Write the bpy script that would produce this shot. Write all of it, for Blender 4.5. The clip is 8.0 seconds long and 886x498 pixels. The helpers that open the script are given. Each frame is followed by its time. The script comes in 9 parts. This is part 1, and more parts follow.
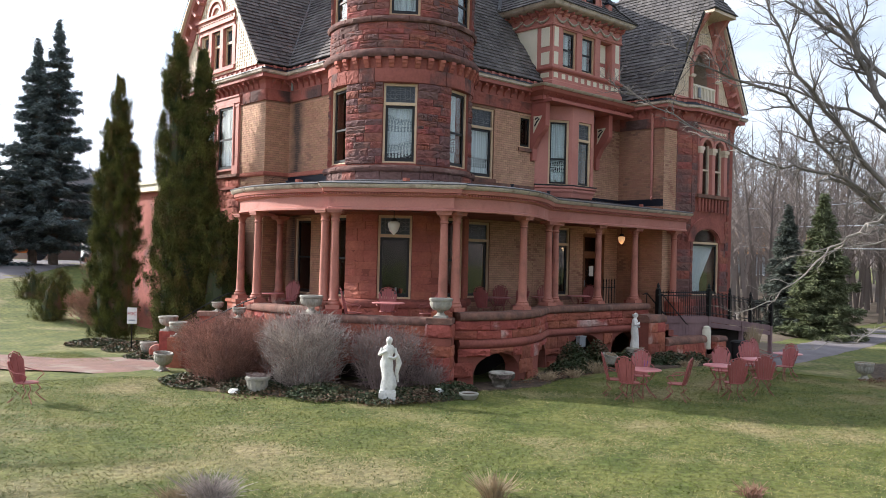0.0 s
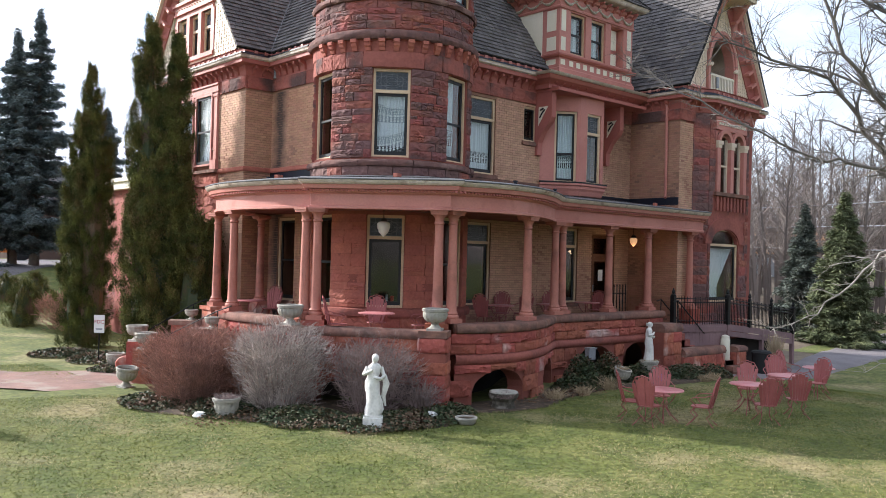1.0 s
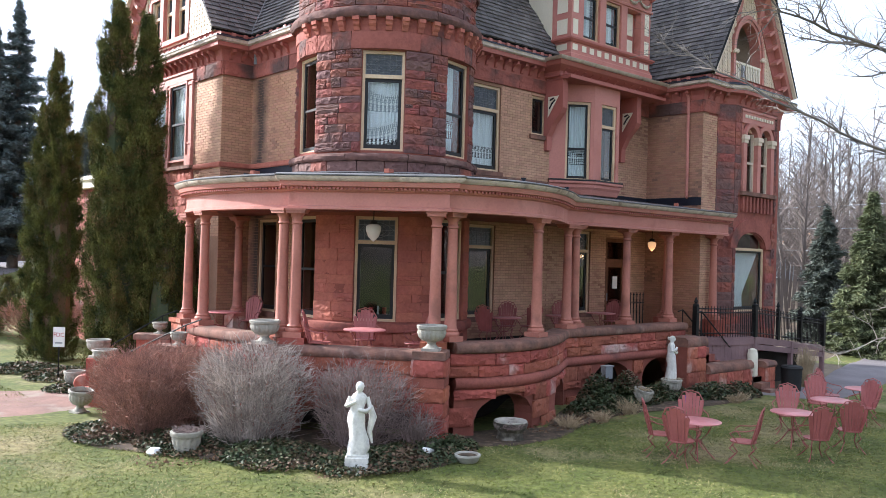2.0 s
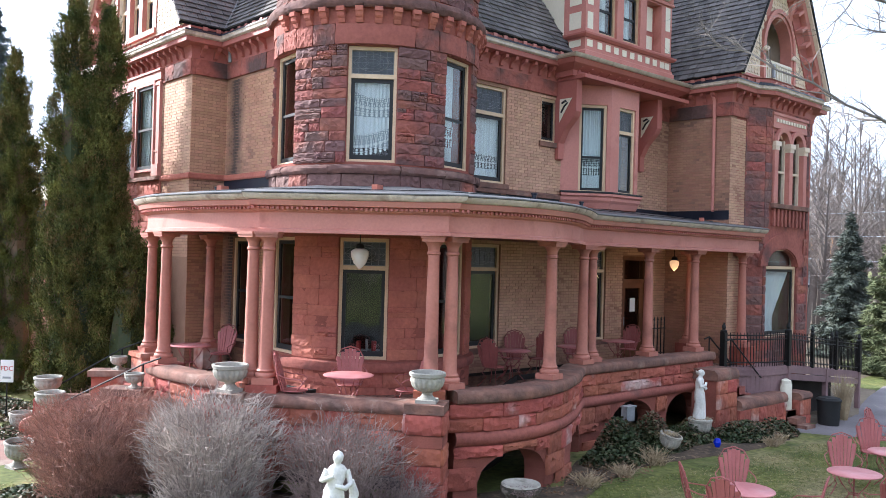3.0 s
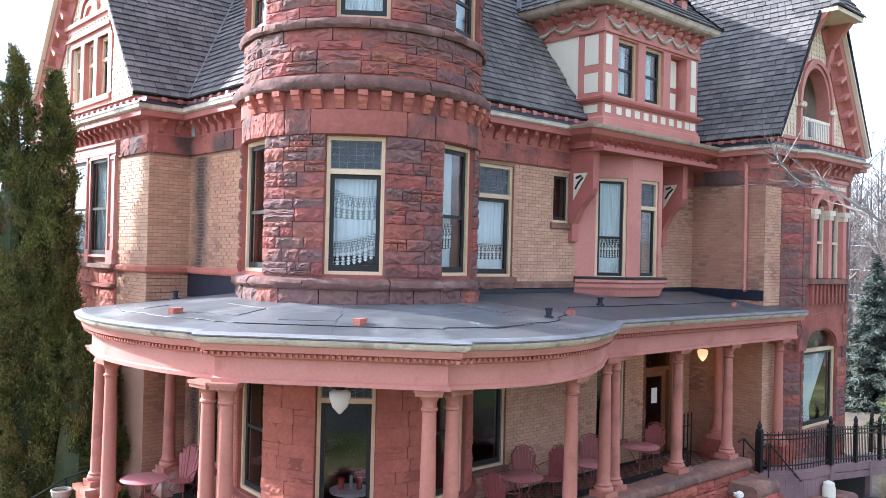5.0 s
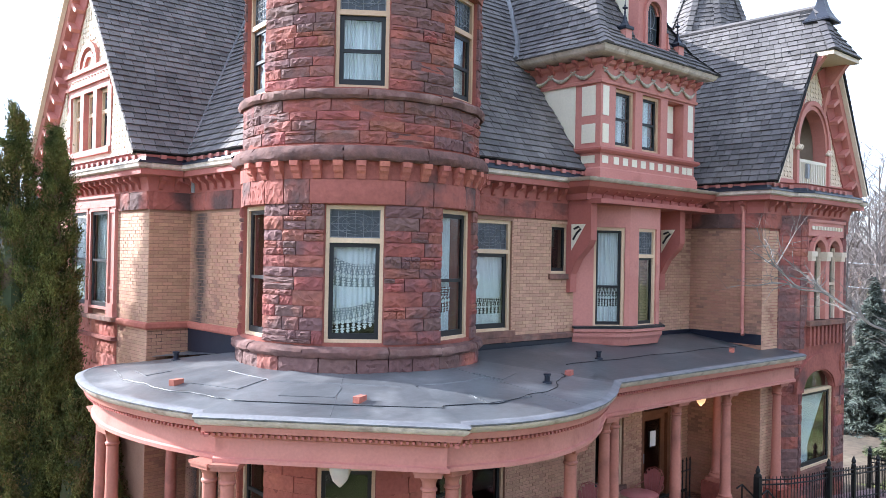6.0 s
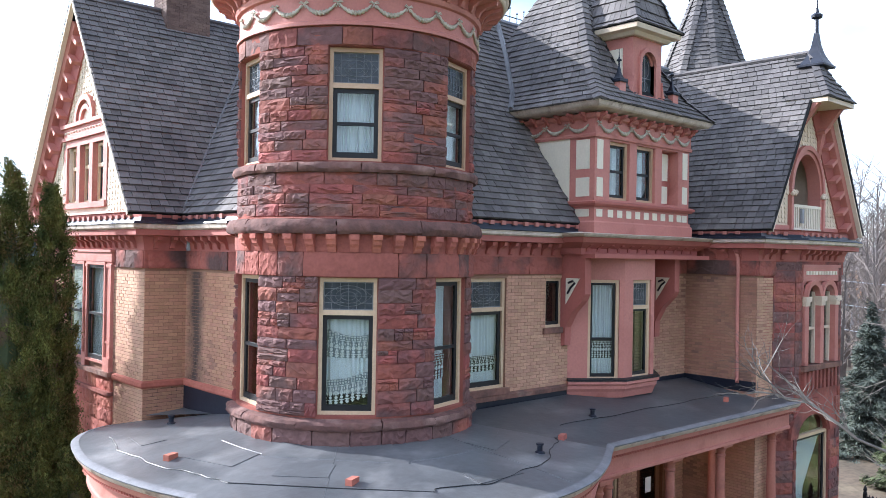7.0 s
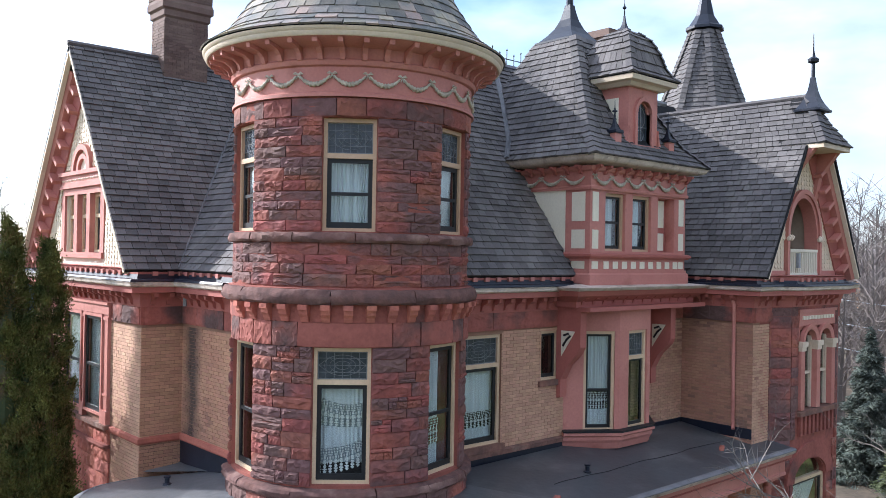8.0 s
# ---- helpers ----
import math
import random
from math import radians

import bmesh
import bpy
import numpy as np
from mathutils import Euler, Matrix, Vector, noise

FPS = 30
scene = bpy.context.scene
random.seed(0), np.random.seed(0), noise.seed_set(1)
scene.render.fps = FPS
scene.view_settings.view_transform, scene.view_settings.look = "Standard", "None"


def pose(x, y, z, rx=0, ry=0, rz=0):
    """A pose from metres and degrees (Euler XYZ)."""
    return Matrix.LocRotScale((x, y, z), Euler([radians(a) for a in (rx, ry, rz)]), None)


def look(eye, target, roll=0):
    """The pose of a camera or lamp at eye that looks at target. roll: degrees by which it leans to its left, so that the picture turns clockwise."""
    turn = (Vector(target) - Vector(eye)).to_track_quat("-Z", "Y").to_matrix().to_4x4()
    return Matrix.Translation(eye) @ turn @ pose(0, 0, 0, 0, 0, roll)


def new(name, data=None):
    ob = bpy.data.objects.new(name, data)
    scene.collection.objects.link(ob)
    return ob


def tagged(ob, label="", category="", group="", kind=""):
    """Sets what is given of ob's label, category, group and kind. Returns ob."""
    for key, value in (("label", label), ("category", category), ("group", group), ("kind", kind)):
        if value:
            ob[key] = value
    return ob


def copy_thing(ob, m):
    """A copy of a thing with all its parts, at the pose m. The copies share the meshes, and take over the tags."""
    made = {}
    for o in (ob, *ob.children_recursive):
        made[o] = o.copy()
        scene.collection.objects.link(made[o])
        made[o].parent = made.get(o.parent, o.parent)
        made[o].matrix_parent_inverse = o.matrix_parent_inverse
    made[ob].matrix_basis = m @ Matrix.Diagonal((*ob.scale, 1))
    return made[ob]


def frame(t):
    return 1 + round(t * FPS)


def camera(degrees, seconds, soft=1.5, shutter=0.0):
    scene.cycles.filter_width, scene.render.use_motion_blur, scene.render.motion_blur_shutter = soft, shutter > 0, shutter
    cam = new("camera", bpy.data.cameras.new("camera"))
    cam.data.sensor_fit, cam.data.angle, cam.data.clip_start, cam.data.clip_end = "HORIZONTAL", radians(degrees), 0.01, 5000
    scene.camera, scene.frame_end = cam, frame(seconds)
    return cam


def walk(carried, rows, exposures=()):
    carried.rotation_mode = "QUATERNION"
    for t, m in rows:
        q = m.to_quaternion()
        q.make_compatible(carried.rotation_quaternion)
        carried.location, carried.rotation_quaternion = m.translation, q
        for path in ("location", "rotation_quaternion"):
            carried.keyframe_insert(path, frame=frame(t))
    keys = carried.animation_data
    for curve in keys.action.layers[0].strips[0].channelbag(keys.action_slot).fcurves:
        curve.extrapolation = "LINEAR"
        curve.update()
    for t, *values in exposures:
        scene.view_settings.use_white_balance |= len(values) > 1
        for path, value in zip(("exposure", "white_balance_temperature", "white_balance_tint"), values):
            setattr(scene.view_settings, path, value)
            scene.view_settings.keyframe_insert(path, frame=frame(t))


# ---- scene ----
cam = camera(56.0, 8.0, soft=0.3)
PATH = [
    (0, (-15.459, -20.309, 3.451), (-14.118, -18.825, 3.474), 1.4),
    (0.5, (-14.609, -19.505, 3.535), (-13.269, -18.02, 3.555), 1.4),
    (1, (-13.698, -18.595, 3.618), (-12.36, -17.109, 3.637), 1.5),
    (2.5, (-10.938, -15.656, 4.008), (-9.603, -14.167, 4.026), 1.6),
    (3, (-10.028, -14.656, 4.375), (-8.693, -13.167, 4.394), 1.6),
    (3.5, (-9.179, -13.72, 4.939), (-7.843, -12.231, 4.958), 1.6),
    (4, (-8.486, -12.929, 5.565), (-7.148, -11.442, 5.583), 1.6),
    (4.5, (-8.173, -12.532, 6.118), (-6.835, -11.046, 6.135), 1.5),
    (6, (-8.278, -12.607, 7.848), (-6.938, -11.123, 7.866), 1.1),
    (6.5, (-8.282, -12.694, 8.506), (-6.943, -11.209, 8.521), 1.0),
    (7, (-8.248, -12.744, 9.154), (-6.909, -11.259, 9.168), 1.0),
    (7.5, (-8.212, -12.823, 9.816), (-6.875, -11.336, 9.825), 1.0),
    (8, (-8.196, -12.874, 10.41), (-6.86, -11.385, 10.422), 1.0),
]
EXPOSURES = [(0.0, 0.72, 6050, 12), (1.0, 0.88, 5920, 12), (2.5, 1.32, 5680, 12), (3.5, 1.55, 5520, 12), (4.5, 1.8, 5400, 12), (6.0, 1.62, 5400, 12), (7.0, 1.27, 5450, 12), (8.0, 0.86, 5500, 12)]
walk(cam, [(t, look(eye, target, roll)) for t, eye, target, roll in PATH],
     exposures=EXPOSURES)

# ---- world, sun ----
SUN_AZ, SUN_EL = radians(116), radians(26)
world = bpy.data.worlds.new("world")
scene.world = world
world.use_nodes = True
wn, wl = world.node_tree.nodes, world.node_tree.links
wn.clear()
sky = wn.new("ShaderNodeTexSky")
sky.sky_type, sky.sun_disc = "NISHITA", False
sky.sun_elevation, sky.sun_rotation = SUN_EL, radians(90) - SUN_AZ
sky_soft = wn.new("ShaderNodeVectorMath")
sky_soft.operation = "SCALE"
sky_soft.inputs["Scale"].default_value = 0.14
wl.new(sky.outputs[0], sky_soft.inputs[0])
wco = wn.new("ShaderNodeTexCoord")
wmap = wn.new("ShaderNodeMapping")
wmap.inputs["Scale"].default_value = (1.0, 1.0, 2.6)
wl.new(wco.outputs["Generated"], wmap.inputs[0])
cloud = wn.new("ShaderNodeTexNoise")
cloud.inputs["Scale"].default_value, cloud.inputs["Detail"].default_value = 2.1, 7
wl.new(wmap.outputs[0], cloud.inputs["Vector"])
cramp = wn.new("ShaderNodeValToRGB")
cramp.color_ramp.elements[0].position, cramp.color_ramp.elements[1].position = 0.34, 0.56
wl.new(cloud.outputs["Fac"], cramp.inputs[0])
wmix = wn.new("ShaderNodeMix")
wmix.data_type = "RGBA"
wmix.inputs["B"].default_value = (0.90, 0.94, 1.0, 1)
wl.new(cramp.outputs[0], wmix.inputs["Factor"])
wl.new(sky_soft.outputs[0], wmix.inputs["A"])
wbg = wn.new("ShaderNodeBackground")
wbg.inputs["Strength"].default_value = 0.74
# thin haze: the sky brightens towards the sun
wdot = wn.new("ShaderNodeVectorMath")
wdot.operation = "DOT_PRODUCT"
wdot.inputs[1].default_value = (math.cos(SUN_AZ) * math.cos(SUN_EL), math.sin(SUN_AZ) * math.cos(SUN_EL), math.sin(SUN_EL))
wl.new(wco.outputs["Generated"], wdot.inputs[0])
whaze = wn.new("ShaderNodeMapRange")
whaze.interpolation_type = "SMOOTHSTEP"
whaze.inputs["From Min"].default_value, whaze.inputs["From Max"].default_value = -0.6, 1.0
whaze.inputs["To Min"].default_value, whaze.inputs["To Max"].default_value = 0.78, 1.65
wl.new(wdot.outputs["Value"], whaze.inputs["Value"])
wsky = wn.new("ShaderNodeVectorMath")
wsky.operation = "SCALE"
wl.new(wmix.outputs["Result"], wsky.inputs[0])
wl.new(whaze.outputs[0], wsky.inputs["Scale"])
wl.new(wsky.outputs[0], wbg.inputs[0])
wout = wn.new("ShaderNodeOutputWorld")
wl.new(wbg.outputs[0], wout.inputs[0])

sun_data = bpy.data.lights.new("sun", "SUN")
sun_data.energy, sun_data.angle, sun_data.color = 5.0, radians(0.8), (1.0, 0.92, 0.80)
sun = new("sun", sun_data)
sun.matrix_world = look((0, 0, 60), (-math.cos(SUN_AZ) * math.cos(SUN_EL), -math.sin(SUN_AZ) * math.cos(SUN_EL), 60 - math.sin(SUN_EL)))


# ---- materials ----
def pm(name, c1, c2=None, rough=0.75, scale=1.5, bump=0.25, bscale=35.0, metal=0.0, rnd=0.0, island=0.0, fine=0.25, c3=None, s3=0.6, p3=0.62, hue=0.0, spec=0.3):
    """Painted or mineral surface: two tones in large patches, fine grain, relief, piece-to-piece variation, optional stains c3."""
    m = bpy.data.materials.new(name)
    m.use_nodes = True
    n, l = m.node_tree.nodes, m.node_tree.links
    bs = n["Principled BSDF"]
    bs.inputs["Roughness"].default_value, bs.inputs["Metallic"].default_value = rough, metal
    bs.inputs["Specular IOR Level"].default_value = spec
    geo = n.new("ShaderNodeNewGeometry")

    def noise_at(sc, detail=4):
        t = n.new("ShaderNodeTexNoise")
        t.inputs["Scale"].default_value, t.inputs["Detail"].default_value = sc, detail
        l.new(geo.outputs["Position"], t.inputs["Vector"])
        return t.outputs["Fac"]

    def ramp(src, a, b):
        r = n.new("ShaderNodeMapRange")
        r.inputs["From Min"].default_value, r.inputs["From Max"].default_value = a, b
        l.new(src, r.inputs["Value"])
        return r.outputs[0]

    mix = n.new("ShaderNodeMix")
    mix.data_type = "RGBA"
    mix.inputs["A"].default_value = (*c1, 1)
    mix.inputs["B"].default_value = (*(c2 or c1), 1)
    big = ramp(noise_at(scale), 0.35, 0.65)
    l.new(big, mix.inputs["Factor"])
    col = mix.outputs["Result"]
    pick = None
    if rnd or island:
        if rnd:
            pick = n.new("ShaderNodeObjectInfo").outputs["Random"]
        else:
            pick = geo.outputs["Random Per Island"]
    if c3:
        st = n.new("ShaderNodeMix")
        st.data_type = "RGBA"
        st.inputs["B"].default_value = (*c3, 1)
        src = noise_at(s3, 6)
        if pick is not None:
            add = n.new("ShaderNodeMath")
            add.operation = "MULTIPLY_ADD"
            l.new(pick, add.inputs[0])
            add.inputs[1].default_value, add.inputs[2].default_value = 0.34, -0.17
            add2 = n.new("ShaderNodeMath")
            l.new(add.outputs[0], add2.inputs[0])
            l.new(src, add2.inputs[1])
            src = add2.outputs[0]
        l.new(ramp(src, p3 - 0.07, p3 + 0.1), st.inputs["Factor"])
        l.new(col, st.inputs["A"])
        col = st.outputs["Result"]
    hsv = n.new("ShaderNodeHueSaturation")
    l.new(col, hsv.inputs["Color"])
    val = ramp(noise_at(bscale * 0.7, 6), 0.25, 0.75)
    vm = n.new("ShaderNodeMath")
    vm.operation = "MULTIPLY_ADD"
    l.new(val, vm.inputs[0])
    vm.inputs[1].default_value, vm.inputs[2].default_value = fine, 1 - fine / 2
    out = vm.outputs[0]
    if pick is not None:
        amt = rnd or island
        ra = n.new("ShaderNodeMath")
        ra.operation = "MULTIPLY_ADD"
        l.new(pick, ra.inputs[0])
        ra.inputs[1].default_value, ra.inputs[2].default_value = amt, 1 - amt / 2
        mu = n.new("ShaderNodeMath")
        mu.operation = "MULTIPLY"
        l.new(out, mu.inputs[0])
        l.new(ra.outputs[0], mu.inputs[1])
        out = mu.outputs[0]
        if hue:
            wob = n.new("ShaderNodeTexWhiteNoise")
            wob.noise_dimensions = "1D"
            l.new(pick, wob.inputs["W"])
            hm = n.new("ShaderNodeMath")
            hm.operation = "MULTIPLY_ADD"
            l.new(wob.outputs["Value"], hm.inputs[0])
            hm.inputs[1].default_value, hm.inputs[2].default_value = hue, 0.5 - hue / 2
            l.new(hm.outputs[0], hsv.inputs["Hue"])
    l.new(out, hsv.inputs["Value"])
    l.new(hsv.outputs[0], bs.inputs["Base Color"])
    if bump:
        bp = n.new("ShaderNodeBump")
        bp.inputs["Strength"].default_value, bp.inputs["Distance"].default_value = bump, 0.02
        l.new(noise_at(bscale, 8), bp.inputs["Height"])
        l.new(bp.outputs[0], bs.inputs["Normal"])
    rr = n.new("ShaderNodeMath")
    rr.operation = "MULTIPLY_ADD"
    l.new(big, rr.inputs[0])
    rr.inputs[1].default_value, rr.inputs[2].default_value = 0.12, rough - 0.06
    l.new(rr.outputs[0], bs.inputs["Roughness"])
    return m


def add_streak(m, cx, cy, rx, ry, colour):
    """A dark streak of soot down a wall round the line x=cx, y=cy, with a ragged edge."""
    n, l = m.node_tree.nodes, m.node_tree.links
    bs = n["Principled BSDF"]
    src = bs.inputs["Base Color"].links[0].from_socket
    geo = n.new("ShaderNodeNewGeometry")
    mp = n.new("ShaderNodeVectorMath")
    mp.operation = "MULTIPLY_ADD"
    mp.inputs[1].default_value, mp.inputs[2].default_value = (1 / rx, 1 / ry, 0.0), (-cx / rx, -cy / ry, 0.0)
    l.new(geo.outputs["Position"], mp.inputs[0])
    ln = n.new("ShaderNodeVectorMath")
    ln.operation = "LENGTH"
    l.new(mp.outputs[0], ln.inputs[0])
    tx = n.new("ShaderNodeTexNoise")
    tx.inputs["Scale"].default_value, tx.inputs["Detail"].default_value = 1.7, 6
    l.new(geo.outputs["Position"], tx.inputs["Vector"])
    ad = n.new("ShaderNodeMath")
    ad.operation = "MULTIPLY_ADD"
    ad.inputs[1].default_value = 1.3
    l.new(tx.outputs["Fac"], ad.inputs[0])
    l.new(ln.outputs["Value"], ad.inputs[2])
    mr_ = n.new("ShaderNodeMapRange")
    mr_.inputs["From Min"].default_value, mr_.inputs["From Max"].default_value = 0.85, 1.75
    mr_.inputs["To Min"].default_value, mr_.inputs["To Max"].default_value = 0.9, 0.0
    l.new(ad.outputs[0], mr_.inputs["Value"])
    mx = n.new("ShaderNodeMix")
    mx.data_type = "RGBA"
    mx.inputs["B"].default_value = (*colour, 1)
    l.new(mr_.outputs[0], mx.inputs["Factor"])
    l.new(src, mx.inputs["A"])
    l.new(mx.outputs["Result"], bs.inputs["Base Color"])
    return m


def plain_glass(name, tint=(1, 1, 1)):
    m = bpy.data.materials.new(name)
    m.use_nodes = True
    n, l = m.node_tree.nodes, m.node_tree.links
    n.remove(n["Principled BSDF"])
    tr, gl, mx, fr = (n.new(k) for k in ("ShaderNodeBsdfTransparent", "ShaderNodeBsdfGlossy", "ShaderNodeMixShader", "ShaderNodeLayerWeight"))
    tr.inputs[0].default_value = (*tint, 1)
    gl.inputs["Roughness"].default_value = 0.02
    fr.inputs["Blend"].default_value = 0.5
    pw, sc_ = n.new("ShaderNodeMath"), n.new("ShaderNodeMath")
    pw.operation, sc_.operation = "POWER", "MULTIPLY_ADD"
    pw.inputs[1].default_value = 4.0
    sc_.inputs[1].default_value, sc_.inputs[2].default_value = 0.92, 0.05
    l.new(fr.outputs["Facing"], pw.inputs[0])
    l.new(pw.outputs[0], sc_.inputs[0])
    geo = n.new("ShaderNodeNewGeometry")
    tx = n.new("ShaderNodeTexNoise")
    tx.inputs["Scale"].default_value = 1.6
    l.new(geo.outputs["Position"], tx.inputs["Vector"])
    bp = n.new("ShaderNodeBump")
    bp.inputs["Strength"].default_value, bp.inputs["Distance"].default_value = 0.12, 0.02
    l.new(tx.outputs["Fac"], bp.inputs["Height"])
    l.new(bp.outputs[0], gl.inputs["Normal"])
    l.new(sc_.outputs[0], mx.inputs[0])
    l.new(tr.outputs[0], mx.inputs[1])
    l.new(gl.outputs[0], mx.inputs[2])
    l.new(mx.outputs[0], n["Material Output"].inputs[0])
    return m


RED = (0.31, 0.098, 0.072)
STONE = pm("red_sandstone", (0.36, 0.118, 0.086), (0.25, 0.09, 0.074), 0.85, 2.2, 0.8, 16, rnd=0.45, fine=0.4, c3=(0.14, 0.076, 0.07), s3=0.9, p3=0.475, hue=0.02)
# base colour raised to paint in warm reflected sun on the lower tower
STONE_SM = pm("smooth_red_sandstone", (0.46, 0.155, 0.108), (0.38, 0.125, 0.09), 0.85, 1.6, 0.45, 22, rnd=0.16, fine=0.3, c3=(0.34, 0.115, 0.088), s3=1.3, p3=0.6, hue=0.008)
STONE_LIN = pm("lintel_sandstone", (0.35, 0.115, 0.088), (0.27, 0.092, 0.074), 0.88, 1.1, 0.5, 18, rnd=0.12, fine=0.3, c3=(0.115, 0.068, 0.062), s3=1.1, p3=0.56)
STONE_J = pm("red_sandstone_joined", RED, (0.235, 0.078, 0.062), 0.85, 1.2, 0.5, 22, island=0.5, c3=(0.085, 0.045, 0.045), s3=0.9, p3=0.6, hue=0.03)
STONE_W = pm("red_sandstone_wall", (0.33, 0.108, 0.083), (0.25, 0.085, 0.068), 0.9, 0.8, 0.5, 18, fine=0.35, c3=(0.10, 0.055, 0.052), s3=1.1, p3=0.62)
STONE_LOW = pm("porch_sandstone", (0.385, 0.112, 0.077), (0.27, 0.082, 0.06), 0.88, 1.6, 0.9, 13, rnd=0.4, fine=0.4, c3=(0.46, 0.33, 0.29), s3=1.3, p3=0.74, hue=0.02)
MORTAR = pm("red_mortar", (0.30, 0.098, 0.073), (0.23, 0.079, 0.06), 0.95, 2.0, 0.3, 60)
CAP = pm("weathered_coping", (0.24, 0.12, 0.088), (0.135, 0.08, 0.066), 0.9, 2.4, 0.8, 16, fine=0.4, c3=(0.34, 0.24, 0.19), s3=1.5, p3=0.64)
DARKBAND = pm("dark_belt_stone", (0.17, 0.085, 0.07), (0.11, 0.062, 0.056), 0.9, 3.5, 0.9, 14, fine=0.4, island=0.3, c3=(0.25, 0.155, 0.13), s3=2.0, p3=0.66)
BRICK = pm("tan_brick", (0.55, 0.335, 0.225), (0.46, 0.265, 0.175), 0.85, 0.5, 0.35, 60, island=0.26, c3=(0.27, 0.14, 0.10), s3=0.45, p3=0.66, hue=0.015)
# soot stains, and a base darkened to paint in the porch's shade
BRICK_SOOT_SHADE = pm("sooty_shaded_brick", (0.45, 0.255, 0.17), (0.36, 0.18, 0.12), 0.85, 0.5, 0.35, 60, island=0.26, c3=(0.20, 0.115, 0.085), s3=0.6, p3=0.57, hue=0.015)
# soot streak on brick whose deeper orange paints in warm bounce light
BRICK_STREAK = add_streak(pm("streaked_bounce_brick", (0.51, 0.285, 0.18), (0.43, 0.225, 0.14), 0.85, 0.5, 0.35, 60, island=0.26, c3=(0.27, 0.14, 0.10), s3=0.45, p3=0.66, hue=0.015), 0.0, 4.45, 0.7, 0.45, (0.05, 0.042, 0.04))
BRICK_P = pm("tan_brick_piece", (0.55, 0.335, 0.225), (0.46, 0.265, 0.175), 0.85, 0.5, 0.35, 60, rnd=0.26, hue=0.015)
BRICK_BED = pm("brick_mortar", (0.32, 0.185, 0.125), (0.26, 0.148, 0.10), 0.95, 1.5, 0.3, 70)
ROSE = pm("rose_paint", (0.53, 0.225, 0.183), (0.47, 0.19, 0.155), 0.55, 0.9, 0.15, 30, fine=0.16, c3=(0.37, 0.14, 0.11), s3=1.7, p3=0.64)
ROSE_RED = pm("red_rose_paint", (0.41, 0.14, 0.115), (0.36, 0.12, 0.098), 0.6, 0.9, 0.15, 30, fine=0.15)
ROSE_COL = pm("column_paint", (0.455, 0.185, 0.138), (0.40, 0.155, 0.115), 0.55, 1.2, 0.15, 26, fine=0.18, rnd=0.08, c3=(0.29, 0.12, 0.09), s3=2.2, p3=0.66)
CREAM = pm("cream_paint", (0.74, 0.625, 0.485), (0.66, 0.54, 0.41), 0.5, 1.1, 0.12, 30, fine=0.14)
FRAME = pm("ochre_cream_frame_paint", (0.66, 0.50, 0.33), (0.58, 0.42, 0.27), 0.5, 1.1, 0.12, 30, fine=0.16)
TAN = pm("tan_frame_paint", (0.55, 0.38, 0.25), (0.48, 0.32, 0.20), 0.5, 1.1, 0.12, 30, fine=0.14)
PALE = pm("pale_cream_panel", (0.80, 0.74, 0.60), (0.74, 0.68, 0.54), 0.55, 1.1, 0.1, 30, fine=0.1)
SCALLOP = pm("cream_scallop_shingle", (0.74, 0.62, 0.46), (0.68, 0.55, 0.40), 0.6, 1.5, 0.15, 30, island=0.14, fine=0.12)
GUTTER = pm("weathered_gutter", (0.66, 0.57, 0.49), (0.50, 0.42, 0.35), 0.5, 2.5, 0.15, 25, fine=0.25, c3=(0.27, 0.19, 0.15), s3=3.0, p3=0.62)
SLATE = pm("grey_shingle", (0.15, 0.136, 0.13), (0.105, 0.097, 0.098), 0.85, 0.6, 0.4, 45, island=0.5, fine=0.35, hue=0.03)
SLATE_P = pm("grey_shingle_piece", (0.15, 0.136, 0.13), (0.105, 0.097, 0.098), 0.85, 0.6, 0.4, 45, rnd=0.5, fine=0.35, hue=0.03)
SLATE_BED = pm("shingle_underlay", (0.02, 0.02, 0.022), (0.015, 0.015, 0.017), 0.95, 1.0, 0.3, 40)
CONE_SLATE = pm("tower_slate", (0.23, 0.20, 0.165), (0.15, 0.155, 0.15), 0.7, 2.2, 0.35, 30, rnd=0.7, fine=0.25, c3=(0.30, 0.235, 0.18), s3=1.6, p3=0.62, hue=0.08)
METAL_DARK = pm("dark_roof_metal", (0.010, 0.013, 0.024), (0.017, 0.02, 0.032), 0.38, 2.0, 0.08, 20, spec=0.35)
FLASH = pm("grey_flashing", (0.22, 0.22, 0.23), (0.16, 0.16, 0.17), 0.5, 2.0, 0.1, 25, metal=0.2)
MEMBRANE = pm("roof_membrane", (0.08, 0.084, 0.09), (0.12, 0.124, 0.13), 0.36, 0.55, 0.2, 9, fine=0.3, c3=(0.20, 0.20, 0.20), s3=0.8, p3=0.6, spec=0.5)
BLACK = pm("black_paint", (0.015, 0.016, 0.018), (0.022, 0.022, 0.024), 0.45, 2.0, 0.1, 30)
IRON = pm("wrought_iron", (0.012, 0.012, 0.013), (0.02, 0.02, 0.02), 0.5, 5.0, 0.15, 40, metal=0.3)
# near-black: the shade of unlit spaces is put into this colour
PAINTED_SHADE = pm("painted_shade", (0.035, 0.03, 0.028), (0.025, 0.022, 0.02), 0.9, 1.0, 0.0)
CURTAIN = pm("white_curtain", (0.80, 0.81, 0.82), (0.74, 0.75, 0.77), 0.9, 2.0, 0.1, 50, fine=0.08)
LINING = pm("grey_sheer", (0.36, 0.39, 0.42), (0.31, 0.34, 0.37), 0.9, 2.0, 0.1, 50, fine=0.08)
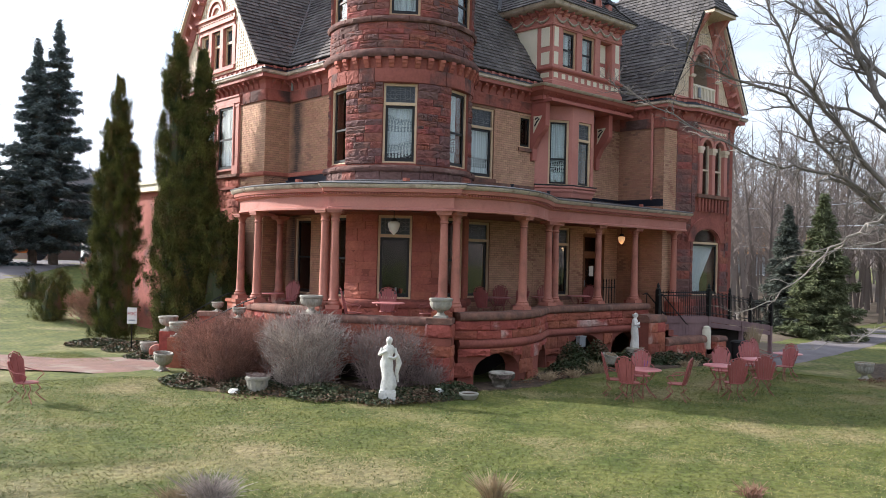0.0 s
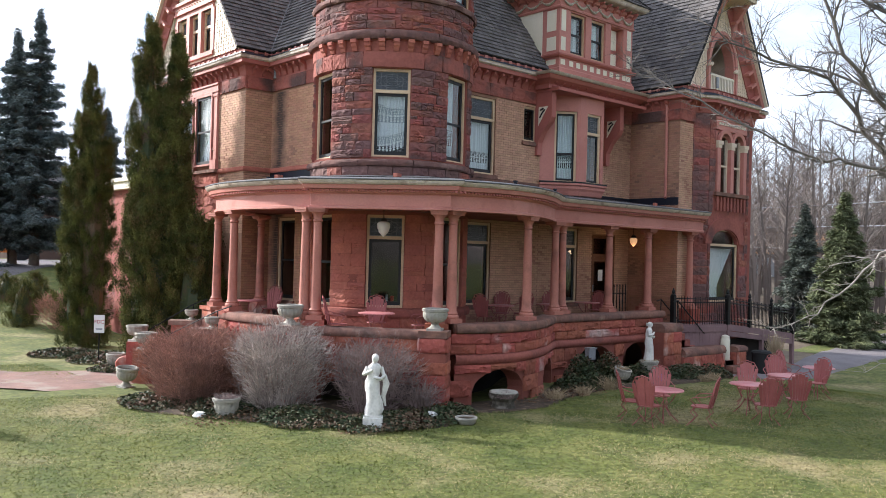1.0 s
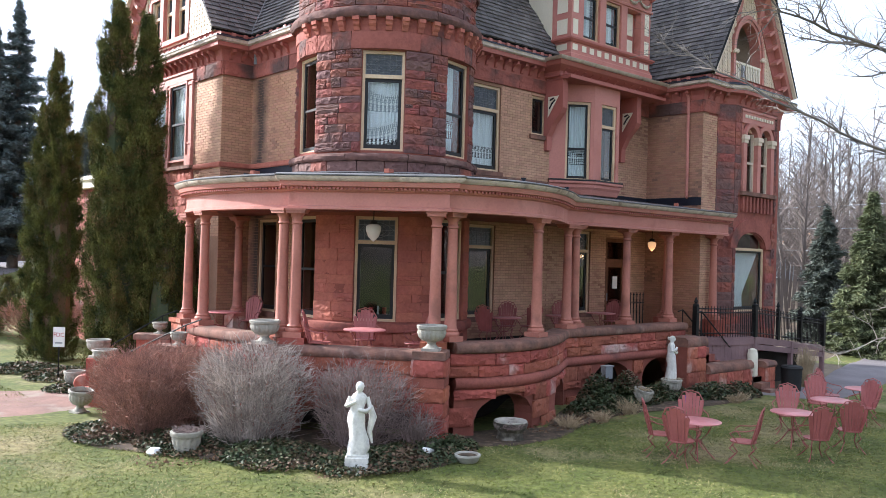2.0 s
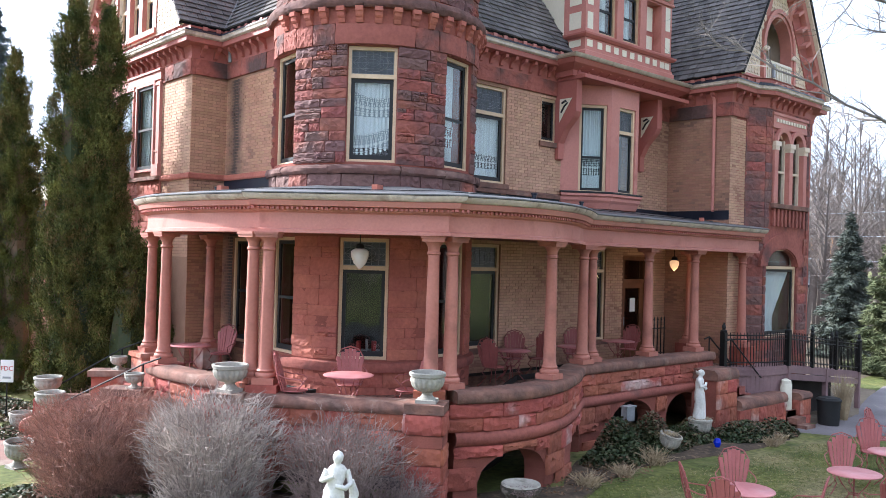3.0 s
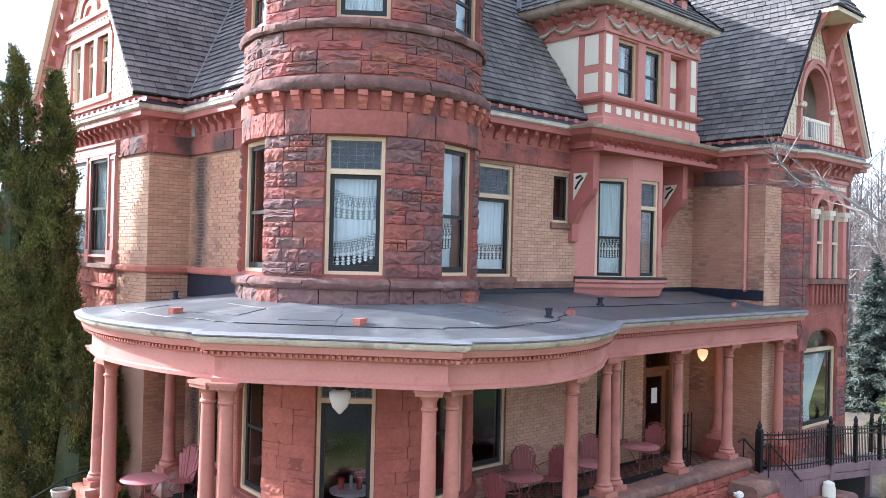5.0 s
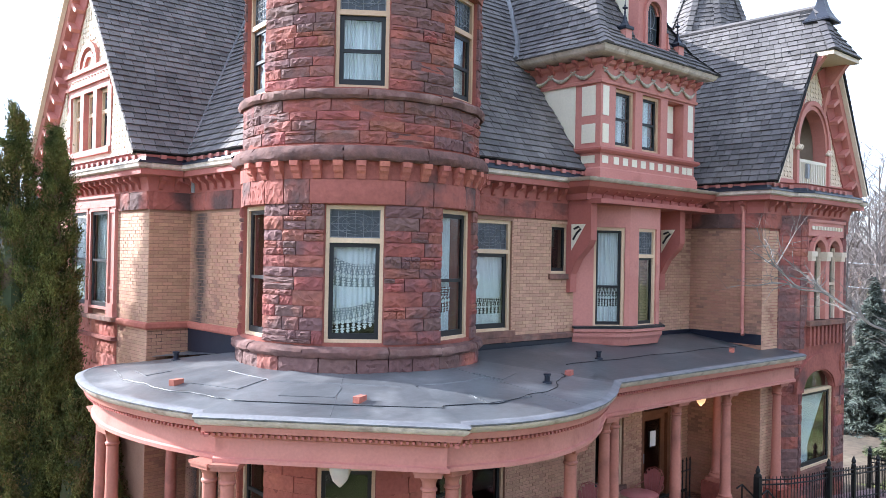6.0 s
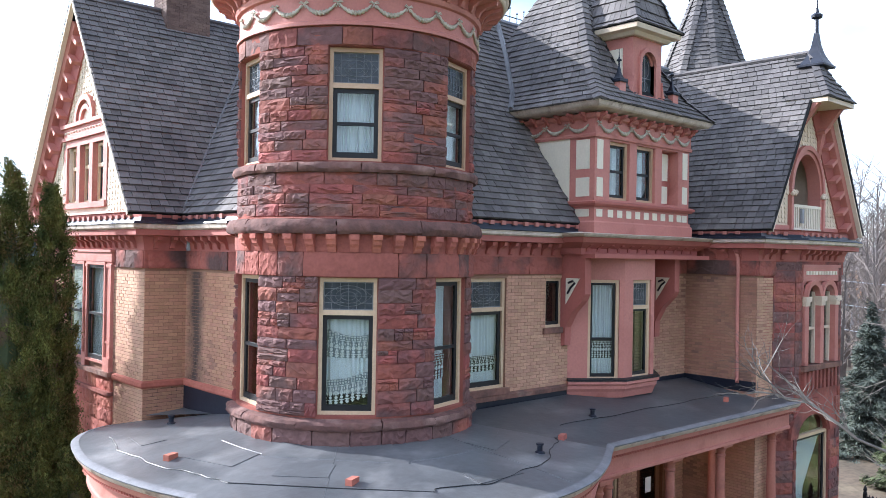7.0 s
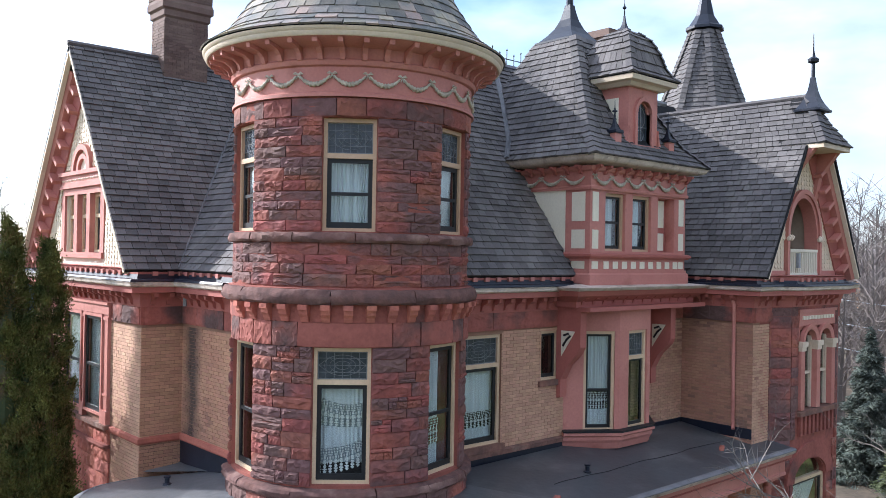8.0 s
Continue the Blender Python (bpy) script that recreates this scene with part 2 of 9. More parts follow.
LACE = pm("white_lace", (0.82, 0.82, 0.80), (0.76, 0.76, 0.74), 0.9, 2.0, 0.1, 90, fine=0.15)
GLASS = plain_glass("window_glass", (0.86, 0.9, 0.9))
LEADED = pm("leaded_glass", (0.035, 0.045, 0.052), (0.06, 0.07, 0.085), 0.12, 6.0, 0.15, 22, fine=0.3, spec=0.3)
MEMBRANE_DARK = pm("darker_roof_membrane", (0.05, 0.053, 0.058), (0.072, 0.076, 0.082), 0.4, 0.6, 0.2, 9, fine=0.3, c3=(0.12, 0.12, 0.122), s3=0.9, p3=0.62, spec=0.45)
LEAD = pm("lead_came", (0.20, 0.21, 0.22), (0.15, 0.155, 0.165), 0.5, 5.0, 0.1, 30)
WOOD = pm("brown_door_wood", (0.16, 0.065, 0.03), (0.11, 0.045, 0.022), 0.45, 2.0, 0.15, 20)
CHIM = pm("brown_brick", (0.20, 0.14, 0.115), (0.15, 0.10, 0.085), 0.9, 1.5, 0.3, 40, island=0.4)
URN = pm("cast_stone", (0.40, 0.38, 0.325), (0.31, 0.29, 0.25), 0.9, 4.0, 0.4, 30, c3=(0.2, 0.19, 0.16), s3=5.0, p3=0.62)
MARBLE = pm("white_cast_stone", (0.74, 0.73, 0.69), (0.64, 0.63, 0.59), 0.7, 5.0, 0.2, 30, c3=(0.45, 0.44, 0.40), s3=6.0, p3=0.66)
CHAIRM = pm("rose_metal_paint", (0.37, 0.115, 0.11), (0.31, 0.095, 0.088), 0.5, 3.0, 0.1, 40, fine=0.15, c3=(0.30, 0.09, 0.07), s3=4, p3=0.68)
TABLEM = pm("rose_table_paint", (0.60, 0.25, 0.25), (0.53, 0.20, 0.20), 0.35, 3.0, 0.06, 40, fine=0.1)
SOIL = pm("leaf_litter_soil", (0.085, 0.06, 0.04), (0.05, 0.038, 0.028), 0.95, 3.0, 0.8, 20, c3=(0.17, 0.12, 0.075), s3=7, p3=0.6)
PAVE = pm("brick_path", (0.26, 0.15, 0.12), (0.20, 0.125, 0.105), 0.9, 1.5, 0.4, 25, c3=(0.28, 0.23, 0.19), s3=1.2, p3=0.6)
PAVE_P = pm("paver_piece", (0.31, 0.165, 0.13), (0.24, 0.14, 0.115), 0.9, 1.5, 0.4, 25, island=0.35, c3=(0.32, 0.26, 0.21), s3=1.2, p3=0.62)
ASPHALT = pm("pale_asphalt", (0.20, 0.18, 0.185), (0.15, 0.135, 0.14), 0.9, 0.6, 0.3, 30)
DECK = pm("mauve_deck_paint", (0.24, 0.15, 0.155), (0.19, 0.12, 0.125), 0.6, 1.5, 0.12, 25, fine=0.15)
BARK = pm("grey_bark", (0.17, 0.145, 0.12), (0.115, 0.095, 0.08), 0.95, 3.0, 0.6, 25)
BARK_L = pm("pale_branch_bark", (0.33, 0.30, 0.265), (0.24, 0.215, 0.19), 0.9, 2.0, 0.4, 30)
BARK_M = pm("grey_branch_bark", (0.20, 0.178, 0.16), (0.13, 0.115, 0.103), 0.9, 2.0, 0.5, 28)
TAR = pm("dark_asphalt", (0.055, 0.054, 0.055), (0.04, 0.04, 0.042), 0.9, 0.8, 0.3, 30)
BOARDS = pm("dark_red_boards", (0.24, 0.078, 0.06), (0.19, 0.062, 0.05), 0.6, 0.9, 0.15, 30, fine=0.2)
TWIG_R = pm("red_brown_twig", (0.38, 0.205, 0.155), (0.23, 0.133, 0.108), 0.9, 2.5, 0.1, 20, island=0.8, spec=0.15)
TWIG_G = pm("grey_twig", (0.47, 0.40, 0.36), (0.25, 0.205, 0.185), 0.9, 2.5, 0.1, 20, island=0.8, spec=0.15)
TWIG_B = pm("grey_brown_twig", (0.29, 0.22, 0.20), (0.18, 0.13, 0.12), 0.85, 1.4, 0.1, 20, island=0.5)
DRY = pm("dry_grass_stalk", (0.42, 0.33, 0.21), (0.33, 0.25, 0.16), 0.9, 3.0, 0.1, 20, island=0.4)
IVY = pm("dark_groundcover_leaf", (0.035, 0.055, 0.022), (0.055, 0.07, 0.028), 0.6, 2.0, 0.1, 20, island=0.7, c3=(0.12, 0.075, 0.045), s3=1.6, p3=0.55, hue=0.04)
# wide two-tone contrast paints lit clumps and shaded gaps into the leaves
ARBOR = pm("arborvitae_leaf", (0.155, 0.16, 0.044), (0.042, 0.056, 0.019), 0.9, 2.2, 0.1, 20, island=1.0, c3=(0.12, 0.085, 0.035), s3=1.8, p3=0.64, hue=0.05, spec=0.12)
SPRUCE = pm("blue_spruce_needle", (0.17, 0.205, 0.20), (0.10, 0.13, 0.132), 0.9, 0.8, 0.1, 20, island=1.0, spec=0.15)
SPRUCE_G = pm("green_spruce_needle", (0.17, 0.19, 0.10), (0.10, 0.12, 0.065), 0.9, 0.8, 0.1, 20, island=0.9, spec=0.15)
SPRUCE_D = pm("blue_green_spruce_needle", (0.14, 0.16, 0.135), (0.085, 0.10, 0.085), 0.9, 0.8, 0.1, 20, island=0.9, spec=0.15)
WOODS = pm("far_bare_wood", (0.23, 0.195, 0.178), (0.17, 0.145, 0.133), 0.95, 0.1, 0.0, 20, island=0.4, spec=0.1)
BULB = pm("milk_glass", (0.80, 0.79, 0.74), (0.76, 0.74, 0.70), 0.25, 3.0, 0.0, fine=0.04)
PLASTIC_W = pm("cream_plastic", (0.72, 0.68, 0.55), (0.68, 0.64, 0.52), 0.5, 3.0, 0.05, fine=0.06)
SIGN_W = pm("white_sign_metal", (0.80, 0.80, 0.78), (0.76, 0.76, 0.75), 0.5, 3.0, 0.05, fine=0.05)
SIGN_R = pm("red_sign_ink", (0.45, 0.03, 0.03), None, 0.5, 3.0, 0.0, fine=0.05)
ORANGE = pm("orange_paint", (0.60, 0.17, 0.03), (0.55, 0.15, 0.03), 0.4, 1.0, 0.0, fine=0.06)
RUBBER = pm("black_rubber", (0.015, 0.015, 0.016), (0.02, 0.02, 0.02), 0.7, 5.0, 0.1)
SIDING_Y = pm("ochre_siding", (0.42, 0.22, 0.10), (0.36, 0.19, 0.09), 0.8, 0.5, 0.1, 10, fine=0.15)
SIDING_G = pm("grey_siding", (0.36, 0.37, 0.38), (0.31, 0.32, 0.33), 0.8, 0.5, 0.1, 10, fine=0.12)
SIDING_B = pm("brown_siding", (0.14, 0.09, 0.07), (0.11, 0.07, 0.06), 0.8, 0.5, 0.1, 10, fine=0.15)
BLUE = pm("blue_plastic", (0.01, 0.03, 0.55), None, 0.3, 3.0, 0.0, fine=0.05)
GREYBOX = pm("grey_metal_box", (0.33, 0.35, 0.37), (0.28, 0.30, 0.32), 0.5, 3.0, 0.05, metal=0.2)


def lit_glass(name, colour, strength):
    m = bpy.data.materials.new(name)
    m.use_nodes = True
    b = m.node_tree.nodes["Principled BSDF"]
    b.inputs["Base Color"].default_value = (*colour, 1)
    b.inputs["Emission Color"].default_value = (*colour, 1)
    b.inputs["Emission Strength"].default_value = strength
    return m


LAMP_ON = lit_glass("lit_lamp_glass", (1.0, 0.55, 0.25), 0.3)


def lawn_material():
    m = pm("lawn", (0.076, 0.096, 0.022), (0.14, 0.146, 0.042), 0.95, 1.0, 1.0, 10, fine=1.0, c3=(0.27, 0.225, 0.115), s3=0.33, p3=0.59)
    return m


LAWN = lawn_material()
BLADES = pm("grass_blade", (0.10, 0.13, 0.028), (0.175, 0.185, 0.052), 0.9, 1.0, 0.0, 20, island=0.7, c3=(0.32, 0.265, 0.14), s3=0.33, p3=0.58, spec=0.12)
LITTER = pm("woodland_floor", (0.14, 0.105, 0.075), (0.10, 0.08, 0.058), 0.95, 0.4, 0.6, 6, fine=0.5, c3=(0.20, 0.16, 0.11), s3=0.3, p3=0.6)


# ---- building helpers ----
class Shape:
    """Vertices and faces gathered in a frame m."""

    def __init__(self, m=None):
        self.v, self.f, self.m = [], [], m

    def add(self, vs, fs):
        k = len(self.v)
        if self.m is not None:
            vs = [tuple(self.m @ Vector(p)) for p in vs]
        self.v += [tuple(p) for p in vs]
        self.f += [tuple(i + k for i in q) for q in fs]
        return self

    def box(self, x0, x1, y0, y1, z0, z1):
        return self.add([(x0, y0, z0), (x1, y0, z0), (x1, y1, z0), (x0, y1, z0), (x0, y0, z1), (x1, y0, z1), (x1, y1, z1), (x0, y1, z1)],
                        [(3, 2, 1, 0), (4, 5, 6, 7), (0, 1, 5, 4), (1, 2, 6, 5), (2, 3, 7, 6), (3, 0, 4, 7)])

    def loft(self, rings, close=True, caps=True):
        """Joins rings of equal length."""
        n, vs, fs = len(rings[0]), [p for r in rings for p in r], []
        for i in range(len(rings) - 1):
            for j in range(n if close else n - 1):
                k = (j + 1) % n
                fs.append((i * n + j, i * n + k, (i + 1) * n + k, (i + 1) * n + j))
        if caps and close:
            fs += [tuple(range(n))[::-1], tuple((len(rings) - 1) * n + j for j in range(n))]
        return self.add(vs, fs)

    def prism(self, poly, z0, z1):
        return self.loft([[(x, y, z0) for x, y in poly], [(x, y, z1) for x, y in poly]])

    def extrude(self, poly, axis, a, b):
        """poly in the plane across axis: x -> (y, z), y -> (x, z)."""
        mk = {"x": lambda p, t: (t, p[0], p[1]), "y": lambda p, t: (p[0], t, p[1])}[axis]
        return self.loft([[mk(p, a) for p in poly], [mk(p, b) for p in poly]])

    def lathe(self, prof, n=16, cx=0, cy=0, cz=0, caps=True):
        return self.loft([[(cx + r * math.cos(2 * math.pi * j / n), cy + r * math.sin(2 * math.pi * j / n), cz + z) for j in range(n)] for r, z in prof], True, caps)

    def tube(self, pts, r, n=6):
        pts = [Vector(p) for p in pts]
        rr = r if isinstance(r, (list, tuple)) else [r] * len(pts)
        rings = []
        for i, p in enumerate(pts):
            d = (pts[min(i + 1, len(pts) - 1)] - pts[max(i - 1, 0)])
            d = d.normalized() if d.length > 1e-9 else Vector((0, 0, 1))
            a = d.orthogonal().normalized() if abs(d.z) > 0.95 else d.cross(Vector((0, 0, 1))).normalized()
            b = d.cross(a)
            rings.append([p + rr[i] * (math.cos(2 * math.pi * j / n) * a + math.sin(2 * math.pi * j / n) * b) for j in range(n)])
        return self.loft(rings)

    def sweep(self, path, prof, closed=False):
        """Carries a profile of (outward, z) along a plan path; outward is to the right of the way."""
        path = [Vector(p).to_2d() for p in path]
        n, rings = len(path), []
        for i, p in enumerate(path):
            a = path[i - 1] if (i or closed) else None
            b = path[(i + 1) % n] if (i < n - 1 or closed) else None
            ds = [d.normalized() for d in ((p - a) if a is not None else None, (b - p) if b is not None else None) if d is not None]
            ns = [Vector((d.y, -d.x)) for d in ds]
            m = sum(ns, Vector((0, 0))).normalized()
            k = 1 / max(0.35, m.dot(ns[0]))
            rings.append([(p.x + m.x * k * o, p.y + m.y * k * o, z) for o, z in prof])
        if closed:
            rings.append(rings[0])
        return self.loft(rings, True, not closed)


def offset(path, d):
    s = Shape().sweep(path, [(d, 0), (d, 1), (d + 0.001, 1)])
    return [(p[0], p[1]) for p in s.v[0::3]]


def smooth_path(pts, k=6):
    """Catmull-Rom through plan points."""
    out = []
    P = [np.array(p, float) for p in pts]
    P = [2 * P[0] - P[1]] + P + [2 * P[-1] - P[-2]]
    for i in range(1, len(P) - 2):
        a, b, c, d = P[i - 1:i + 3]
        for j in range(k):
            t = j / k
            out.append(tuple(0.5 * (2 * b + (c - a) * t + (2 * a - 5 * b + 4 * c - d) * t * t + (3 * b - a - 3 * c + d) * t ** 3)))
    out.append(tuple(P[-2]))
    return out


def mesh_of(shape, name, material, smooth=0):
    me = bpy.data.meshes.new(name)
    me.from_pydata(shape.v, [], shape.f)
    me.materials.append(material)
    if smooth:
        me.shade_smooth()
        me.set_sharp_from_angle(angle=radians(smooth))
    bm = bmesh.new()
    bm.from_mesh(me)
    bmesh.ops.recalc_face_normals(bm, faces=bm.faces)
    bm.to_mesh(me)
    bm.free()
    return me


def welded(shape):
    """The same shape with its touching pieces joined."""
    keys, out = {}, Shape()
    idx = []
    for p in shape.v:
        k = tuple(round(c, 4) for c in p)
        if k not in keys:
            keys[k] = len(out.v)
            out.v.append(p)
        idx.append(keys[k])
    out.f = [q for q in (tuple(dict.fromkeys(idx[i] for i in f)) for f in shape.f) if len(q) > 2]
    return out


def part(name, shape, material, parent=None, label="", smooth=0, kind=""):
    ob = new(name, mesh_of(shape, name, material, smooth))
    if parent is not None:
        ob.parent = parent
    return tagged(ob, label=label, kind=kind)


def thing(name, label, category, group="", kind="", at=(0, 0, 0), rz=0):
    ob = new(name)
    ob.empty_display_size = 0.2
    ob.matrix_basis = pose(*at, 0, 0, rz)
    return tagged(ob, label, category, group, kind)


def face_frame(ox, oy, ux, uy, oz=0):
    """Frame of a wall: x along it, -y outward (to the right of the way u), z up."""
    u = Vector((ux, uy, 0)).normalized()
    nrm = Vector((u.y, -u.x, 0))
    return Matrix(((u.x, -nrm.x, 0, ox), (u.y, -nrm.y, 0, oy), (0, 0, 1, oz), (0, 0, 0, 1)))


def grid_shell(sh, xs, zs, solid, place):
    """One joined wall: cells (i, j) that are solid, front and back from place(x, depth 0 or 1, z)."""
    ids, vs, fs = {}, [], []

    def vid(i, k, j):
        if (i, k, j) not in ids:
            ids[i, k, j] = len(vs)
            vs.append(place(xs[i], k, zs[j]))
        return ids[i, k, j]

    nx, nz = len(xs) - 1, len(zs) - 1
    ok = lambda i, j: 0 <= i < nx and 0 <= j < nz and solid((xs[i] + xs[i + 1]) / 2, (zs[j] + zs[j + 1]) / 2)
    for i in range(nx):
        for j in range(nz):
            if not ok(i, j):
                continue
            for k in (0, 1):
                fs.append((vid(i, k, j), vid(i + 1, k, j), vid(i + 1, k, j + 1), vid(i, k, j + 1)))
            for di, dj, a, b in ((-1, 0, (i, j), (i, j + 1)), (1, 0, (i + 1, j), (i + 1, j + 1)), (0, -1, (i, j), (i + 1, j)), (0, 1, (i, j + 1), (i + 1, j + 1))):
                if not ok(i + di, j + dj):
                    fs.append((vid(a[0], 0, a[1]), vid(b[0], 0, b[1]), vid(b[0], 1, b[1]), vid(a[0], 1, a[1])))
    return sh.add(vs, fs)


def holed_wall(sh, a0, a1, z0, z1, holes, thick):
    """Wall from a0 to a1 with rectangular holes (a, b, z, z), front at y=0."""
    xs = sorted({a0, a1, *[v for h in holes for v in h[:2] if a0 < v < a1]})
    zs = sorted({z0, z1, *[v for h in holes for v in h[2:] if z0 < v < z1]})
    return grid_shell(sh, xs, zs, lambda x, z: not any(h[0] < x < h[1] and h[2] < z < h[3] for h in holes), lambda x, k, z: (x, k * thick, z))

# ---- the house ----
XG, YS, XI, YR = -0.95, 4.97, 0.0, 0.0          # gable wall, its side wall, inner wall, right facade
XW, YW, XE, YN = 12.4, -2.1, 17.6, 12.4         # right wing side and front, far end, back
TC, TR = (1.79, 1.03), 2.34                     # tower axis and radius
EAVE = 9.95
house = thing("house", "large red sandstone and tan brick mansion with round tower", "house")


def put_window(parent, m, w, z0, z1, transom=None, meet=None, curtain="", label="", frame_mat=FRAME, sill=True, leaded=True):
    """A framed sash window in an opening w wide; m: wall frame with x=0 at the opening's middle."""
    h, c = w / 2, 0.075
    fr = Shape(m)
    fr.box(-h, -h + c, 0.05, 0.2, z0, z1).box(h - c, h, 0.05, 0.2, z0, z1)
    fr.box(-h + c, h - c, 0.05, 0.2, z1 - c, z1).box(-h + c, h - c, 0.05, 0.2, z0, z0 + c * 0.8)
    win = part("window", welded(fr), frame_mat, parent, label or "cream framed sash window with dark sash")
    if transom:
        part("transom_bar", Shape(m).box(-h + c, h - c, 0.045, 0.195, transom - 0.045, transom + 0.045), frame_mat, win)
    lo, hi = z0 + c * 0.8, (transom - 0.045 if transom else z1 - c)
    s, a = 0.075 if w > 0.9 else 0.055, h - c
    sa = Shape(m)
    sa.box(-a, -a + s, 0.1, 0.15, lo, hi).box(a - s, a, 0.1, 0.15, lo, hi).box(-a + s, a - s, 0.1, 0.15, lo, lo + s * 1.4).box(-a + s, a - s, 0.1, 0.15, hi - s, hi)
    if meet:
        sa.box(-a + s, a - s, 0.095, 0.155, meet - 0.03, meet + 0.03)
    part("sash", sa, BLACK, win)
    g = part("pane", Shape(m).box(-a + s, a - s, 0.12, 0.125, lo + s, hi - s), GLASS, win)
    g.visible_shadow = False
    if transom:
        u0, u1 = transom + 0.045, z1 - c
        if leaded:
            part("transom_pane", Shape(m).box(-a, a, 0.115, 0.13, u0, u1), LEADED, win, "leaded glass transom")
            le = Shape(m)
            zc, q = (u0 + u1) / 2, (u1 - u0) / 2
            le.box(-a, a, 0.106, 0.114, u0, u0 + 0.02).box(-a, a, 0.106, 0.114, u1 - 0.02, u1).box(-a, -a + 0.02, 0.106, 0.114, u0, u1).box(a - 0.02, a, 0.106, 0.114, u0, u1)
            for rr in (0.30, 0.52, 0.74):
                le.tube([(a * rr * math.cos(t), 0.11, zc + q * rr * math.sin(t)) for t in np.linspace(0, 2 * math.pi, 21)], 0.005, 4)
            for k in (-1, 1):
                le.tube([(k * a * 0.95, 0.11, zc), (k * a * 0.55, 0.11, zc + q * 0.55), (k * a * 0.2, 0.11, zc), (k * a * 0.55, 0.11, zc - q * 0.55), (k * a * 0.95, 0.11, zc)], 0.005, 4)
            for k in range(1, 6):
                x = -a + 2 * a * k / 6
                le.box(x - 0.004, x + 0.004, 0.107, 0.113, u0, u1)
            for k in (0.25, 0.5, 0.75):
                le.box(-a, a, 0.1065, 0.1135, u0 + (u1 - u0) * k - 0.004, u0 + (u1 - u0) * k + 0.004)
            part("came", le, LEAD, win, kind="stuff")
        else:
            g2 = part("transom_pane", Shape(m).box(-a, a, 0.12, 0.125, u0, u1), GLASS, win)
            g2.visible_shadow = False
    if sill:
        part("sill", Shape(m).box(-h - 0.09, h + 0.09, -0.07, 0.2, z0 - 0.13, z0 - 0.002), CAP, win)
    if curtain:
        def sheet(x0, x1, top, bot, y=0.24, fold=0.018, waves=9):
            sh = Shape(m)
            xs = np.linspace(x0, x1, 40)
            r = [[(x, y + fold * math.sin(waves * 2 * math.pi * i / 40) + 0.01 * math.sin(i * 1.7), z) for i, x in enumerate(xs)] for z in np.linspace(top, bot, 5)]
            for i in range(4):
                k = len(sh.v)
                sh.add([*r[i], *r[i + 1]], [(j, j + 1, j + 41, j + 40) for j in range(39)])
            return sh
        if curtain == "pair":
            part("curtain", sheet(-a, 0.03, hi, lo + 0.03), CURTAIN, win, "white sheer curtain", 60)
            part("curtain", sheet(-0.01, a, hi, lo + 0.03, y=0.265), CURTAIN, win, "white sheer curtain", 60)
        elif curtain == "one":
            part("curtain", sheet(-a, a * 0.55, hi, lo + 0.03), CURTAIN, win, "white sheer curtain", 60)
        elif curtain == "tied":
            sh = Shape(m)
            rows = []
            for z in np.linspace(hi, lo, 14):
                k = (hi - z) / (hi - lo)
                x1 = a * (1.0 - 1.1 * min(1, k * 1.35) + 0.15 * max(0, k - 0.74))
                rows.append([(-a + (x1 + a) * t, 0.24 + 0.02 * math.sin(t * 30), z) for t in np.linspace(0, 1, 14)])
            sh.loft(rows, False, False)
            part("curtain", sh, CURTAIN, win, "white curtain drawn aside", 60)
        else:
            H = hi - lo
            if curtain == "lace":
                cut = [((0.12, 0.22, 0.19), (0.44, 0.46, 0.45)), ((0.69, 0.665, 0.57), (0.955, 0.93, 0.84))]
            else:
                cut = [((0.60, 0.60, 0.60), (0.80, 0.81, 0.80))]
            x1 = a if curtain != "half" else 0.35 * a
            quad = lambda p, t: p[0] * (1 - t) * (1 - 2 * t) + 4 * p[1] * t * (1 - t) + p[2] * t * (2 * t - 1)
            tops_, bots_ = [(0.0, 0.0, 0.0)] + [c[1] for c in cut], [c[0] for c in cut] + [(1.0, 1.0, 1.0)]
            for i, (p, q) in enumerate(zip(tops_, bots_)):
                if curtain == "lace" and i == 2:
                    continue
                sh = Shape(m)
                ts_ = np.linspace(0, 1, 64)
                sh.loft([[(-a + (x1 + a) * t, 0.225 + 0.016 * math.sin(t * 58 + 2 * math.sin(t * 9)) + 0.008 * math.sin(t * 23), hi - H * (quad(p, t) + (quad(q, t) - quad(p, t)) * k)) for t in ts_] for k in (0.0, 0.35, 0.7, 1.0)], False, False)
                part("curtain", sh, CURTAIN, win, "white sheer curtain", 60)
            if curtain == "lace":
                part("curtain_lining", sheet(-a, a, hi, lo + 0.16 * H, y=0.30), LINING, win, "grey-blue sheer behind the lace", 60)
            for p, q in cut:
                la = Shape(m)
                n_ = 9 if curtain != "half" else 6

                def oval(x, z, rx, rz_, k=8):
                    la.add([(x + rx * math.cos(6.2832 * j / k), 0.2, z + rz_ * math.sin(6.2832 * j / k)) for j in range(k)], [tuple(range(k))])

                for i in range(n_):
                    t = (i + 0.5) / n_
                    w_ = (x1 + a) / n_
                    x, z1_, z0_ = -a + (x1 + a) * t, hi - H * quad(p, t), hi - H * quad(q, t)
                    hh = z1_ - z0_
                    for e in (-0.25, 0.25):
                        oval(x + e * w_, z1_ - 0.05 * hh, w_ * 0.26, hh * 0.045, 4)
                        oval(x + e * w_, z1_ - 0.16 * hh, w_ * 0.17, hh * 0.05, 6)
                    oval(x, z1_ - 0.255 * hh, w_ * 0.52, hh * 0.035, 4)
                    oval(x, z1_ - 0.36 * hh, w_ * 0.20, hh * 0.075)
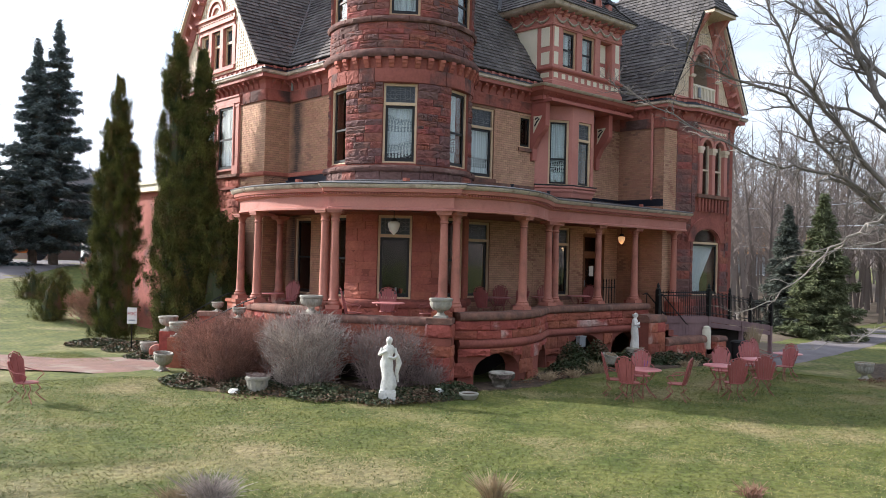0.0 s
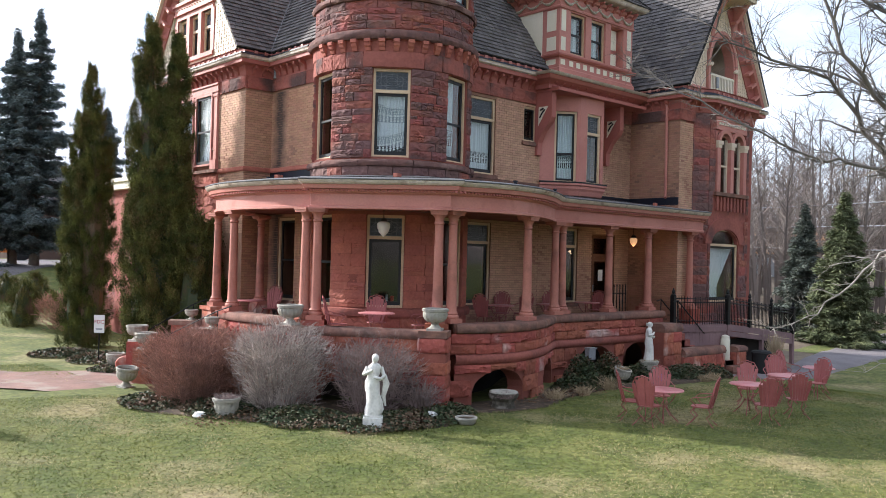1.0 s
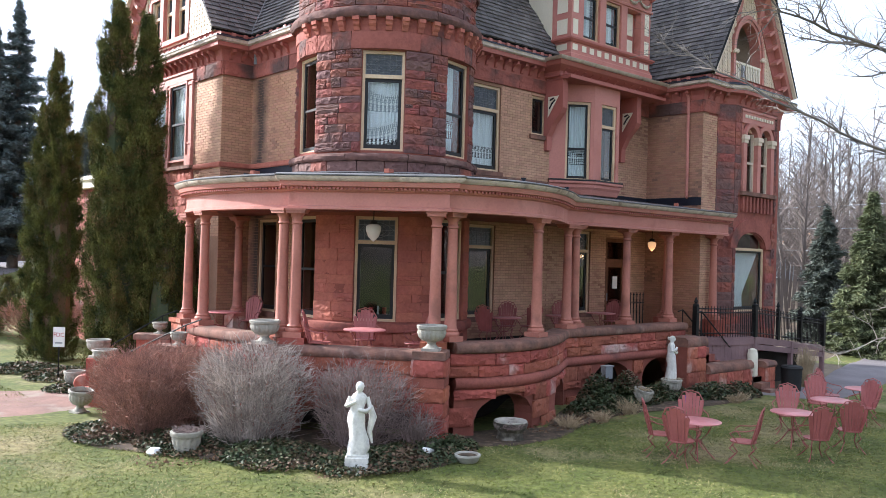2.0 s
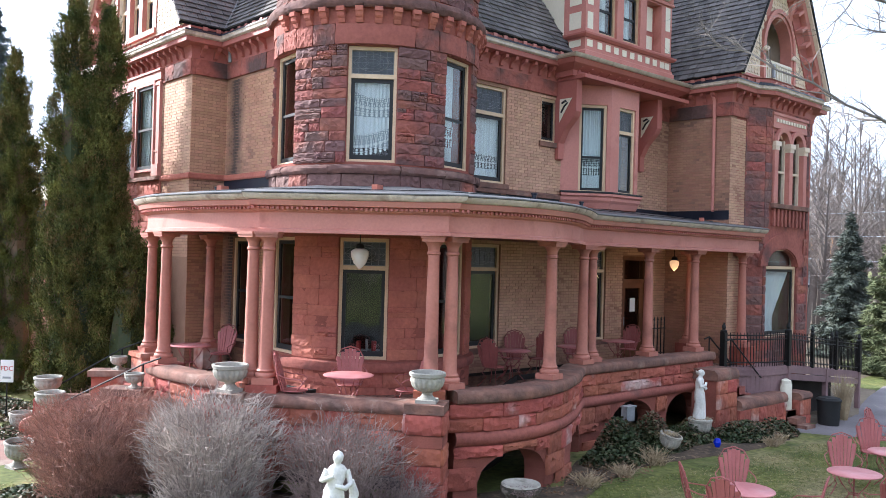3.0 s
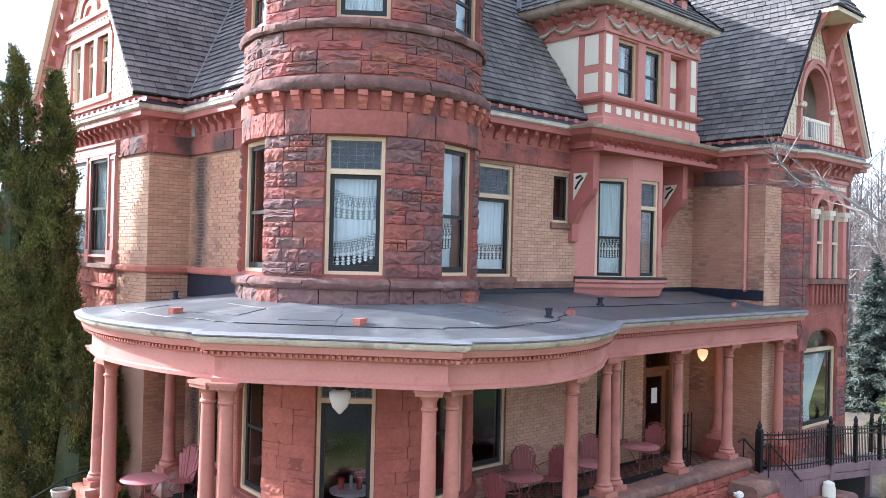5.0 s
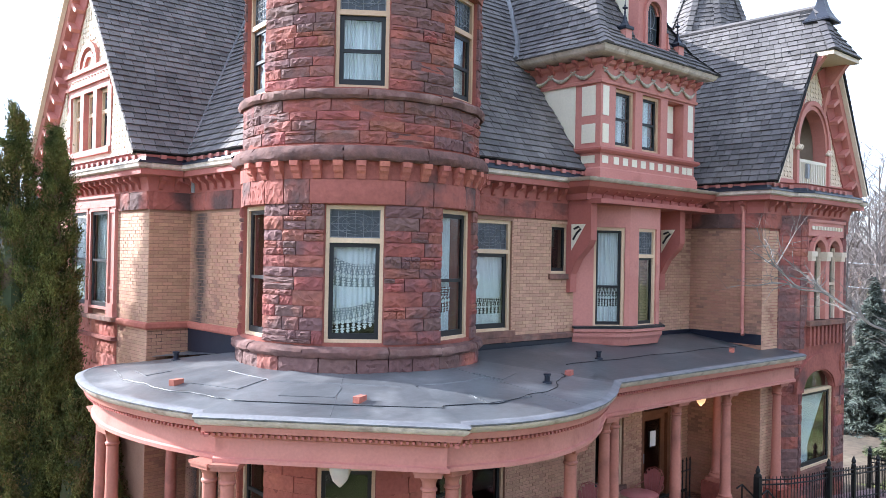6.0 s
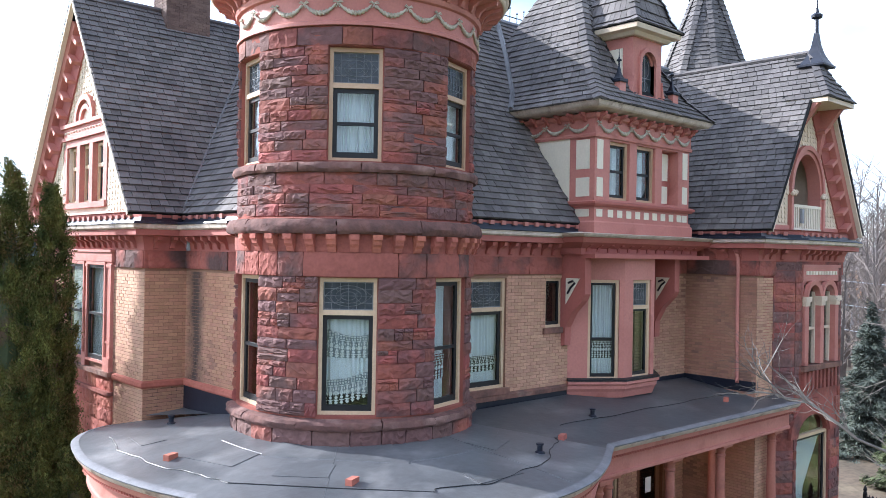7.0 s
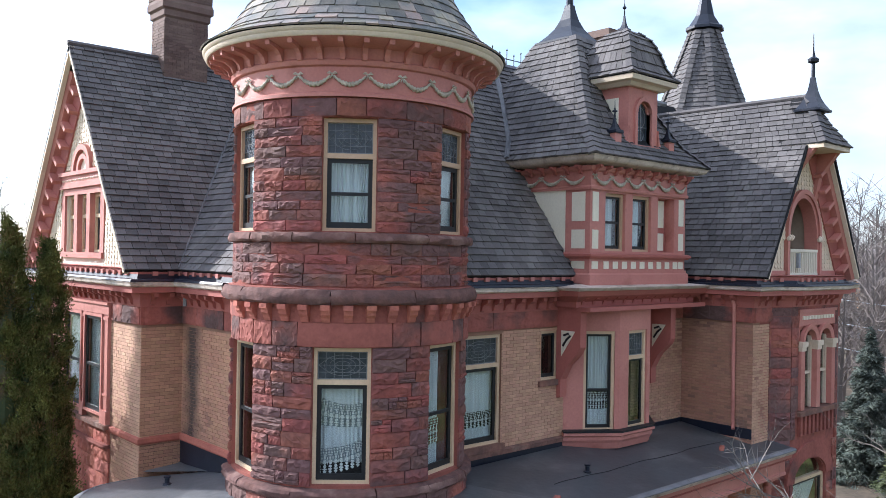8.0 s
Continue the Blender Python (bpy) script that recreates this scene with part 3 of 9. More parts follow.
                    oval(x - w_ / 2, z1_ - 0.40 * hh, w_ * 0.12, hh * 0.06)
                    oval(x, z1_ - 0.54 * hh, w_ * 0.36, hh * 0.10)
                    oval(x - w_ / 2, z1_ - 0.56 * hh, w_ * 0.11, hh * 0.10, 4)
                    oval(x, z1_ - 0.71 * hh, w_ * 0.30, hh * 0.065)
                    oval(x, z1_ - 0.82 * hh, w_ * 0.47, hh * 0.04, 6)
                    oval(x, z1_ - 0.92 * hh, w_ * 0.36, hh * 0.085, 4)
                part("lace", la, LACE, win, "patterned lace trim")
    return win


# main walls, with their openings
def wall_part(name, x, y, ux, uy, length, holes, mat, z1=9.5, thick=0.35, z0=-0.5, label="", a0=0.0):
    m = face_frame(x, y, ux, uy)
    return part(name, holed_wall(Shape(m), a0, length, z0, z1, holes, thick), mat, house, label), m


LW = [(12.4 - 9.75, 12.4 - 8.45, 6.45, 8.85), (12.4 - 8.3, 12.4 - 7.05, 6.45, 8.85), (12.4 - 9.5, 12.4 - 7.4, 1.9, 4.6)]
wall_gable, mg = wall_part("wall", XG, YN, 0, -1, YN - YS, LW, BRICK_BED, label="tan brick gable wall")
wall_side, msd = wall_part("wall", XG, YS, 1, 0, XI - XG + 0.3, [], BRICK_BED, label="tan brick return wall", a0=0.352)
wall_inner, mi = wall_part("wall", XI, YS, 0, -1, 2.6, [(0.55, 1.55, 2.15, 4.7)], BRICK_BED, label="tan brick wall beside the tower")
RW = [(3.96 - 3.6, 5.15 - 3.6, 6.25, 8.66), (6.46 - 3.6, 7.12 - 3.6, 7.5, 8.66), (3.82 - 3.6, 5.06 - 3.6, 2.15, 4.72), (8.25 - 3.6, 9.4 - 3.6, 2.15, 4.72), (10.2 - 3.6, 11.55 - 3.6, 1.48, 4.55), (8.0 - 3.6, 10.0 - 3.6, 6.3, 8.5)]
wall_right, mr = wall_part("wall", 3.6, YR, 1, 0, XW - 3.6 + 0.3, RW, BRICK_BED, label="tan brick facade wall")
wall_wside, mws = wall_part("wall", XW, YR, 0, -1, YR - YW, [], BRICK_BED, label="soot-stained tan brick return wall, darkened for porch shade")
WF = [(13.9 - XW, 16.3 - XW, 2.0, 5.1), (14.1 - XW, 16.6 - XW, 6.1, 8.9)]
wall_wing, mw = wall_part("wall", XW, YW, 1, 0, XE - XW, WF, STONE_W, label="red sandstone wing wall", a0=0.352)
BAY = [(13.3, YW), (13.85, -2.42), (16.72, -2.42), (17.25, YW)]
BW = [(14.0 - 13.85, 16.08 - 13.85, 2.2, 4.95), (14.25 - 13.85, 16.45 - 13.85, 6.25, 8.66)]
mwf = face_frame(13.85, -2.42, 1, 0)
wall_bay = part("wall", holed_wall(Shape(mwf), 0.0, 2.87, -0.5, 9.5, BW, 0.3), STONE_W, house, "red sandstone front of the wing bay")
for p, q in ((BAY[0], BAY[1]), (BAY[2], BAY[3])):
    part("wall", Shape(face_frame(*p, q[0] - p[0], q[1] - p[1])).box(0.0, math.dist(p, q), 0.0, 0.3, -0.5, 9.5), STONE_W, house, "red sandstone canted side of the wing bay")
mwc = face_frame(*BAY[0], BAY[1][0] - BAY[0][0], BAY[1][1] - BAY[0][1])
wall_part("wall", XE, YW, 0, 1, YN - YW, [], BRICK_BED, label="tan brick end wall", a0=0.352)
wall_part("wall", XE, YN, -1, 0, XE - XG, [], BRICK_BED, label="tan brick back wall", a0=0.352)
# plain floors and inner wall, coloured near-black for the shade indoors
part("ground_floor", Shape().box(-0.6, 17.2, -0.02, 12.0, 1.4, 1.55).box(12.8, 17.2, -1.7, -0.02, 1.4, 1.55), PAINTED_SHADE, house)
part("upper_floor", Shape().box(0.4, 17.2, 0.4, 12.0, 5.1, 5.4), PAINTED_SHADE, house)
part("attic_floor", Shape().box(0.2, 17.2, 0.2, 12.0, 9.3, 9.45), PAINTED_SHADE, house)
part("inner_wall", Shape().box(0.4, 17.2, 3.4, 3.6, 0, 9.3), PAINTED_SHADE, house)


def at_wall(m, a):
    return m @ Matrix.Translation((a, 0, 0))


put_window(house, at_wall(mg, 12.4 - 9.1) @ Matrix.Translation((0, -0.15, 0)), 1.3, 6.45, 8.85, None, 7.6, "one", "rose framed gable window with dark sash", frame_mat=ROSE, sill=False)
put_window(house, at_wall(mg, 12.4 - 7.675) @ Matrix.Translation((0, -0.15, 0)), 1.25, 6.45, 8.85, None, 7.6, "pair", "rose framed gable window with dark sash", frame_mat=ROSE, sill=False)
put_window(house, at_wall(mg, 12.4 - 8.45), 2.1, 1.9, 4.6, 3.9, None, "", leaded=False)
for a in (12.4 - 9.9, 12.4 - 8.375, 12.4 - 6.9):
    w_ = 0.1 if abs(a - 4.025) < 0.1 else 0.18
    sur = Shape(mg).box(a - w_, a + w_, -0.06, 0.02, 6.3, 8.86)
    sur.box(a - w_ - 0.02, a + w_ + 0.02, -0.11, 0.015, 6.3, 6.62)
    for e in (-1, 1):
        sur.box(a + e * (w_ - 0.025) - 0.025, a + e * (w_ - 0.025) + 0.025, -0.085, -0.06, 6.62, 8.8)
    sur.box(a - w_ + 0.05, a + w_ - 0.05, -0.085, -0.06, 6.95, 7.0).box(a - w_ + 0.05, a + w_ - 0.05, -0.085, -0.06, 8.72, 8.8)
    part("pilaster", sur, ROSE, house, "rose painted panelled pilaster")
part("window_lintel", Shape(mg).box(2.27, 5.73, -0.09, 0.02, 8.86, 9.08).box(2.25, 5.75, -0.13, 0.015, 9.08, 9.14), ROSE, house, "rose painted lintel over the gable windows")
part("window_sill", Shape(mg).box(2.22, 5.78, -0.17, 0.02, 6.2, 6.3), CAP, house, "weathered grey stone sill")
part("apron_ledge", Shape(mg).box(2.25, 5.75, -0.13, 0.02, 5.76, 5.84), STONE_W, house, "red stone ledge under the gable windows")
put_window(house, at_wall(mi, 1.05), 1.0, 2.15, 4.7, None, 3.4)
put_window(house, at_wall(mr, 4.555 - 3.6), 1.19, 6.25, 8.66, 7.98, None, "band", "cream framed window with leaded transom and lace curtain")
put_window(house, at_wall(mr, 6.79 - 3.6), 0.66, 7.5, 8.66, None, None, "", "small cream framed window with stone sill")
put_window(house, at_wall(mr, 4.44 - 3.6), 1.24, 2.15, 4.72, 4.1, None, "", "tall cream framed window on the porch")
put_window(house, at_wall(mr, 8.825 - 3.6), 1.15, 2.15, 4.72, 4.1, None, "", "tall cream framed window on the porch")

# front door in the right facade
door = part("door", Shape(mr).box(6.6, 6.72, 0.02, 0.25, 1.48, 4.55).box(7.83, 7.95, 0.02, 0.25, 1.48, 4.55).box(6.72, 7.83, 0.025, 0.25, 4.43, 4.55).box(6.72, 7.83, 0.025, 0.25, 3.75, 3.87), WOOD, house, "brown wooden front door with glass panels")
part("door_leaf", Shape(mr).box(6.72, 6.9, 0.12, 0.17, 1.5, 3.75).box(7.65, 7.83, 0.12, 0.17, 1.5, 3.75).box(6.9, 7.65, 0.12, 0.17, 1.5, 2.2).box(6.9, 7.65, 0.12, 0.17, 3.6, 3.75), WOOD, door)
part("pane", Shape(mr).box(6.9, 7.65, 0.14, 0.145, 2.2, 3.6), GLASS, door)
part("pane", Shape(mr).box(6.72, 7.83, 0.14, 0.145, 3.87, 4.43), GLASS, door)
part("notice", Shape(mr).box(7.15, 7.4, 0.105, 0.115, 2.9, 3.3), SIGN_W, door, "white paper notice")
part("handle", Shape(mr).box(6.76, 6.84, 0.07, 0.12, 2.5, 2.75), LEAD, door, "brass handle")

# ---- tower ----
W_ANG, W_HALF = (-187.0, -129.2, -75.0), 12.9
U_ANG, U_HALF = (-188.0, -127.4, -70.5), 11.9
L_ANG = (-184.0, -130.8, -77.0)


def tower_wall(sh, r1, r0, z0, z1, holes=(), a0=90.0, a1=360.0, step=5.0):
    """Ring of wall between two radii; holes in degrees and metres; runs from 90 round by 180 to 360."""
    norm = [((h[0] % 360), (h[1] % 360), h[2], h[3]) for h in holes]
    cuts = sorted({a0, a1, *[v for h in norm for v in h[:2]], *[float(v) for v in np.arange(a0, a1, step) if all(abs(v - w) > 0.6 for h in norm for w in h[:2])]})
    zs = sorted({z0, z1, *[v for h in norm for v in h[2:]]})
    grid_shell(sh, cuts, zs, lambda a, z: not any(h[0] < a < h[1] and h[2] < z < h[3] for h in norm),
               lambda a, k, z: (TC[0] + (r0 if k else r1) * math.cos(radians(a)), TC[1] + (r0 if k else r1) * math.sin(radians(a)), z))
    return sh


lw_z, uw_z, gw_z = (6.3, 8.72), (10.78, 12.79), (2.2, 4.72)
th = [(a - W_HALF, a + W_HALF, *lw_z) for a in W_ANG] + [(a - U_HALF, a + U_HALF, *uw_z) for a in U_ANG] + [(a - W_HALF, a + W_HALF, *gw_z) for a in L_ANG]
tower = part("tower_wall", tower_wall(Shape(), TR, TR - 0.42, -0.3, 13.15, th), MORTAR, house, "round tower of rock-faced red sandstone")
# tower floors carry the same indoor shade in their colour
part("tower_floor", Shape().lathe([(TR - 0.45, 1.4), (TR - 0.45, 1.56)], 40, *TC), PAINTED_SHADE, house)
part("tower_floor", Shape().lathe([(TR - 0.45, 5.2), (TR - 0.45, 5.45)], 40, *TC), PAINTED_SHADE, house)
part("tower_floor", Shape().lathe([(TR - 0.45, 9.4), (TR - 0.45, 9.7)], 40, *TC), PAINTED_SHADE, house)


def tower_frame(ang, r=TR):
    a = radians(ang)
    return face_frame(TC[0] + r * math.cos(a), TC[1] + r * math.sin(a), -math.sin(a), math.cos(a))


for k, a in enumerate(W_ANG):
    flat = TR * math.cos(radians(W_HALF)) - 0.015
    put_window(house, tower_frame(a, flat), 2 * TR * math.sin(radians(W_HALF)) - 0.01, *lw_z, transom=8.1 if k == 1 else None, meet=None if k == 1 else 7.4, curtain=("", "lace", "half")[k], sill=False,
               label="tall tower window with lace curtain" if k else "tall tower window with dark sash")
for k, a in enumerate(U_ANG):
    flat = TR * math.cos(radians(U_HALF)) - 0.015
    put_window(house, tower_frame(a, flat), 2 * TR * math.sin(radians(U_HALF)) - 0.01, *uw_z, transom=12.12, meet=11.45, curtain="pair", sill=False, frame_mat=TAN, label="upper tower window with leaded transom and curtains")
for k, a in enumerate(L_ANG):
    flat = TR * math.cos(radians(W_HALF)) - 0.015
    put_window(house, tower_frame(a, flat), 2 * TR * math.sin(radians(W_HALF)) - 0.01, *gw_z, transom=4.1 if k == 1 else None, meet=None if k == 1 else 3.4, sill=False, leaded=True, label="dark tower window on the porch")

# bands round the tower
ring = lambda prof, a0=96, a1=352, n=80: Shape().loft([[(TC[0] + r * math.cos(radians(a)), TC[1] + r * math.sin(radians(a)), z) for r, z in prof] for a in np.linspace(a0, a1, n)])
band_rng = random.Random(12)


def rough_band(name, prof, label, joint=1.25, a0=150, a1=312, mat=None):
    """Long rough-faced stones laid round the tower."""
    step = math.degrees(joint / TR)
    a = a0
    while a < a1:
        w = step * band_rng.uniform(0.75, 1.2)
        n = 12
        sh = Shape().loft([[(TC[0] + (r + (band_rng.uniform(-0.022, 0.022) if 0 < i < len(prof) - 1 else 0)) * math.cos(radians(v)), TC[1] + (r + (band_rng.uniform(-0.022, 0.022) if 0 < i < len(prof) - 1 else 0)) * math.sin(radians(v)), z + (band_rng.uniform(-0.008, 0.008) if 0 < i < len(prof) - 1 else 0)) for i, (r, z) in enumerate(prof)] for v in np.linspace(a + 0.12, a + w - 0.12, n)])
        part(name, sh, mat or DARKBAND, house, label, 35)
        a += w


rough_band("sill_band", [(TR - 0.1, 6.04), (TR + 0.12, 6.04), (TR + 0.16, 6.09), (TR + 0.16, 6.15), (TR + 0.14, 6.2), (TR - 0.1, 6.27)], "dark weathered sill course")
rough_band("sill_band", [(TR - 0.1, 10.58), (TR + 0.08, 10.58), (TR + 0.115, 10.63), (TR + 0.115, 10.69), (TR + 0.09, 10.74), (TR - 0.1, 10.78)], "dark weathered sill course")
part("sill_band", ring([(TR - 0.1, 1.95), (TR + 0.10, 1.95), (TR + 0.13, 2.05), (TR + 0.1, 2.14), (TR - 0.1, 2.19)]), STONE_W, house, "red stone sill course", 50)
part("lintel_band", ring([(TR - 0.1, 8.73), (TR + 0.03, 8.73), (TR + 0.03, 9.17), (TR - 0.1, 9.17)]), MORTAR, house, "smooth red stone lintel course", 50)
part("lintel_band", ring([(TR - 0.1, 12.8), (TR + 0.02, 12.8), (TR + 0.025, 13.0), (TR + 0.02, 13.14), (TR - 0.1, 13.14)]), MORTAR, house, "dark stone lintel course", 50)
part("belt_core", ring([(TR - 0.1, 9.48), (TR + 0.10, 9.48), (TR + 0.10, 9.76), (TR - 0.1, 9.80)]), MORTAR, house, smooth=50)
rough_band("belt_course", [(TR - 0.1, 9.485), (TR + 0.17, 9.485), (TR + 0.21, 9.53), (TR + 0.22, 9.6), (TR + 0.2, 9.67), (TR + 0.15, 9.74), (TR - 0.1, 9.80)], "dark rough belt course", 1.6)
part("corbel_wall", ring([(TR - 0.1, 9.17), (TR + 0.05, 9.17), (TR + 0.06, 9.48), (TR - 0.1, 9.48)]), STONE_W, house)
part("frieze", ring([(TR - 0.1, 13.15), (TR + 0.09, 13.15), (TR + 0.09, 13.21), (TR + 0.04, 13.24), (TR + 0.04, 13.68), (TR + 0.10, 13.70), (TR + 0.13, 13.78), (TR + 0.08, 13.82), (TR + 0.12, 14.0), (TR + 0.55, 14.08), (TR + 0.58, 14.1), (TR - 0.1, 14.2)], 0, 360, 100), ROSE, house, "rose painted cornice with garlands", 40)
part("cornice", ring([(TR + 0.3, 14.10), (TR + 0.59, 14.09), (TR + 0.62, 14.12), (TR + 0.63, 14.17), (TR + 0.67, 14.2), (TR + 0.68, 14.24), (TR + 0.3, 14.3)], 0, 360, 100), CREAM, house, "cream painted gutter edge", 40)
corb = mesh_of(Shape().box(-0.085, 0.085, -0.17, 0.02, 0.22, 0.31).extrude([(0.02, 0.1), (-0.09, 0.1), (-0.12, 0.14), (-0.13, 0.22), (0.02, 0.22)], "x", -0.08, 0.08).extrude([(0.02, 0.0), (-0.035, 0.0), (-0.06, 0.05), (-0.07, 0.1), (0.02, 0.1)], "x", -0.075, 0.075), "corbel", STONE_SM)
for a in np.arange(178, 340, 9.2):
    ob = new("corbel", corb)
    ob.parent, ob.matrix_basis = house, tower_frame(float(a), TR + 0.05) @ Matrix.Translation((0, 0, 9.17))
brk = mesh_of(Shape().extrude([(0.0, 0.0), (-0.06, 0.02), (-0.10, 0.12), (-0.2, 0.2), (-0.42, 0.24), (-0.44, 0.33), (0.0, 0.33)], "x", -0.045, 0.045), "bracket", ROSE)
for a in np.arange(94, 360, 9.0):
    ob = new("bracket", brk)
    ob.parent, ob.matrix_basis = house, tower_frame(float(a), TR + 0.1) @ Matrix.Translation((0, 0, 13.76))


def garland(sh, x0, x1, top, drop, y=-0.02, r=0.026, n=18):
    """A swag between two bows."""
    pts, rr = [], []
    for i in range(n + 1):
        t = i / n
        pts.append((x0 + (x1 - x0) * t, y - 0.012 * math.sin(t * math.pi), top - drop * math.sin(t * math.pi) ** 0.8))
        rr.append(r * (0.5 + 0.8 * math.sin(t * math.pi)) * (1.0 + 0.7 * (i % 2)))
    sh.tube(pts, rr, 6)


def bow(sh, x, z, y=-0.02):
    for k in (-1, 1):
        sh.tube([(x, y, z), (x + k * 0.05, y - 0.01, z + 0.04), (x + k * 0.09, y - 0.01, z + 0.015), (x, y, z)], 0.013, 5)
        sh.tube([(x, y, z), (x + k * 0.03, y, z - 0.08)], 0.01, 5)
    sh.lathe([(0.001, -0.02), (0.024, 0), (0.001, 0.02)], 6, x, y, z)


CAST = pm("weathered_plaster_ornament", (0.55, 0.50, 0.40), (0.38, 0.34, 0.27), 0.8, 8.0, 0.3, 50)
SW = 15.0
sw_shape = Shape()
half = (TR + 0.04) * math.sin(radians(SW / 2))
garland(sw_shape, -half + 0.03, half - 0.03, 0.10, 0.16)
bow(sw_shape, -half, 0.12)
sw_mesh = mesh_of(sw_shape, "garland", CAST, 60)
for a in np.arange(172, 350, SW):
    ob = new("garland", sw_mesh)
    ob.parent, ob.matrix_basis = house, tower_frame(float(a), TR + 0.03) @ Matrix.Translation((0, 0, 13.42))

# conical roof
cone = part("tower_roof", ring([(TR + 0.66, 14.24), (2.55, 14.55), (2.0, 15.35), (1.4, 16.7), (0.12, 19.6), (0.02, 19.6), (0.02, 14.3)], 0, 360, 60), SLATE_BED, house, "conical tower roof of weathered slates", 40)

# ---- main roof ----
PIT = 1.41


def slab(pts, t=0.07):
    """A flat roof plane with thickness."""
    a, b, c = (Vector(p) for p in pts[:3])
    nrm = (b - a).cross(c - a).normalized()
    if nrm.z < 0:
        nrm = -nrm
    return Shape().loft([[Vector(p) - nrm * t for p in pts], [Vector(p) for p in pts]])


RZ, RY = 15.45, 8.65
E0 = YS - 0.22
roof_left = part("roof", slab([(-1.42, E0, EAVE), (6.0, E0, EAVE), (6.0, RY, RZ), (-1.42, RY, RZ)]), SLATE_BED, house, "steep grey shingle wing roof")
part("roof", slab([(-1.42, 2 * RY - E0, EAVE), (6.0, 2 * RY - E0, EAVE), (6.0, RY, RZ), (-1.42, RY, RZ)]), SLATE_BED, house, "steep grey shingle wing roof")
TOPZ = 15.85
run = (TOPZ - EAVE) / PIT
roof_inner = part("roof", slab([(-0.22, YS, EAVE), (-0.22, -0.22, EAVE), (-0.22 + run, -0.22 + run, TOPZ), (-0.22 + run, 10.0, TOPZ), (-0.22 + 0.5 * run, 10.0, EAVE + 0.5 * (TOPZ - EAVE))]), SLATE_BED, house, "grey shingle roof beside the tower")
roof_right = part("roof", slab([(-0.22, -0.22, EAVE), (18.0, -0.22, EAVE), (18.0, -0.22 + run, TOPZ), (-0.22 + run, -0.22 + run, TOPZ)]), SLATE_BED, house, "grey shingle roof over the right facade")
part("roof_deck", Shape().box(-0.3 + run, 17.0, -0.3 + run, 10.0, TOPZ - 0.1, TOPZ + 0.02), FLASH, house)
part("ridge_cap", Shape().tube([(-0.1 + run, -0.22 + run, TOPZ), (17.4, -0.22 + run, TOPZ)], 0.1, 6), FLASH, house, "grey metal ridge cap")
WX, WZ, WP = 15.05, 15.0, 1.74
we = WX - (WZ - EAVE) / WP
roof_wing = part("roof", slab([(we, YW - 0.5, EAVE), (we, 5.0, EAVE), (WX, 5.0, WZ), (WX, YW - 0.1, WZ), (WX - 0.62, YW - 0.55, WZ - 0.62 * WP)]), SLATE_BED, house, "steep grey shingle wing roof")
part("roof", slab([(2 * WX - we, YW - 0.5, EAVE), (2 * WX - we, 5.0, EAVE), (WX, 5.0, WZ), (WX, YW - 0.1, WZ), (WX + 0.62, YW - 0.55, WZ - 0.62 * WP)]), SLATE_BED, house, "steep grey shingle wing roof")

# valleys, ridges, hips
vr = Shape()
vr.tube([(-0.2, YS - 0.2, EAVE + 0.03), (2.6, YS + 2.6, EAVE + PIT * 2.82 + 0.03), (3.68, YS + 3.68, RZ)], 0.07, 4)
part("valley", vr, FLASH, house, "grey metal valley flashing")
part("ridge_cap", Shape().tube([(-1.45, RY, RZ + 0.02), (4.0, RY, RZ + 0.02)], 0.07, 6), SLATE, house)
part("ridge_cap", Shape().tube([(WX, YW - 0.1, WZ + 0.02), (WX, 4.0, WZ + 0.02)], 0.08, 6), SLATE, house)

# eaves cornice along the walls
EPATH = [(XG, YN), (XG, YS), (XI, YS), (XI, 2.3)]
EPATH2 = [(3.7, YR), (XW, YR), (XW, YW), *BAY, (XE, YW), (XE, 4)]
for p in (EPATH, EPATH2):
    part("frieze_course", Shape().sweep(p, [(-0.2, 8.75), (0.03, 8.75), (0.03, 9.14), (-0.2, 9.14)]), STONE_W, house, "smooth red stone frieze course")
    part("soffit", Shape().sweep(p, [(-0.2, 9.14), (0.05, 9.14), (0.07, 9.3), (0.12, 9.44), (0.36, 9.47), (0.36, 9.59), (-0.2, 9.59)]), ROSE_RED, house, "red painted cornice")
    part("gutter", Shape().sweep(p, [(0.0, 9.595), (0.38, 9.59), (0.43, 9.62), (0.44, 9.67), (0.46, 9.70), (0.0, 9.73)]), GUTTER, house, "weathered cream gutter edge")
    part("gutter_lining", Shape().sweep(p, [(-0.1, 9.735), (0.44, 9.715), (0.42, 9.76), (0.20, 9.77), (0.17, 9.86), (-0.1, 9.9)]), METAL_DARK, house, "black metal gutter lining")
    part("curb", Shape().sweep(p, [(-0.1, 9.80), (0.16, 9.80), (0.17, 9.95), (0.22, 9.98), (-0.1, 10.0)]), ROSE_RED, house, "red painted eaves curb")
part("bay_ledge", Shape().prism([(XW - 0.3, YW - 0.35), (13.2, YW - 0.36), (13.75, -2.8), (16.8, -2.8), (17.35, YW - 0.36), (XE + 0.3, YW - 0.35), (XE + 0.3, YW + 0.1), (XW - 0.3, YW + 0.1)], 9.72, 9.775), METAL_DARK, house, "dark metal ledge under the wing gable")
modil = mesh_of(Shape().extrude([(0.02, 0.0), (-0.05, 0.03), (-0.09, 0.14), (-0.22, 0.2), (-0.24, 0.28), (0.02, 0.28)], "x", -0.05, 0.05), "bracket", ROSE_RED)
knob = mesh_of(Shape().box(-0.06, 0.06, -0.05, 0.02, 0.0, 0.09), "block", ROSE)
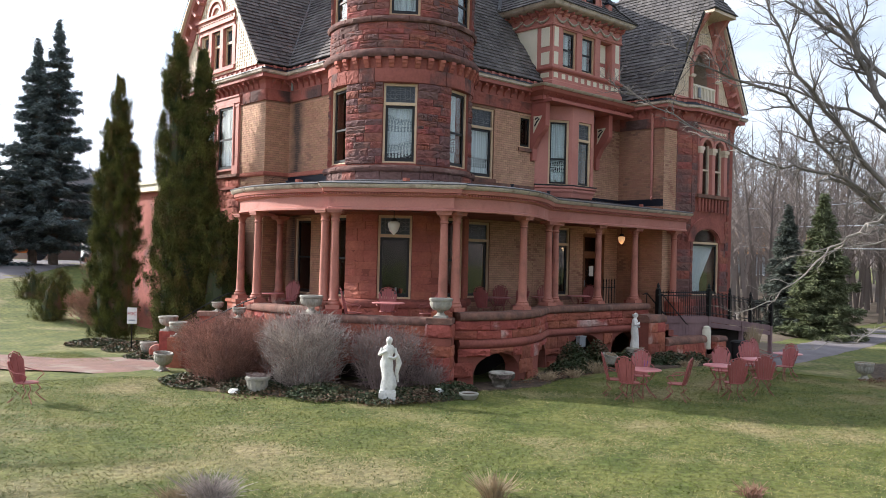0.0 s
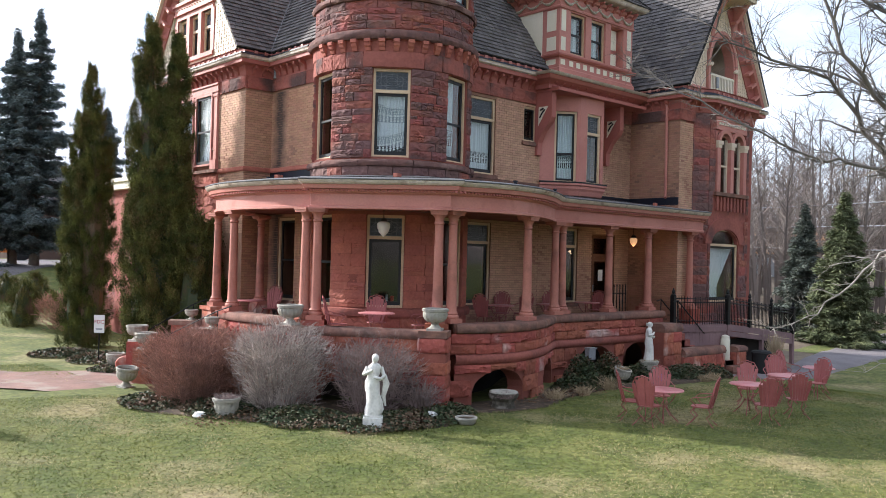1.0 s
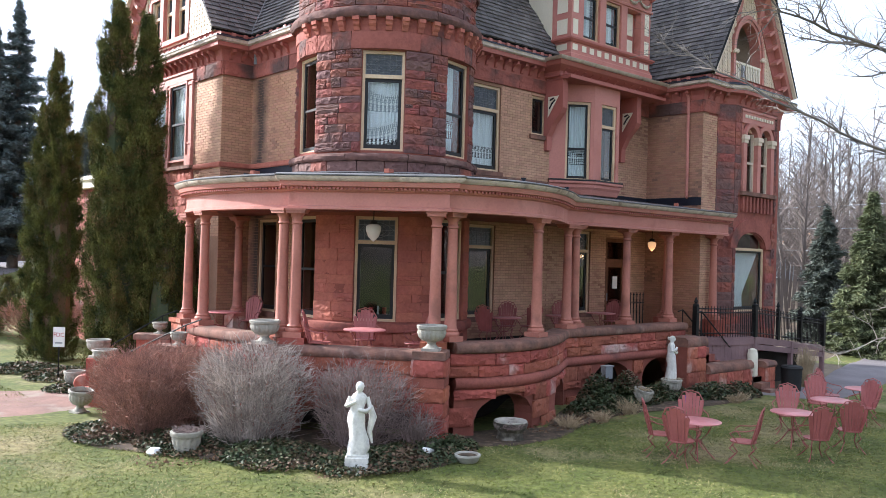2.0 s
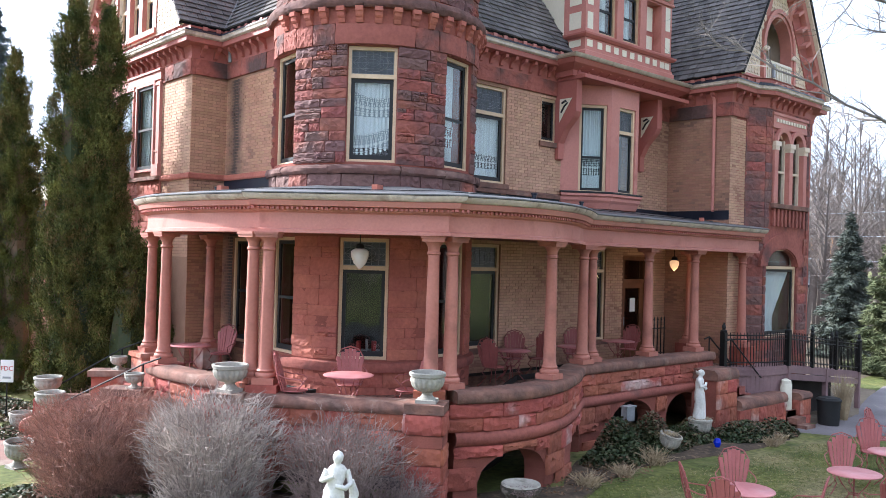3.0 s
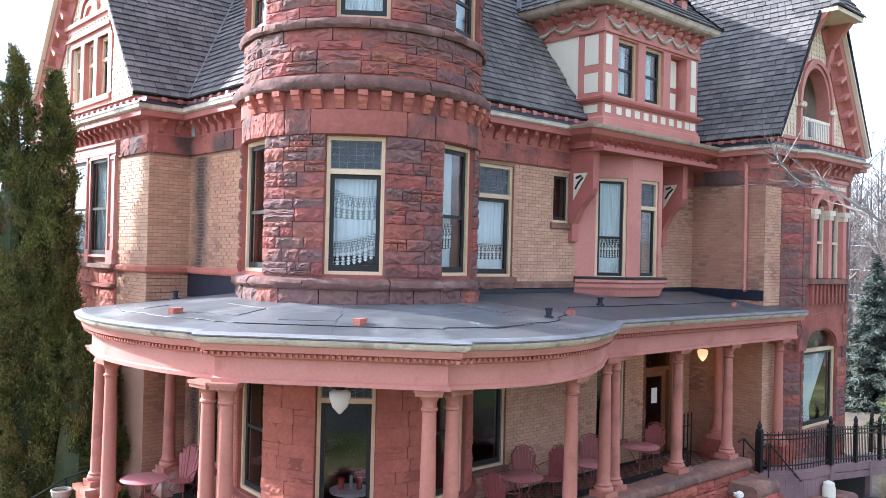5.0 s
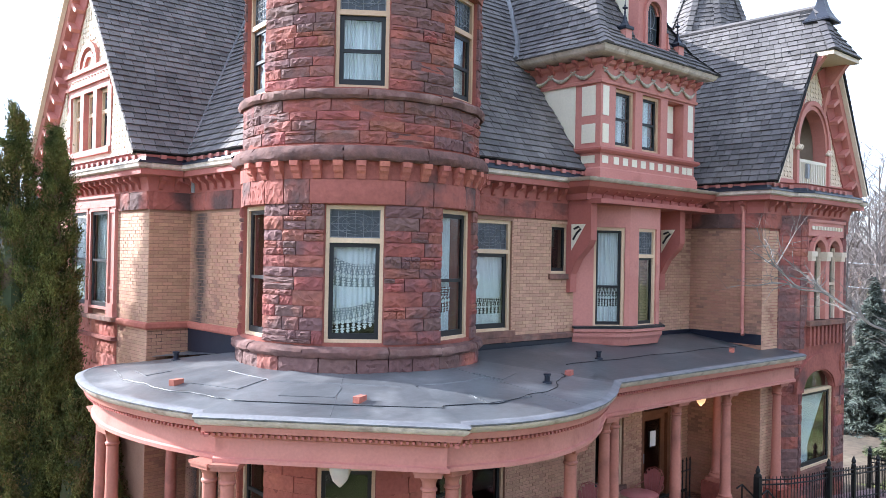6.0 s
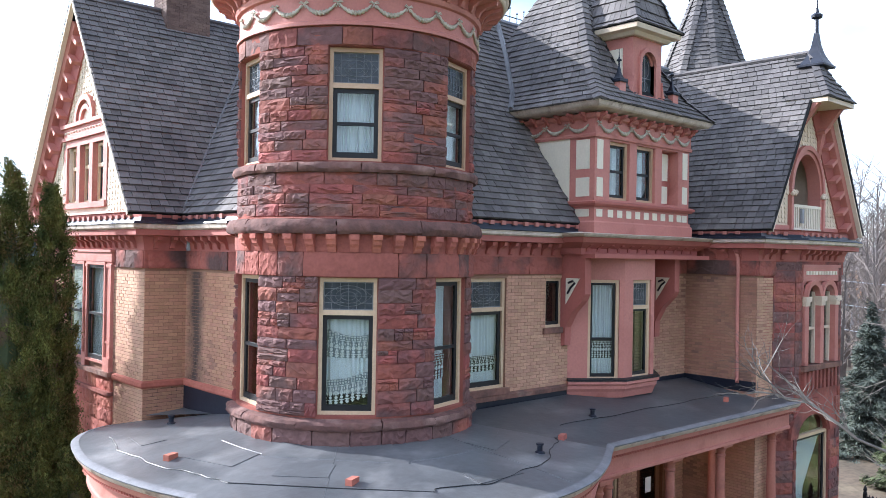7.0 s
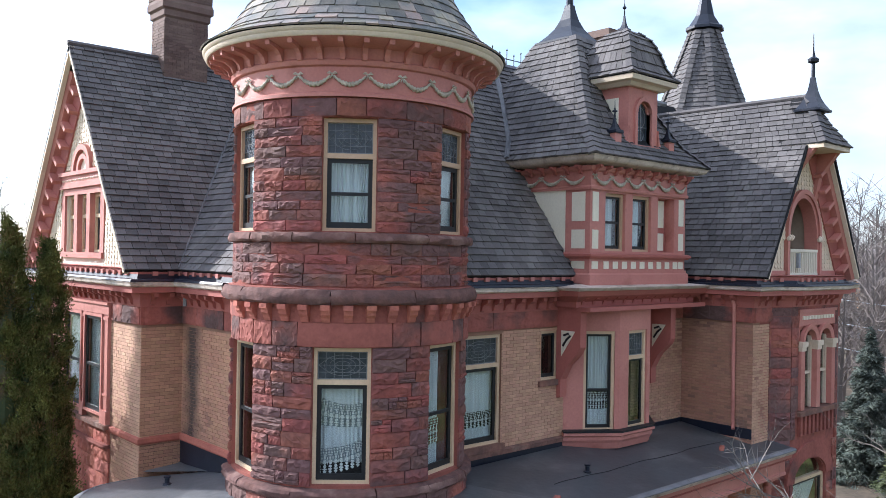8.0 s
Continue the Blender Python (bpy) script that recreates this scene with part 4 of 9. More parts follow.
for m, length in ((mg, YN - YS), (msd, 0.95), (mi, 2.3), (at_wall(mr, 0.3), 8.4), (mws, 2.1), (mw, 0.9), (mwc, 0.62), (mwf, 2.87)):
    for i in range(int(length / 0.36)):
        ob = new("bracket", modil)
        ob.parent, ob.matrix_basis = house, m @ Matrix.Translation((0.2 + 0.36 * i, -0.06, 9.17))
        ob = new("block", knob)
        ob.parent, ob.matrix_basis = house, m @ Matrix.Translation((0.2 + 0.36 * i, -0.17, 9.83))

# ---- wing gables ----
def gable_face(m, half, z0, apex, mat, holes, thick=0.3, n=24):
    """Triangular wall of columns cut by the slope; m: frame with x=0 at the gable's middle."""
    sh = Shape(m)
    xs = sorted({*np.linspace(-half, half, n + 1), *[v for h in holes for v in h[:2]]})
    for a, b in zip(xs[:-1], xs[1:]):
        za, zb = (z0 + (apex - z0) * (1 - abs(v) / half) for v in (a, b))
        for h in holes:
            if h[0] - 1e-6 <= (a + b) / 2 <= h[1]:
                top = h[3] if callable(h[3]) else (lambda v, c=h[3]: c)
                sh.box(a, b, 0, thick, z0, h[2])
                sh.loft([[(a, y, top(a)), (b, y, top(b)), (b, y, zb), (a, y, za)] for y in (0, thick)])
                break
        else:
            if max(za, zb) > z0 + 0.01:
                sh.loft([[(a, y, z0), (b, y, z0), (b, y, max(zb, z0 + 0.001)), (a, y, max(za, z0 + 0.001))] for y in (0, thick)])
    return sh


mgl = face_frame(XG - 0.02, RY, 0, -1)
gtrip = [(-1.25, -0.55, 10.3, 11.75), (-0.35, 0.35, 10.3, 11.75), (0.55, 1.25, 10.3, 11.75)]
left_gable = part("gable_wall", welded(gable_face(mgl, 3.7, 9.95, 15.2, PALE, gtrip)), PALE, house, "cream gable with scalloped shingles")
fr = Shape(mgl)
fr.box(-1.5, 1.5, -0.1, 0.05, 10.16, 10.3).box(-1.42, 1.42, -0.06, 0.05, 11.75, 11.92).box(-1.5, 1.5, -0.13, 0.05, 11.92, 12.0).box(-1.48, 1.48, -0.09, 0.05, 12.0, 12.24).box(-1.58, 1.58, -0.16, 0.05, 12.24, 12.34)
gfr = part("gable_surround", fr, ROSE, house, "rose painted window surround")
for x in (-1.4, -0.45, 0.45, 1.4):
    part("mullion", Shape(mgl).box(x - 0.12, x + 0.12, -0.06, 0.12, 10.3, 11.75), ROSE, gfr)
arch = Shape(mgl)
for r0, r1, y in ((0.52, 0.66, -0.12), (0.30, 0.42, -0.08)):
    arch.loft([[(r * math.cos(t), yy, 12.34 + r * math.sin(t)) for r, yy in ((r0, 0.03), (r1, 0.03), (r1, y), (r0, y))] for t in np.linspace(0, math.pi, 15)])
part("arch", arch, ROSE, gfr)
for i in range(14):
    part("bead", Shape(mgl).lathe([(0.001, -0.04), (0.045, 0), (0.001, 0.04)], 6, -1.3 + 0.2 * i, -0.09, 12.12), PALE, gfr)
for x in (-0.9, 0.0, 0.9):
    put_window(house, mgl @ Matrix.Translation((x, 0.02, 0)), 0.68, 10.31, 11.74, 11.2, None, "", "narrow attic window", leaded=True, sill=False)


def barge(m, half, z0, apex, out, blocks, name="bargeboard", stop=1.0):
    """Sloping boards with blocks along a gable's edge."""
    for k in (-1, 1):
        a, b = Vector((k * half, 0, z0)), Vector((k * half * (1 - stop), 0, z0 + (apex - z0) * stop))
        d = (b - a).normalized()
        nrm = Vector((-d.z, 0, d.x)) * (1 if k < 0 else -1)
        sh = Shape(m)
        sh.loft([[a + nrm * u + Vector((0, y, 0)), b + nrm * u + Vector((0, y, 0))] for u, y in ((-0.02, -out + 0.06), (-0.02, -out - 0.05), (-0.13, -out - 0.05), (-0.15, -out + 0.06), (-0.02, -out + 0.06))] , False, False)
        b2 = a.lerp(b, 0.9 if stop == 1.0 else 1.0)
        sf = Shape(m).loft([[p + nrm * u + Vector((0, y, 0)) for p in (a, b2)] for u, y in ((-0.1, -out + 0.05), (-0.24, -out + 0.12), (-0.28, 0.0), (-0.1, 0.0), (-0.1, -out + 0.05))], False, False)
        sh2 = Shape(m)
        sh2.loft([[p + nrm * u + Vector((0, y, 0)) for p in (a, b2)] for u, y in ((-0.24, 0.0), (-0.66, 0.0), (-0.66, -0.08), (-0.26, -0.12), (-0.24, 0.0))], False, False)
        bo = part(name, sh, CREAM, house, "cream painted bargeboard")
        if k != blocks:
            continue
        part("rake_panel", sh2, ROSE_RED, bo, "red painted raking panel")
        part("soffit_board", sf, ROSE, bo, "rose painted raking soffit")
        n = int((b - a).length / 0.5)
        for i in range(1, n - 1 if stop == 1.0 else n):
            p = a + (b - a) * i / n
            bl = Shape(m @ Matrix.Translation(p + nrm * -0.45) @ Matrix.Rotation(-math.atan2(d.z, d.x), 4, "Y"))
            bl.box(-0.05, 0.05, -out * 0.75, 0.0, -0.2, 0.2)
            part("block", bl, ROSE, bo)


barge(mgl, 3.9, EAVE, RZ, 0.4, -1)

mwg = face_frame(WX, YW - 0.02, 1, 0)
arch_z = lambda x: 11.06 + 1.12 * math.sqrt(max(0.0, 1 - (x / 0.84) ** 2))
AXS = [0.84 * math.sin(math.pi / 2 * k / 10) for k in range(-10, 11)]
wing_gable = part("gable_wall", welded(gable_face(mwg, 2.75, 9.95, 14.75, PALE, [(p, q, 9.97, arch_z) for p, q in zip(AXS[:-1], AXS[1:])])), PALE, house, "cream gable with arched balcony recess")
ar = Shape(mwg)
for r0, r1, y0, y in ((0.82, 0.94, 0.3, -0.07), (0.93, 1.05, 0.0, -0.12)):
    ar.loft([[(r * math.cos(t), yy, 11.06 + (0.22 + 1.07 * r) * math.sin(t)) for r, yy in ((r0, y0), (r1, y0), (r1, y), (r0, y))] for t in np.linspace(0, math.pi, 23)])
    for k in (-1, 1):
        ar.box(min(k * r0, k * r1), max(k * r0, k * r1), y, y0, 9.96, 11.06)
wa = part("arch", ar, ROSE, house, "rose painted arch of a gable balcony")
for k in (-1, 1):
    cap_ = Shape(mwg)
    for j in range(4):
        cap_.lathe([(0.001, -0.02), (0.05, 0.0), (0.065, 0.05), (0.03, 0.1), (0.001, 0.12)], 7, k * 0.93 + (j - 1.5) * 0.07, -0.13, 10.95 + 0.05 * (j % 2))
    part("capital", cap_, CREAM, wa, "small cream carved leaf capital", 50)
RECESS = pm("tan_recess_plaster", (0.43, 0.35, 0.27), (0.37, 0.30, 0.235), 0.85, 1.2, 0.2, 20, fine=0.15)
part("recess", Shape(mwg).box(-0.95, 0.95, 0.95, 1.05, 9.95, 12.6).box(-1.0, -0.9, 0.3, 0.95, 9.95, 12.6).box(0.9, 1.0, 0.3, 0.95, 9.95, 12.6).box(-0.9, 0.9, 0.3, 0.95, 12.45, 12.55), RECESS, wa, "tan plastered balcony recess")
bal = part("balcony", Shape(mwg).box(-0.84, 0.84, -0.09, -0.03, 10.64, 10.72).box(-0.84, 0.84, -0.09, -0.03, 9.98, 10.06), PALE, house, "cream balcony railing with close balusters")
for i in range(15):
    part("baluster", Shape(mwg).box(-0.815 + 0.113 * i, -0.768 + 0.113 * i, -0.08, -0.04, 10.06, 10.64), PALE, bal)
part("balcony_light", Shape(mwg).box(-0.5, -0.38, -0.16, -0.09, 10.2, 10.6), GREYBOX, bal, "small flood lamp on the railing")
part("gable_base", Shape(mwg).box(-2.6, -1.06, -0.06, 0.0, 9.93, 10.12).box(1.06, 2.6, -0.06, 0.0, 9.93, 10.12), ROSE, house, "rose painted base board of the gable")
barge(mwg, 2.9, EAVE, WZ, 0.42, 1, stop=0.72)
# hooded tip of the wing gable
hz = WZ - 0.62 * WP - 0.35
hood = Shape().loft([[(WX - 0.86, YW + 0.3, hz), (WX - 0.86, YW - 1.0, hz), (WX + 0.86, YW - 1.0, hz), (WX + 0.86, YW + 0.3, hz)], [(WX - 0.45, YW + 0.3, hz + 0.62), (WX - 0.42, YW - 0.62, hz + 0.62), (WX + 0.42, YW - 0.62, hz + 0.62), (WX + 0.45, YW + 0.3, hz + 0.62)], [(WX - 0.05, YW + 0.3, WZ), (WX - 0.05, YW - 0.2, WZ), (WX + 0.05, YW - 0.2, WZ), (WX + 0.05, YW + 0.3, WZ)]])
hood_ob = part("gable_hood", hood, SLATE_BED, house, "shingled hood over the wing gable")
part("hood_edge", Shape().box(WX - 0.84, WX + 0.84, YW - 0.98, YW + 0.2, hz - 0.12, hz), CREAM, hood_ob)
for k in (-1, 1):
    part("bracket", Shape(mwg).extrude([(0.0, 11.9), (-0.1, 12.3), (-0.2, 12.8), (-0.7, hz - 0.12), (0.0, hz - 0.12)], "x", k * 0.72 - 0.1, k * 0.72 + 0.1), ROSE, hood_ob)


def finial(x, y, z, base, h, label, name="finial"):
    sh = Shape()
    n = 4
    q = lambda r, zz: [(x + r * math.cos(math.pi / 4 + j * math.pi / 2), y + r * math.sin(math.pi / 4 + j * math.pi / 2), zz) for j in range(n)]
    b = base * 1.414
    sh.loft([q(b, z), q(b * 1.05, z + 0.02), q(b * 1.05, z + 0.07), q(b * 0.94, z + 0.09), q(b * 0.66, z + 0.11 * h), q(b * 0.45, z + 0.18 * h), q(b * 0.29, z + 0.27 * h), q(b * 0.19, z + 0.37 * h), q(b * 0.15, z + 0.43 * h)])
    f = part(name, sh, METAL_DARK, house, label)
    s = base
    part("spindle", Shape().lathe([(s * 0.16, 0), (s * 0.14, 0.2 * h), (s * 0.42, 0.22 * h), (s * 0.45, 0.25 * h), (s * 0.18, 0.28 * h), (s * 0.07, 0.36 * h), (s * 0.035, 0.56 * h), (0.001, 0.57 * h)], 8, x, y, z + 0.4 * h), METAL_DARK, f, "pale metal spindle", 40)
    return f


finial(WX, YW - 0.28, WZ - 0.45, 0.36, 2.3, "dark metal gable finial")

# ---- big dormer over the oriel ----
DX0, DX1, DY, DZ0, DZ1 = 7.45, 11.5, -0.6, 9.75, 12.45
dc = (DX0 + DX1) / 2
md = face_frame(dc, DY, 1, 0)
mdl = face_frame(DX0, 3.0, 0, -1)
dh = [(-1.45, -0.65, 10.55, 11.95), (-0.35, 0.45, 10.55, 11.95), (0.75, 1.5, 10.55, 11.95)]
dormer = part("dormer", holed_wall(Shape(md), -(dc - DX0), DX1 - dc, DZ0, DZ1, dh, 0.3), ROSE, house, "rose painted dormer with cream panels")
for xa in (DX0, DX1 - 0.2):
    part("side_wall", Shape().box(xa, xa + 0.2, DY + 0.3, 3.0, DZ0, DZ1), ROSE, dormer)
for x in (-1.05, 0.05):
    put_window(house, md @ Matrix.Translation((x, 0.03, 0)), 0.8, 10.55, 11.95, None, 11.25, "one", "dormer window with tan frame", sill=False, frame_mat=TAN)
part("recess", Shape(md).box(0.7, 1.55, 0.28, 0.32, 10.5, 12.0), ROSE_RED, dormer)
for (x0, x1, z0, z1) in [(-1.95, -1.72, 11.25, 11.95), (-1.95, -1.72, 10.6, 11.05), (1.7, 1.93, 11.25, 11.95), (1.7, 1.93, 10.6, 11.05), (-1.95, -1.72, 10.12, 10.3), (1.7, 1.93, 10.12, 10.3)] + [(-1.5 + 0.37 * i, -1.3 + 0.37 * i, 10.12, 10.3) for i in range(9)]:
    part("panel", Shape(md).box(x0, x1, -0.012, 0.02, z0, z1), PALE, dormer)
for (x0, x1, z0, z1) in [(0.85, 1.4, 11.2, 11.9), (0.85, 1.4, 10.6, 11.05)]:
    part("panel", Shape(md).box(x0, x1, 0.255, 0.29, z0, z1), PALE, dormer)
for (x0, x1, z0, z1) in [(3.05, 3.45, 11.25, 11.95), (3.05, 3.45, 10.6, 11.05), (3.05, 3.45, 10.12, 10.3)]:
    part("panel", Shape(mdl).box(x0, x1, -0.012, 0.02, z0, z1), PALE, dormer)
part("side_panel", Shape(mdl).loft([[(1.75, y, 12.0), (2.85, y, 12.0), (2.85, y, 10.35)] for y in (-0.012, 0.02)]), PALE, dormer)
tri = Shape(mdl)
tri.loft([[(1.5, y, 12.05), (1.66, y, 12.05), (2.98, y, 10.0), (2.86, y, 9.95)] for y in (-0.05, 0.02)])
part("raking_board", tri, ROSE, dormer)
dpath = [(DX0, 2.4), (DX0, DY), (DX1, DY), (DX1, 2.4)]
part("base_moulding", Shape().sweep(dpath, [(-0.05, 9.72), (0.07, 9.72), (0.07, 9.98), (0.03, 10.02), (0.03, 10.08), (-0.05, 10.08)]), ROSE, dormer)
part("sill_moulding", Shape().sweep(dpath, [(-0.05, 10.36), (0.05, 10.36), (0.12, 10.42), (0.12, 10.47), (0.04, 10.5), (-0.05, 10.5)]), ROSE_RED, dormer)
part("frieze", Shape().sweep(dpath, [(-0.05, 12.0), (0.05, 12.0), (0.06, 12.06), (0.03, 12.1), (0.03, 12.42), (0.1, 12.46), (0.12, 12.55), (-0.05, 12.55)]), ROSE, dormer)
part("eaves_board", Shape().sweep([(DX0, 3.2), (DX0, DY), (DX1, DY), (DX1, 3.2)], [(-0.1, 12.57), (0.34, 12.64), (0.39, 12.68), (0.42, 12.74), (0.45, 12.77), (-0.1, 12.82)]), GUTTER, dormer, "weathered cream gutter edge")
for i in range(11):
    ob = new("bracket", modil)
    ob.parent, ob.matrix_basis = dormer, md @ Matrix.Translation((-1.95 + 0.39 * i, -0.06, 12.36)) @ Matrix.Diagonal((0.8, 0.9, 0.75, 1))
for i in range(6):
    ob = new("bracket", modil)
    ob.parent, ob.matrix_basis = dormer, mdl @ Matrix.Translation((1.4 + 0.39 * i, -0.06, 12.36)) @ Matrix.Diagonal((0.8, 0.9, 0.75, 1))
for m, n, x0 in ((md, 6, -1.96), (mdl, 3, 1.4)):
    for i in range(n):
        g = Shape(m @ Matrix.Translation((0, -0.04, 0)))
        w = 0.655 if n == 6 else 0.7
        garland(g, x0 + w * i + 0.05, x0 + w * (i + 1) - 0.05, 12.3, 0.15)
        bow(g, x0 + w * i, 12.32)
        part("garland", g, CAST, dormer, "", 60)
PY0, PC, PA = DY - 0.45, (9.5, 1.83), 16.2
pr = lambda hx, hy, z: [(PC[0] - hx, PC[1] - hy, z), (PC[0] + hx, PC[1] - hy, z), (PC[0] + hx, PC[1] + hy, z), (PC[0] - hx, PC[1] + hy, z)]
HXB, HYB = 2.47, PC[1] - PY0
DPROF = ((1.0, 12.78), (0.80, 13.35), (0.56, 14.5), (0.25, 16.2))
dormer_roof = part("dormer_roof", Shape().loft([pr(HXB * k, HYB * k, z) for k, z in DPROF]), SLATE_BED, house, "steep hipped shingle roof of the big dormer")
finial(PC[0], PC[1], 16.15, 0.63, 2.6, "dark flared metal roof cap with finial")

val = [(7.03, 1.74, 12.86), (7.52, 2.14, 13.42), (8.12, 2.96, 14.56), (8.62, 3.8, 15.72)]
part("valley", Shape().tube(val, 0.075, 4), FLASH, dormer_roof, "pale metal valley flashing")

# small dormer on top
SX, SY = 9.58, -0.55
ms = face_frame(SX, SY, 1, 0)
small = part("small_dormer", holed_wall(Shape(ms), -0.62, 0.62, 13.0, 14.75, [(-0.3, 0.3, 13.25, 14.35)], 0.25), ROSE, house, "small rose painted dormer with arched window")
for xa in (SX - 0.62, SX + 0.47):
    part("side_wall", Shape().box(xa, xa + 0.15, SY + 0.25, 2.2, 13.0, 14.75), ROSE, small)
part("side_panel", Shape().box(SX - 0.632, SX - 0.62, SY + 0.3, SY + 0.75, 13.6, 14.4), PALE, small)
part("pane", Shape(ms).box(-0.3, 0.3, 0.1, 0.12, 13.25, 14.35), LEADED, small, "leaded arched window pane")
part("came", Shape(ms).box(-0.012, 0.012, 0.08, 0.1, 13.25, 14.3).box(-0.3, 0.3, 0.082, 0.098, 13.7, 13.72).tube([(0.2 * math.cos(t), 0.09, 13.95 + 0.26 * math.sin(t)) for t in np.linspace(0, 6.283, 17)], 0.01, 4).tube([(0.14 * math.cos(t), 0.09, 13.5 + 0.14 * math.sin(t)) for t in np.linspace(0, 6.283, 15)], 0.01, 4), LEAD, small)
for k in (-1, 1):
    part("spandrel", Shape(ms).loft([[(k * 0.31, y, 14.36)] + [(k * 0.3 * math.cos(t), y, 14.05 + 0.3 * math.sin(t)) for t in np.linspace(0, math.pi / 2, 8)] for y in (-0.01, 0.09)]), ROSE, small)
# added near-black sheet: shade behind the dormer pane
part("back_wall", Shape(ms).box(-0.47, 0.47, 0.5, 0.55, 13.0, 14.7), PAINTED_SHADE, small)
sa = Shape(ms)
for r0, r1, y in ((0.3, 0.4, -0.07), (0.26, 0.31, 0.06)):
    sa.loft([[(r * math.cos(t), yy, 14.05 + r * math.sin(t)) for r, yy in ((r0, 0.1), (r1, 0.02), (r1, y), (r0, y))] for t in np.linspace(0, math.pi, 15)])
sa.box(-0.4, -0.3, -0.06, 0.1, 13.2, 14.05).box(0.3, 0.4, -0.06, 0.1, 13.2, 14.05).box(-0.62, 0.62, -0.1, 0.05, 13.1, 13.22)
part("arch", sa, ROSE, small)
for k in (-1, 1):
    sp = [[(k * (0.62 + 0.5 * (1 - math.cos(t))), y, 13.05 + 0.62 * (1 - math.sin(t))) for t in np.linspace(0, math.pi / 2, 8)] + [(k * 0.62, y, 13.05)] for y in (-0.05, 0.12)]
    part("volute", Shape(ms).loft(sp), ROSE, small, "curved rose painted wing")
    part("pedestal", Shape(ms).box(k * 1.15 - 0.12, k * 1.15 + 0.12, -0.1, 0.14, 12.9, 13.42), ROSE, small)
    pk = Vector((SX + k * 1.15, SY + 0.02, 13.42))
    finial(pk.x, pk.y, pk.z, 0.15, 0.85, "small black spiked finial")
part("eaves_board", Shape().sweep([(SX - 0.62, 1.8), (SX - 0.62, SY), (SX + 0.62, SY), (SX + 0.62, 1.8)], [(-0.05, 14.66), (0.12, 14.66), (0.2, 14.74), (0.34, 14.77), (0.37, 14.88), (-0.05, 14.92)]), CREAM, small)
q4 = lambda k, zz: [(SX - k, SY + 0.62 - k, zz), (SX + k, SY + 0.62 - k, zz), (SX + k, SY + 0.62 + k, zz), (SX - k, SY + 0.62 + k, zz)]
BELL = [(1.02, 14.9), (0.86, 15.05), (0.74, 15.3), (0.66, 15.6), (0.5, 15.95), (0.24, 16.2), (0.05, 16.3)]
bell = part("bell_roof", Shape().loft([q4(*b) for b in BELL]), SLATE_BED, house, "bell shaped shingle roof", 30)
part("roof_link", Shape().extrude([(SX - 0.95, 14.9), (SX, 15.75), (SX + 0.95, 14.9)], "y", SY + 0.7, 2.2), SLATE, bell)
finial(SX, SY + 0.62, 16.22, 0.12, 1.0, "slender metal finial")

# ---- oriel under the dormer ----
OZ0, OZ1 = 6.15, 8.62
opath = [(7.28, 0.0), (8.42, -0.80), (9.68, -0.80), (10.6, 0.0)]
oriel = part("oriel", Shape().box(7.6, 10.2, -0.3, 0.0, 9.15, 9.2), ROSE, house, "rose painted bay window with brackets")
for i, (p, q) in enumerate(zip(opath[:-1], opath[1:])):
    L = math.dist(p, q)
    m = face_frame(*p, q[0] - p[0], q[1] - p[1])
    hw = [(0.5, L - 0.12, OZ0 + 0.08, OZ1)] if i == 0 else [(0.36, 1.12, OZ0 + 0.08, OZ1)] if i == 1 else [(0.15, L - 0.3, OZ0 + 0.08, OZ1)]
    part("bay_wall", holed_wall(Shape(m), 0, L, OZ0 - 0.1, 9.15, hw, 0.14), ROSE, oriel)
    for k, h in enumerate(hw):
        put_window(oriel, m @ Matrix.Translation(((h[0] + h[1]) / 2, 0, 0)), h[1] - h[0], h[2], h[3], None if i == 0 else 7.95, 7.2 if i == 0 else None, "band" if i == 0 else "", "bay window with lace valance" if i == 0 else "bay window with leaded transom", frame_mat=FRAME, sill=False)
part("base_moulding", Shape().sweep(opath, [(-0.3, 5.75), (-0.02, 5.8), (0.03, 5.95), (0.08, 6.02), (0.08, 6.1), (0.14, 6.14), (0.14, 6.2), (-0.3, 6.24)]), ROSE, oriel)
part("sill_strip", Shape().sweep(opath, [(0.0, 6.21), (0.15, 6.21), (0.15, 6.25), (0.0, 6.27)]), BLACK, oriel)
part("soffit", Shape().box(7.0, 11.9, -1.0, 0.0, 9.14, 9.24), ROSE_RED, oriel)
part("entablature", Shape().sweep([(6.95, 0.1), (6.95, -0.62), (11.75, -0.62), (11.75, 0.1)], [(-0.3, 9.22), (0.06, 9.22), (0.07, 9.36), (0.3, 9.5), (0.36, 9.62), (-0.3, 9.62)]), ROSE_RED, oriel)
part("cornice_edge", Shape().sweep([(6.95, 0.1), (6.95, -0.62), (11.75, -0.62), (11.75, 0.1)], [(-0.3, 9.622), (0.40, 9.622), (0.45, 9.66), (0.48, 9.70), (-0.3, 9.76)]), GUTTER, oriel)
for i in range(12):
    ob = new("bracket", modil)
    ob.parent, ob.matrix_basis = oriel, face_frame(7.1 + 0.4 * i, -0.66, 1, 0, 9.26) @ Matrix.Diagonal((0.9, 0.8, 0.85, 1))
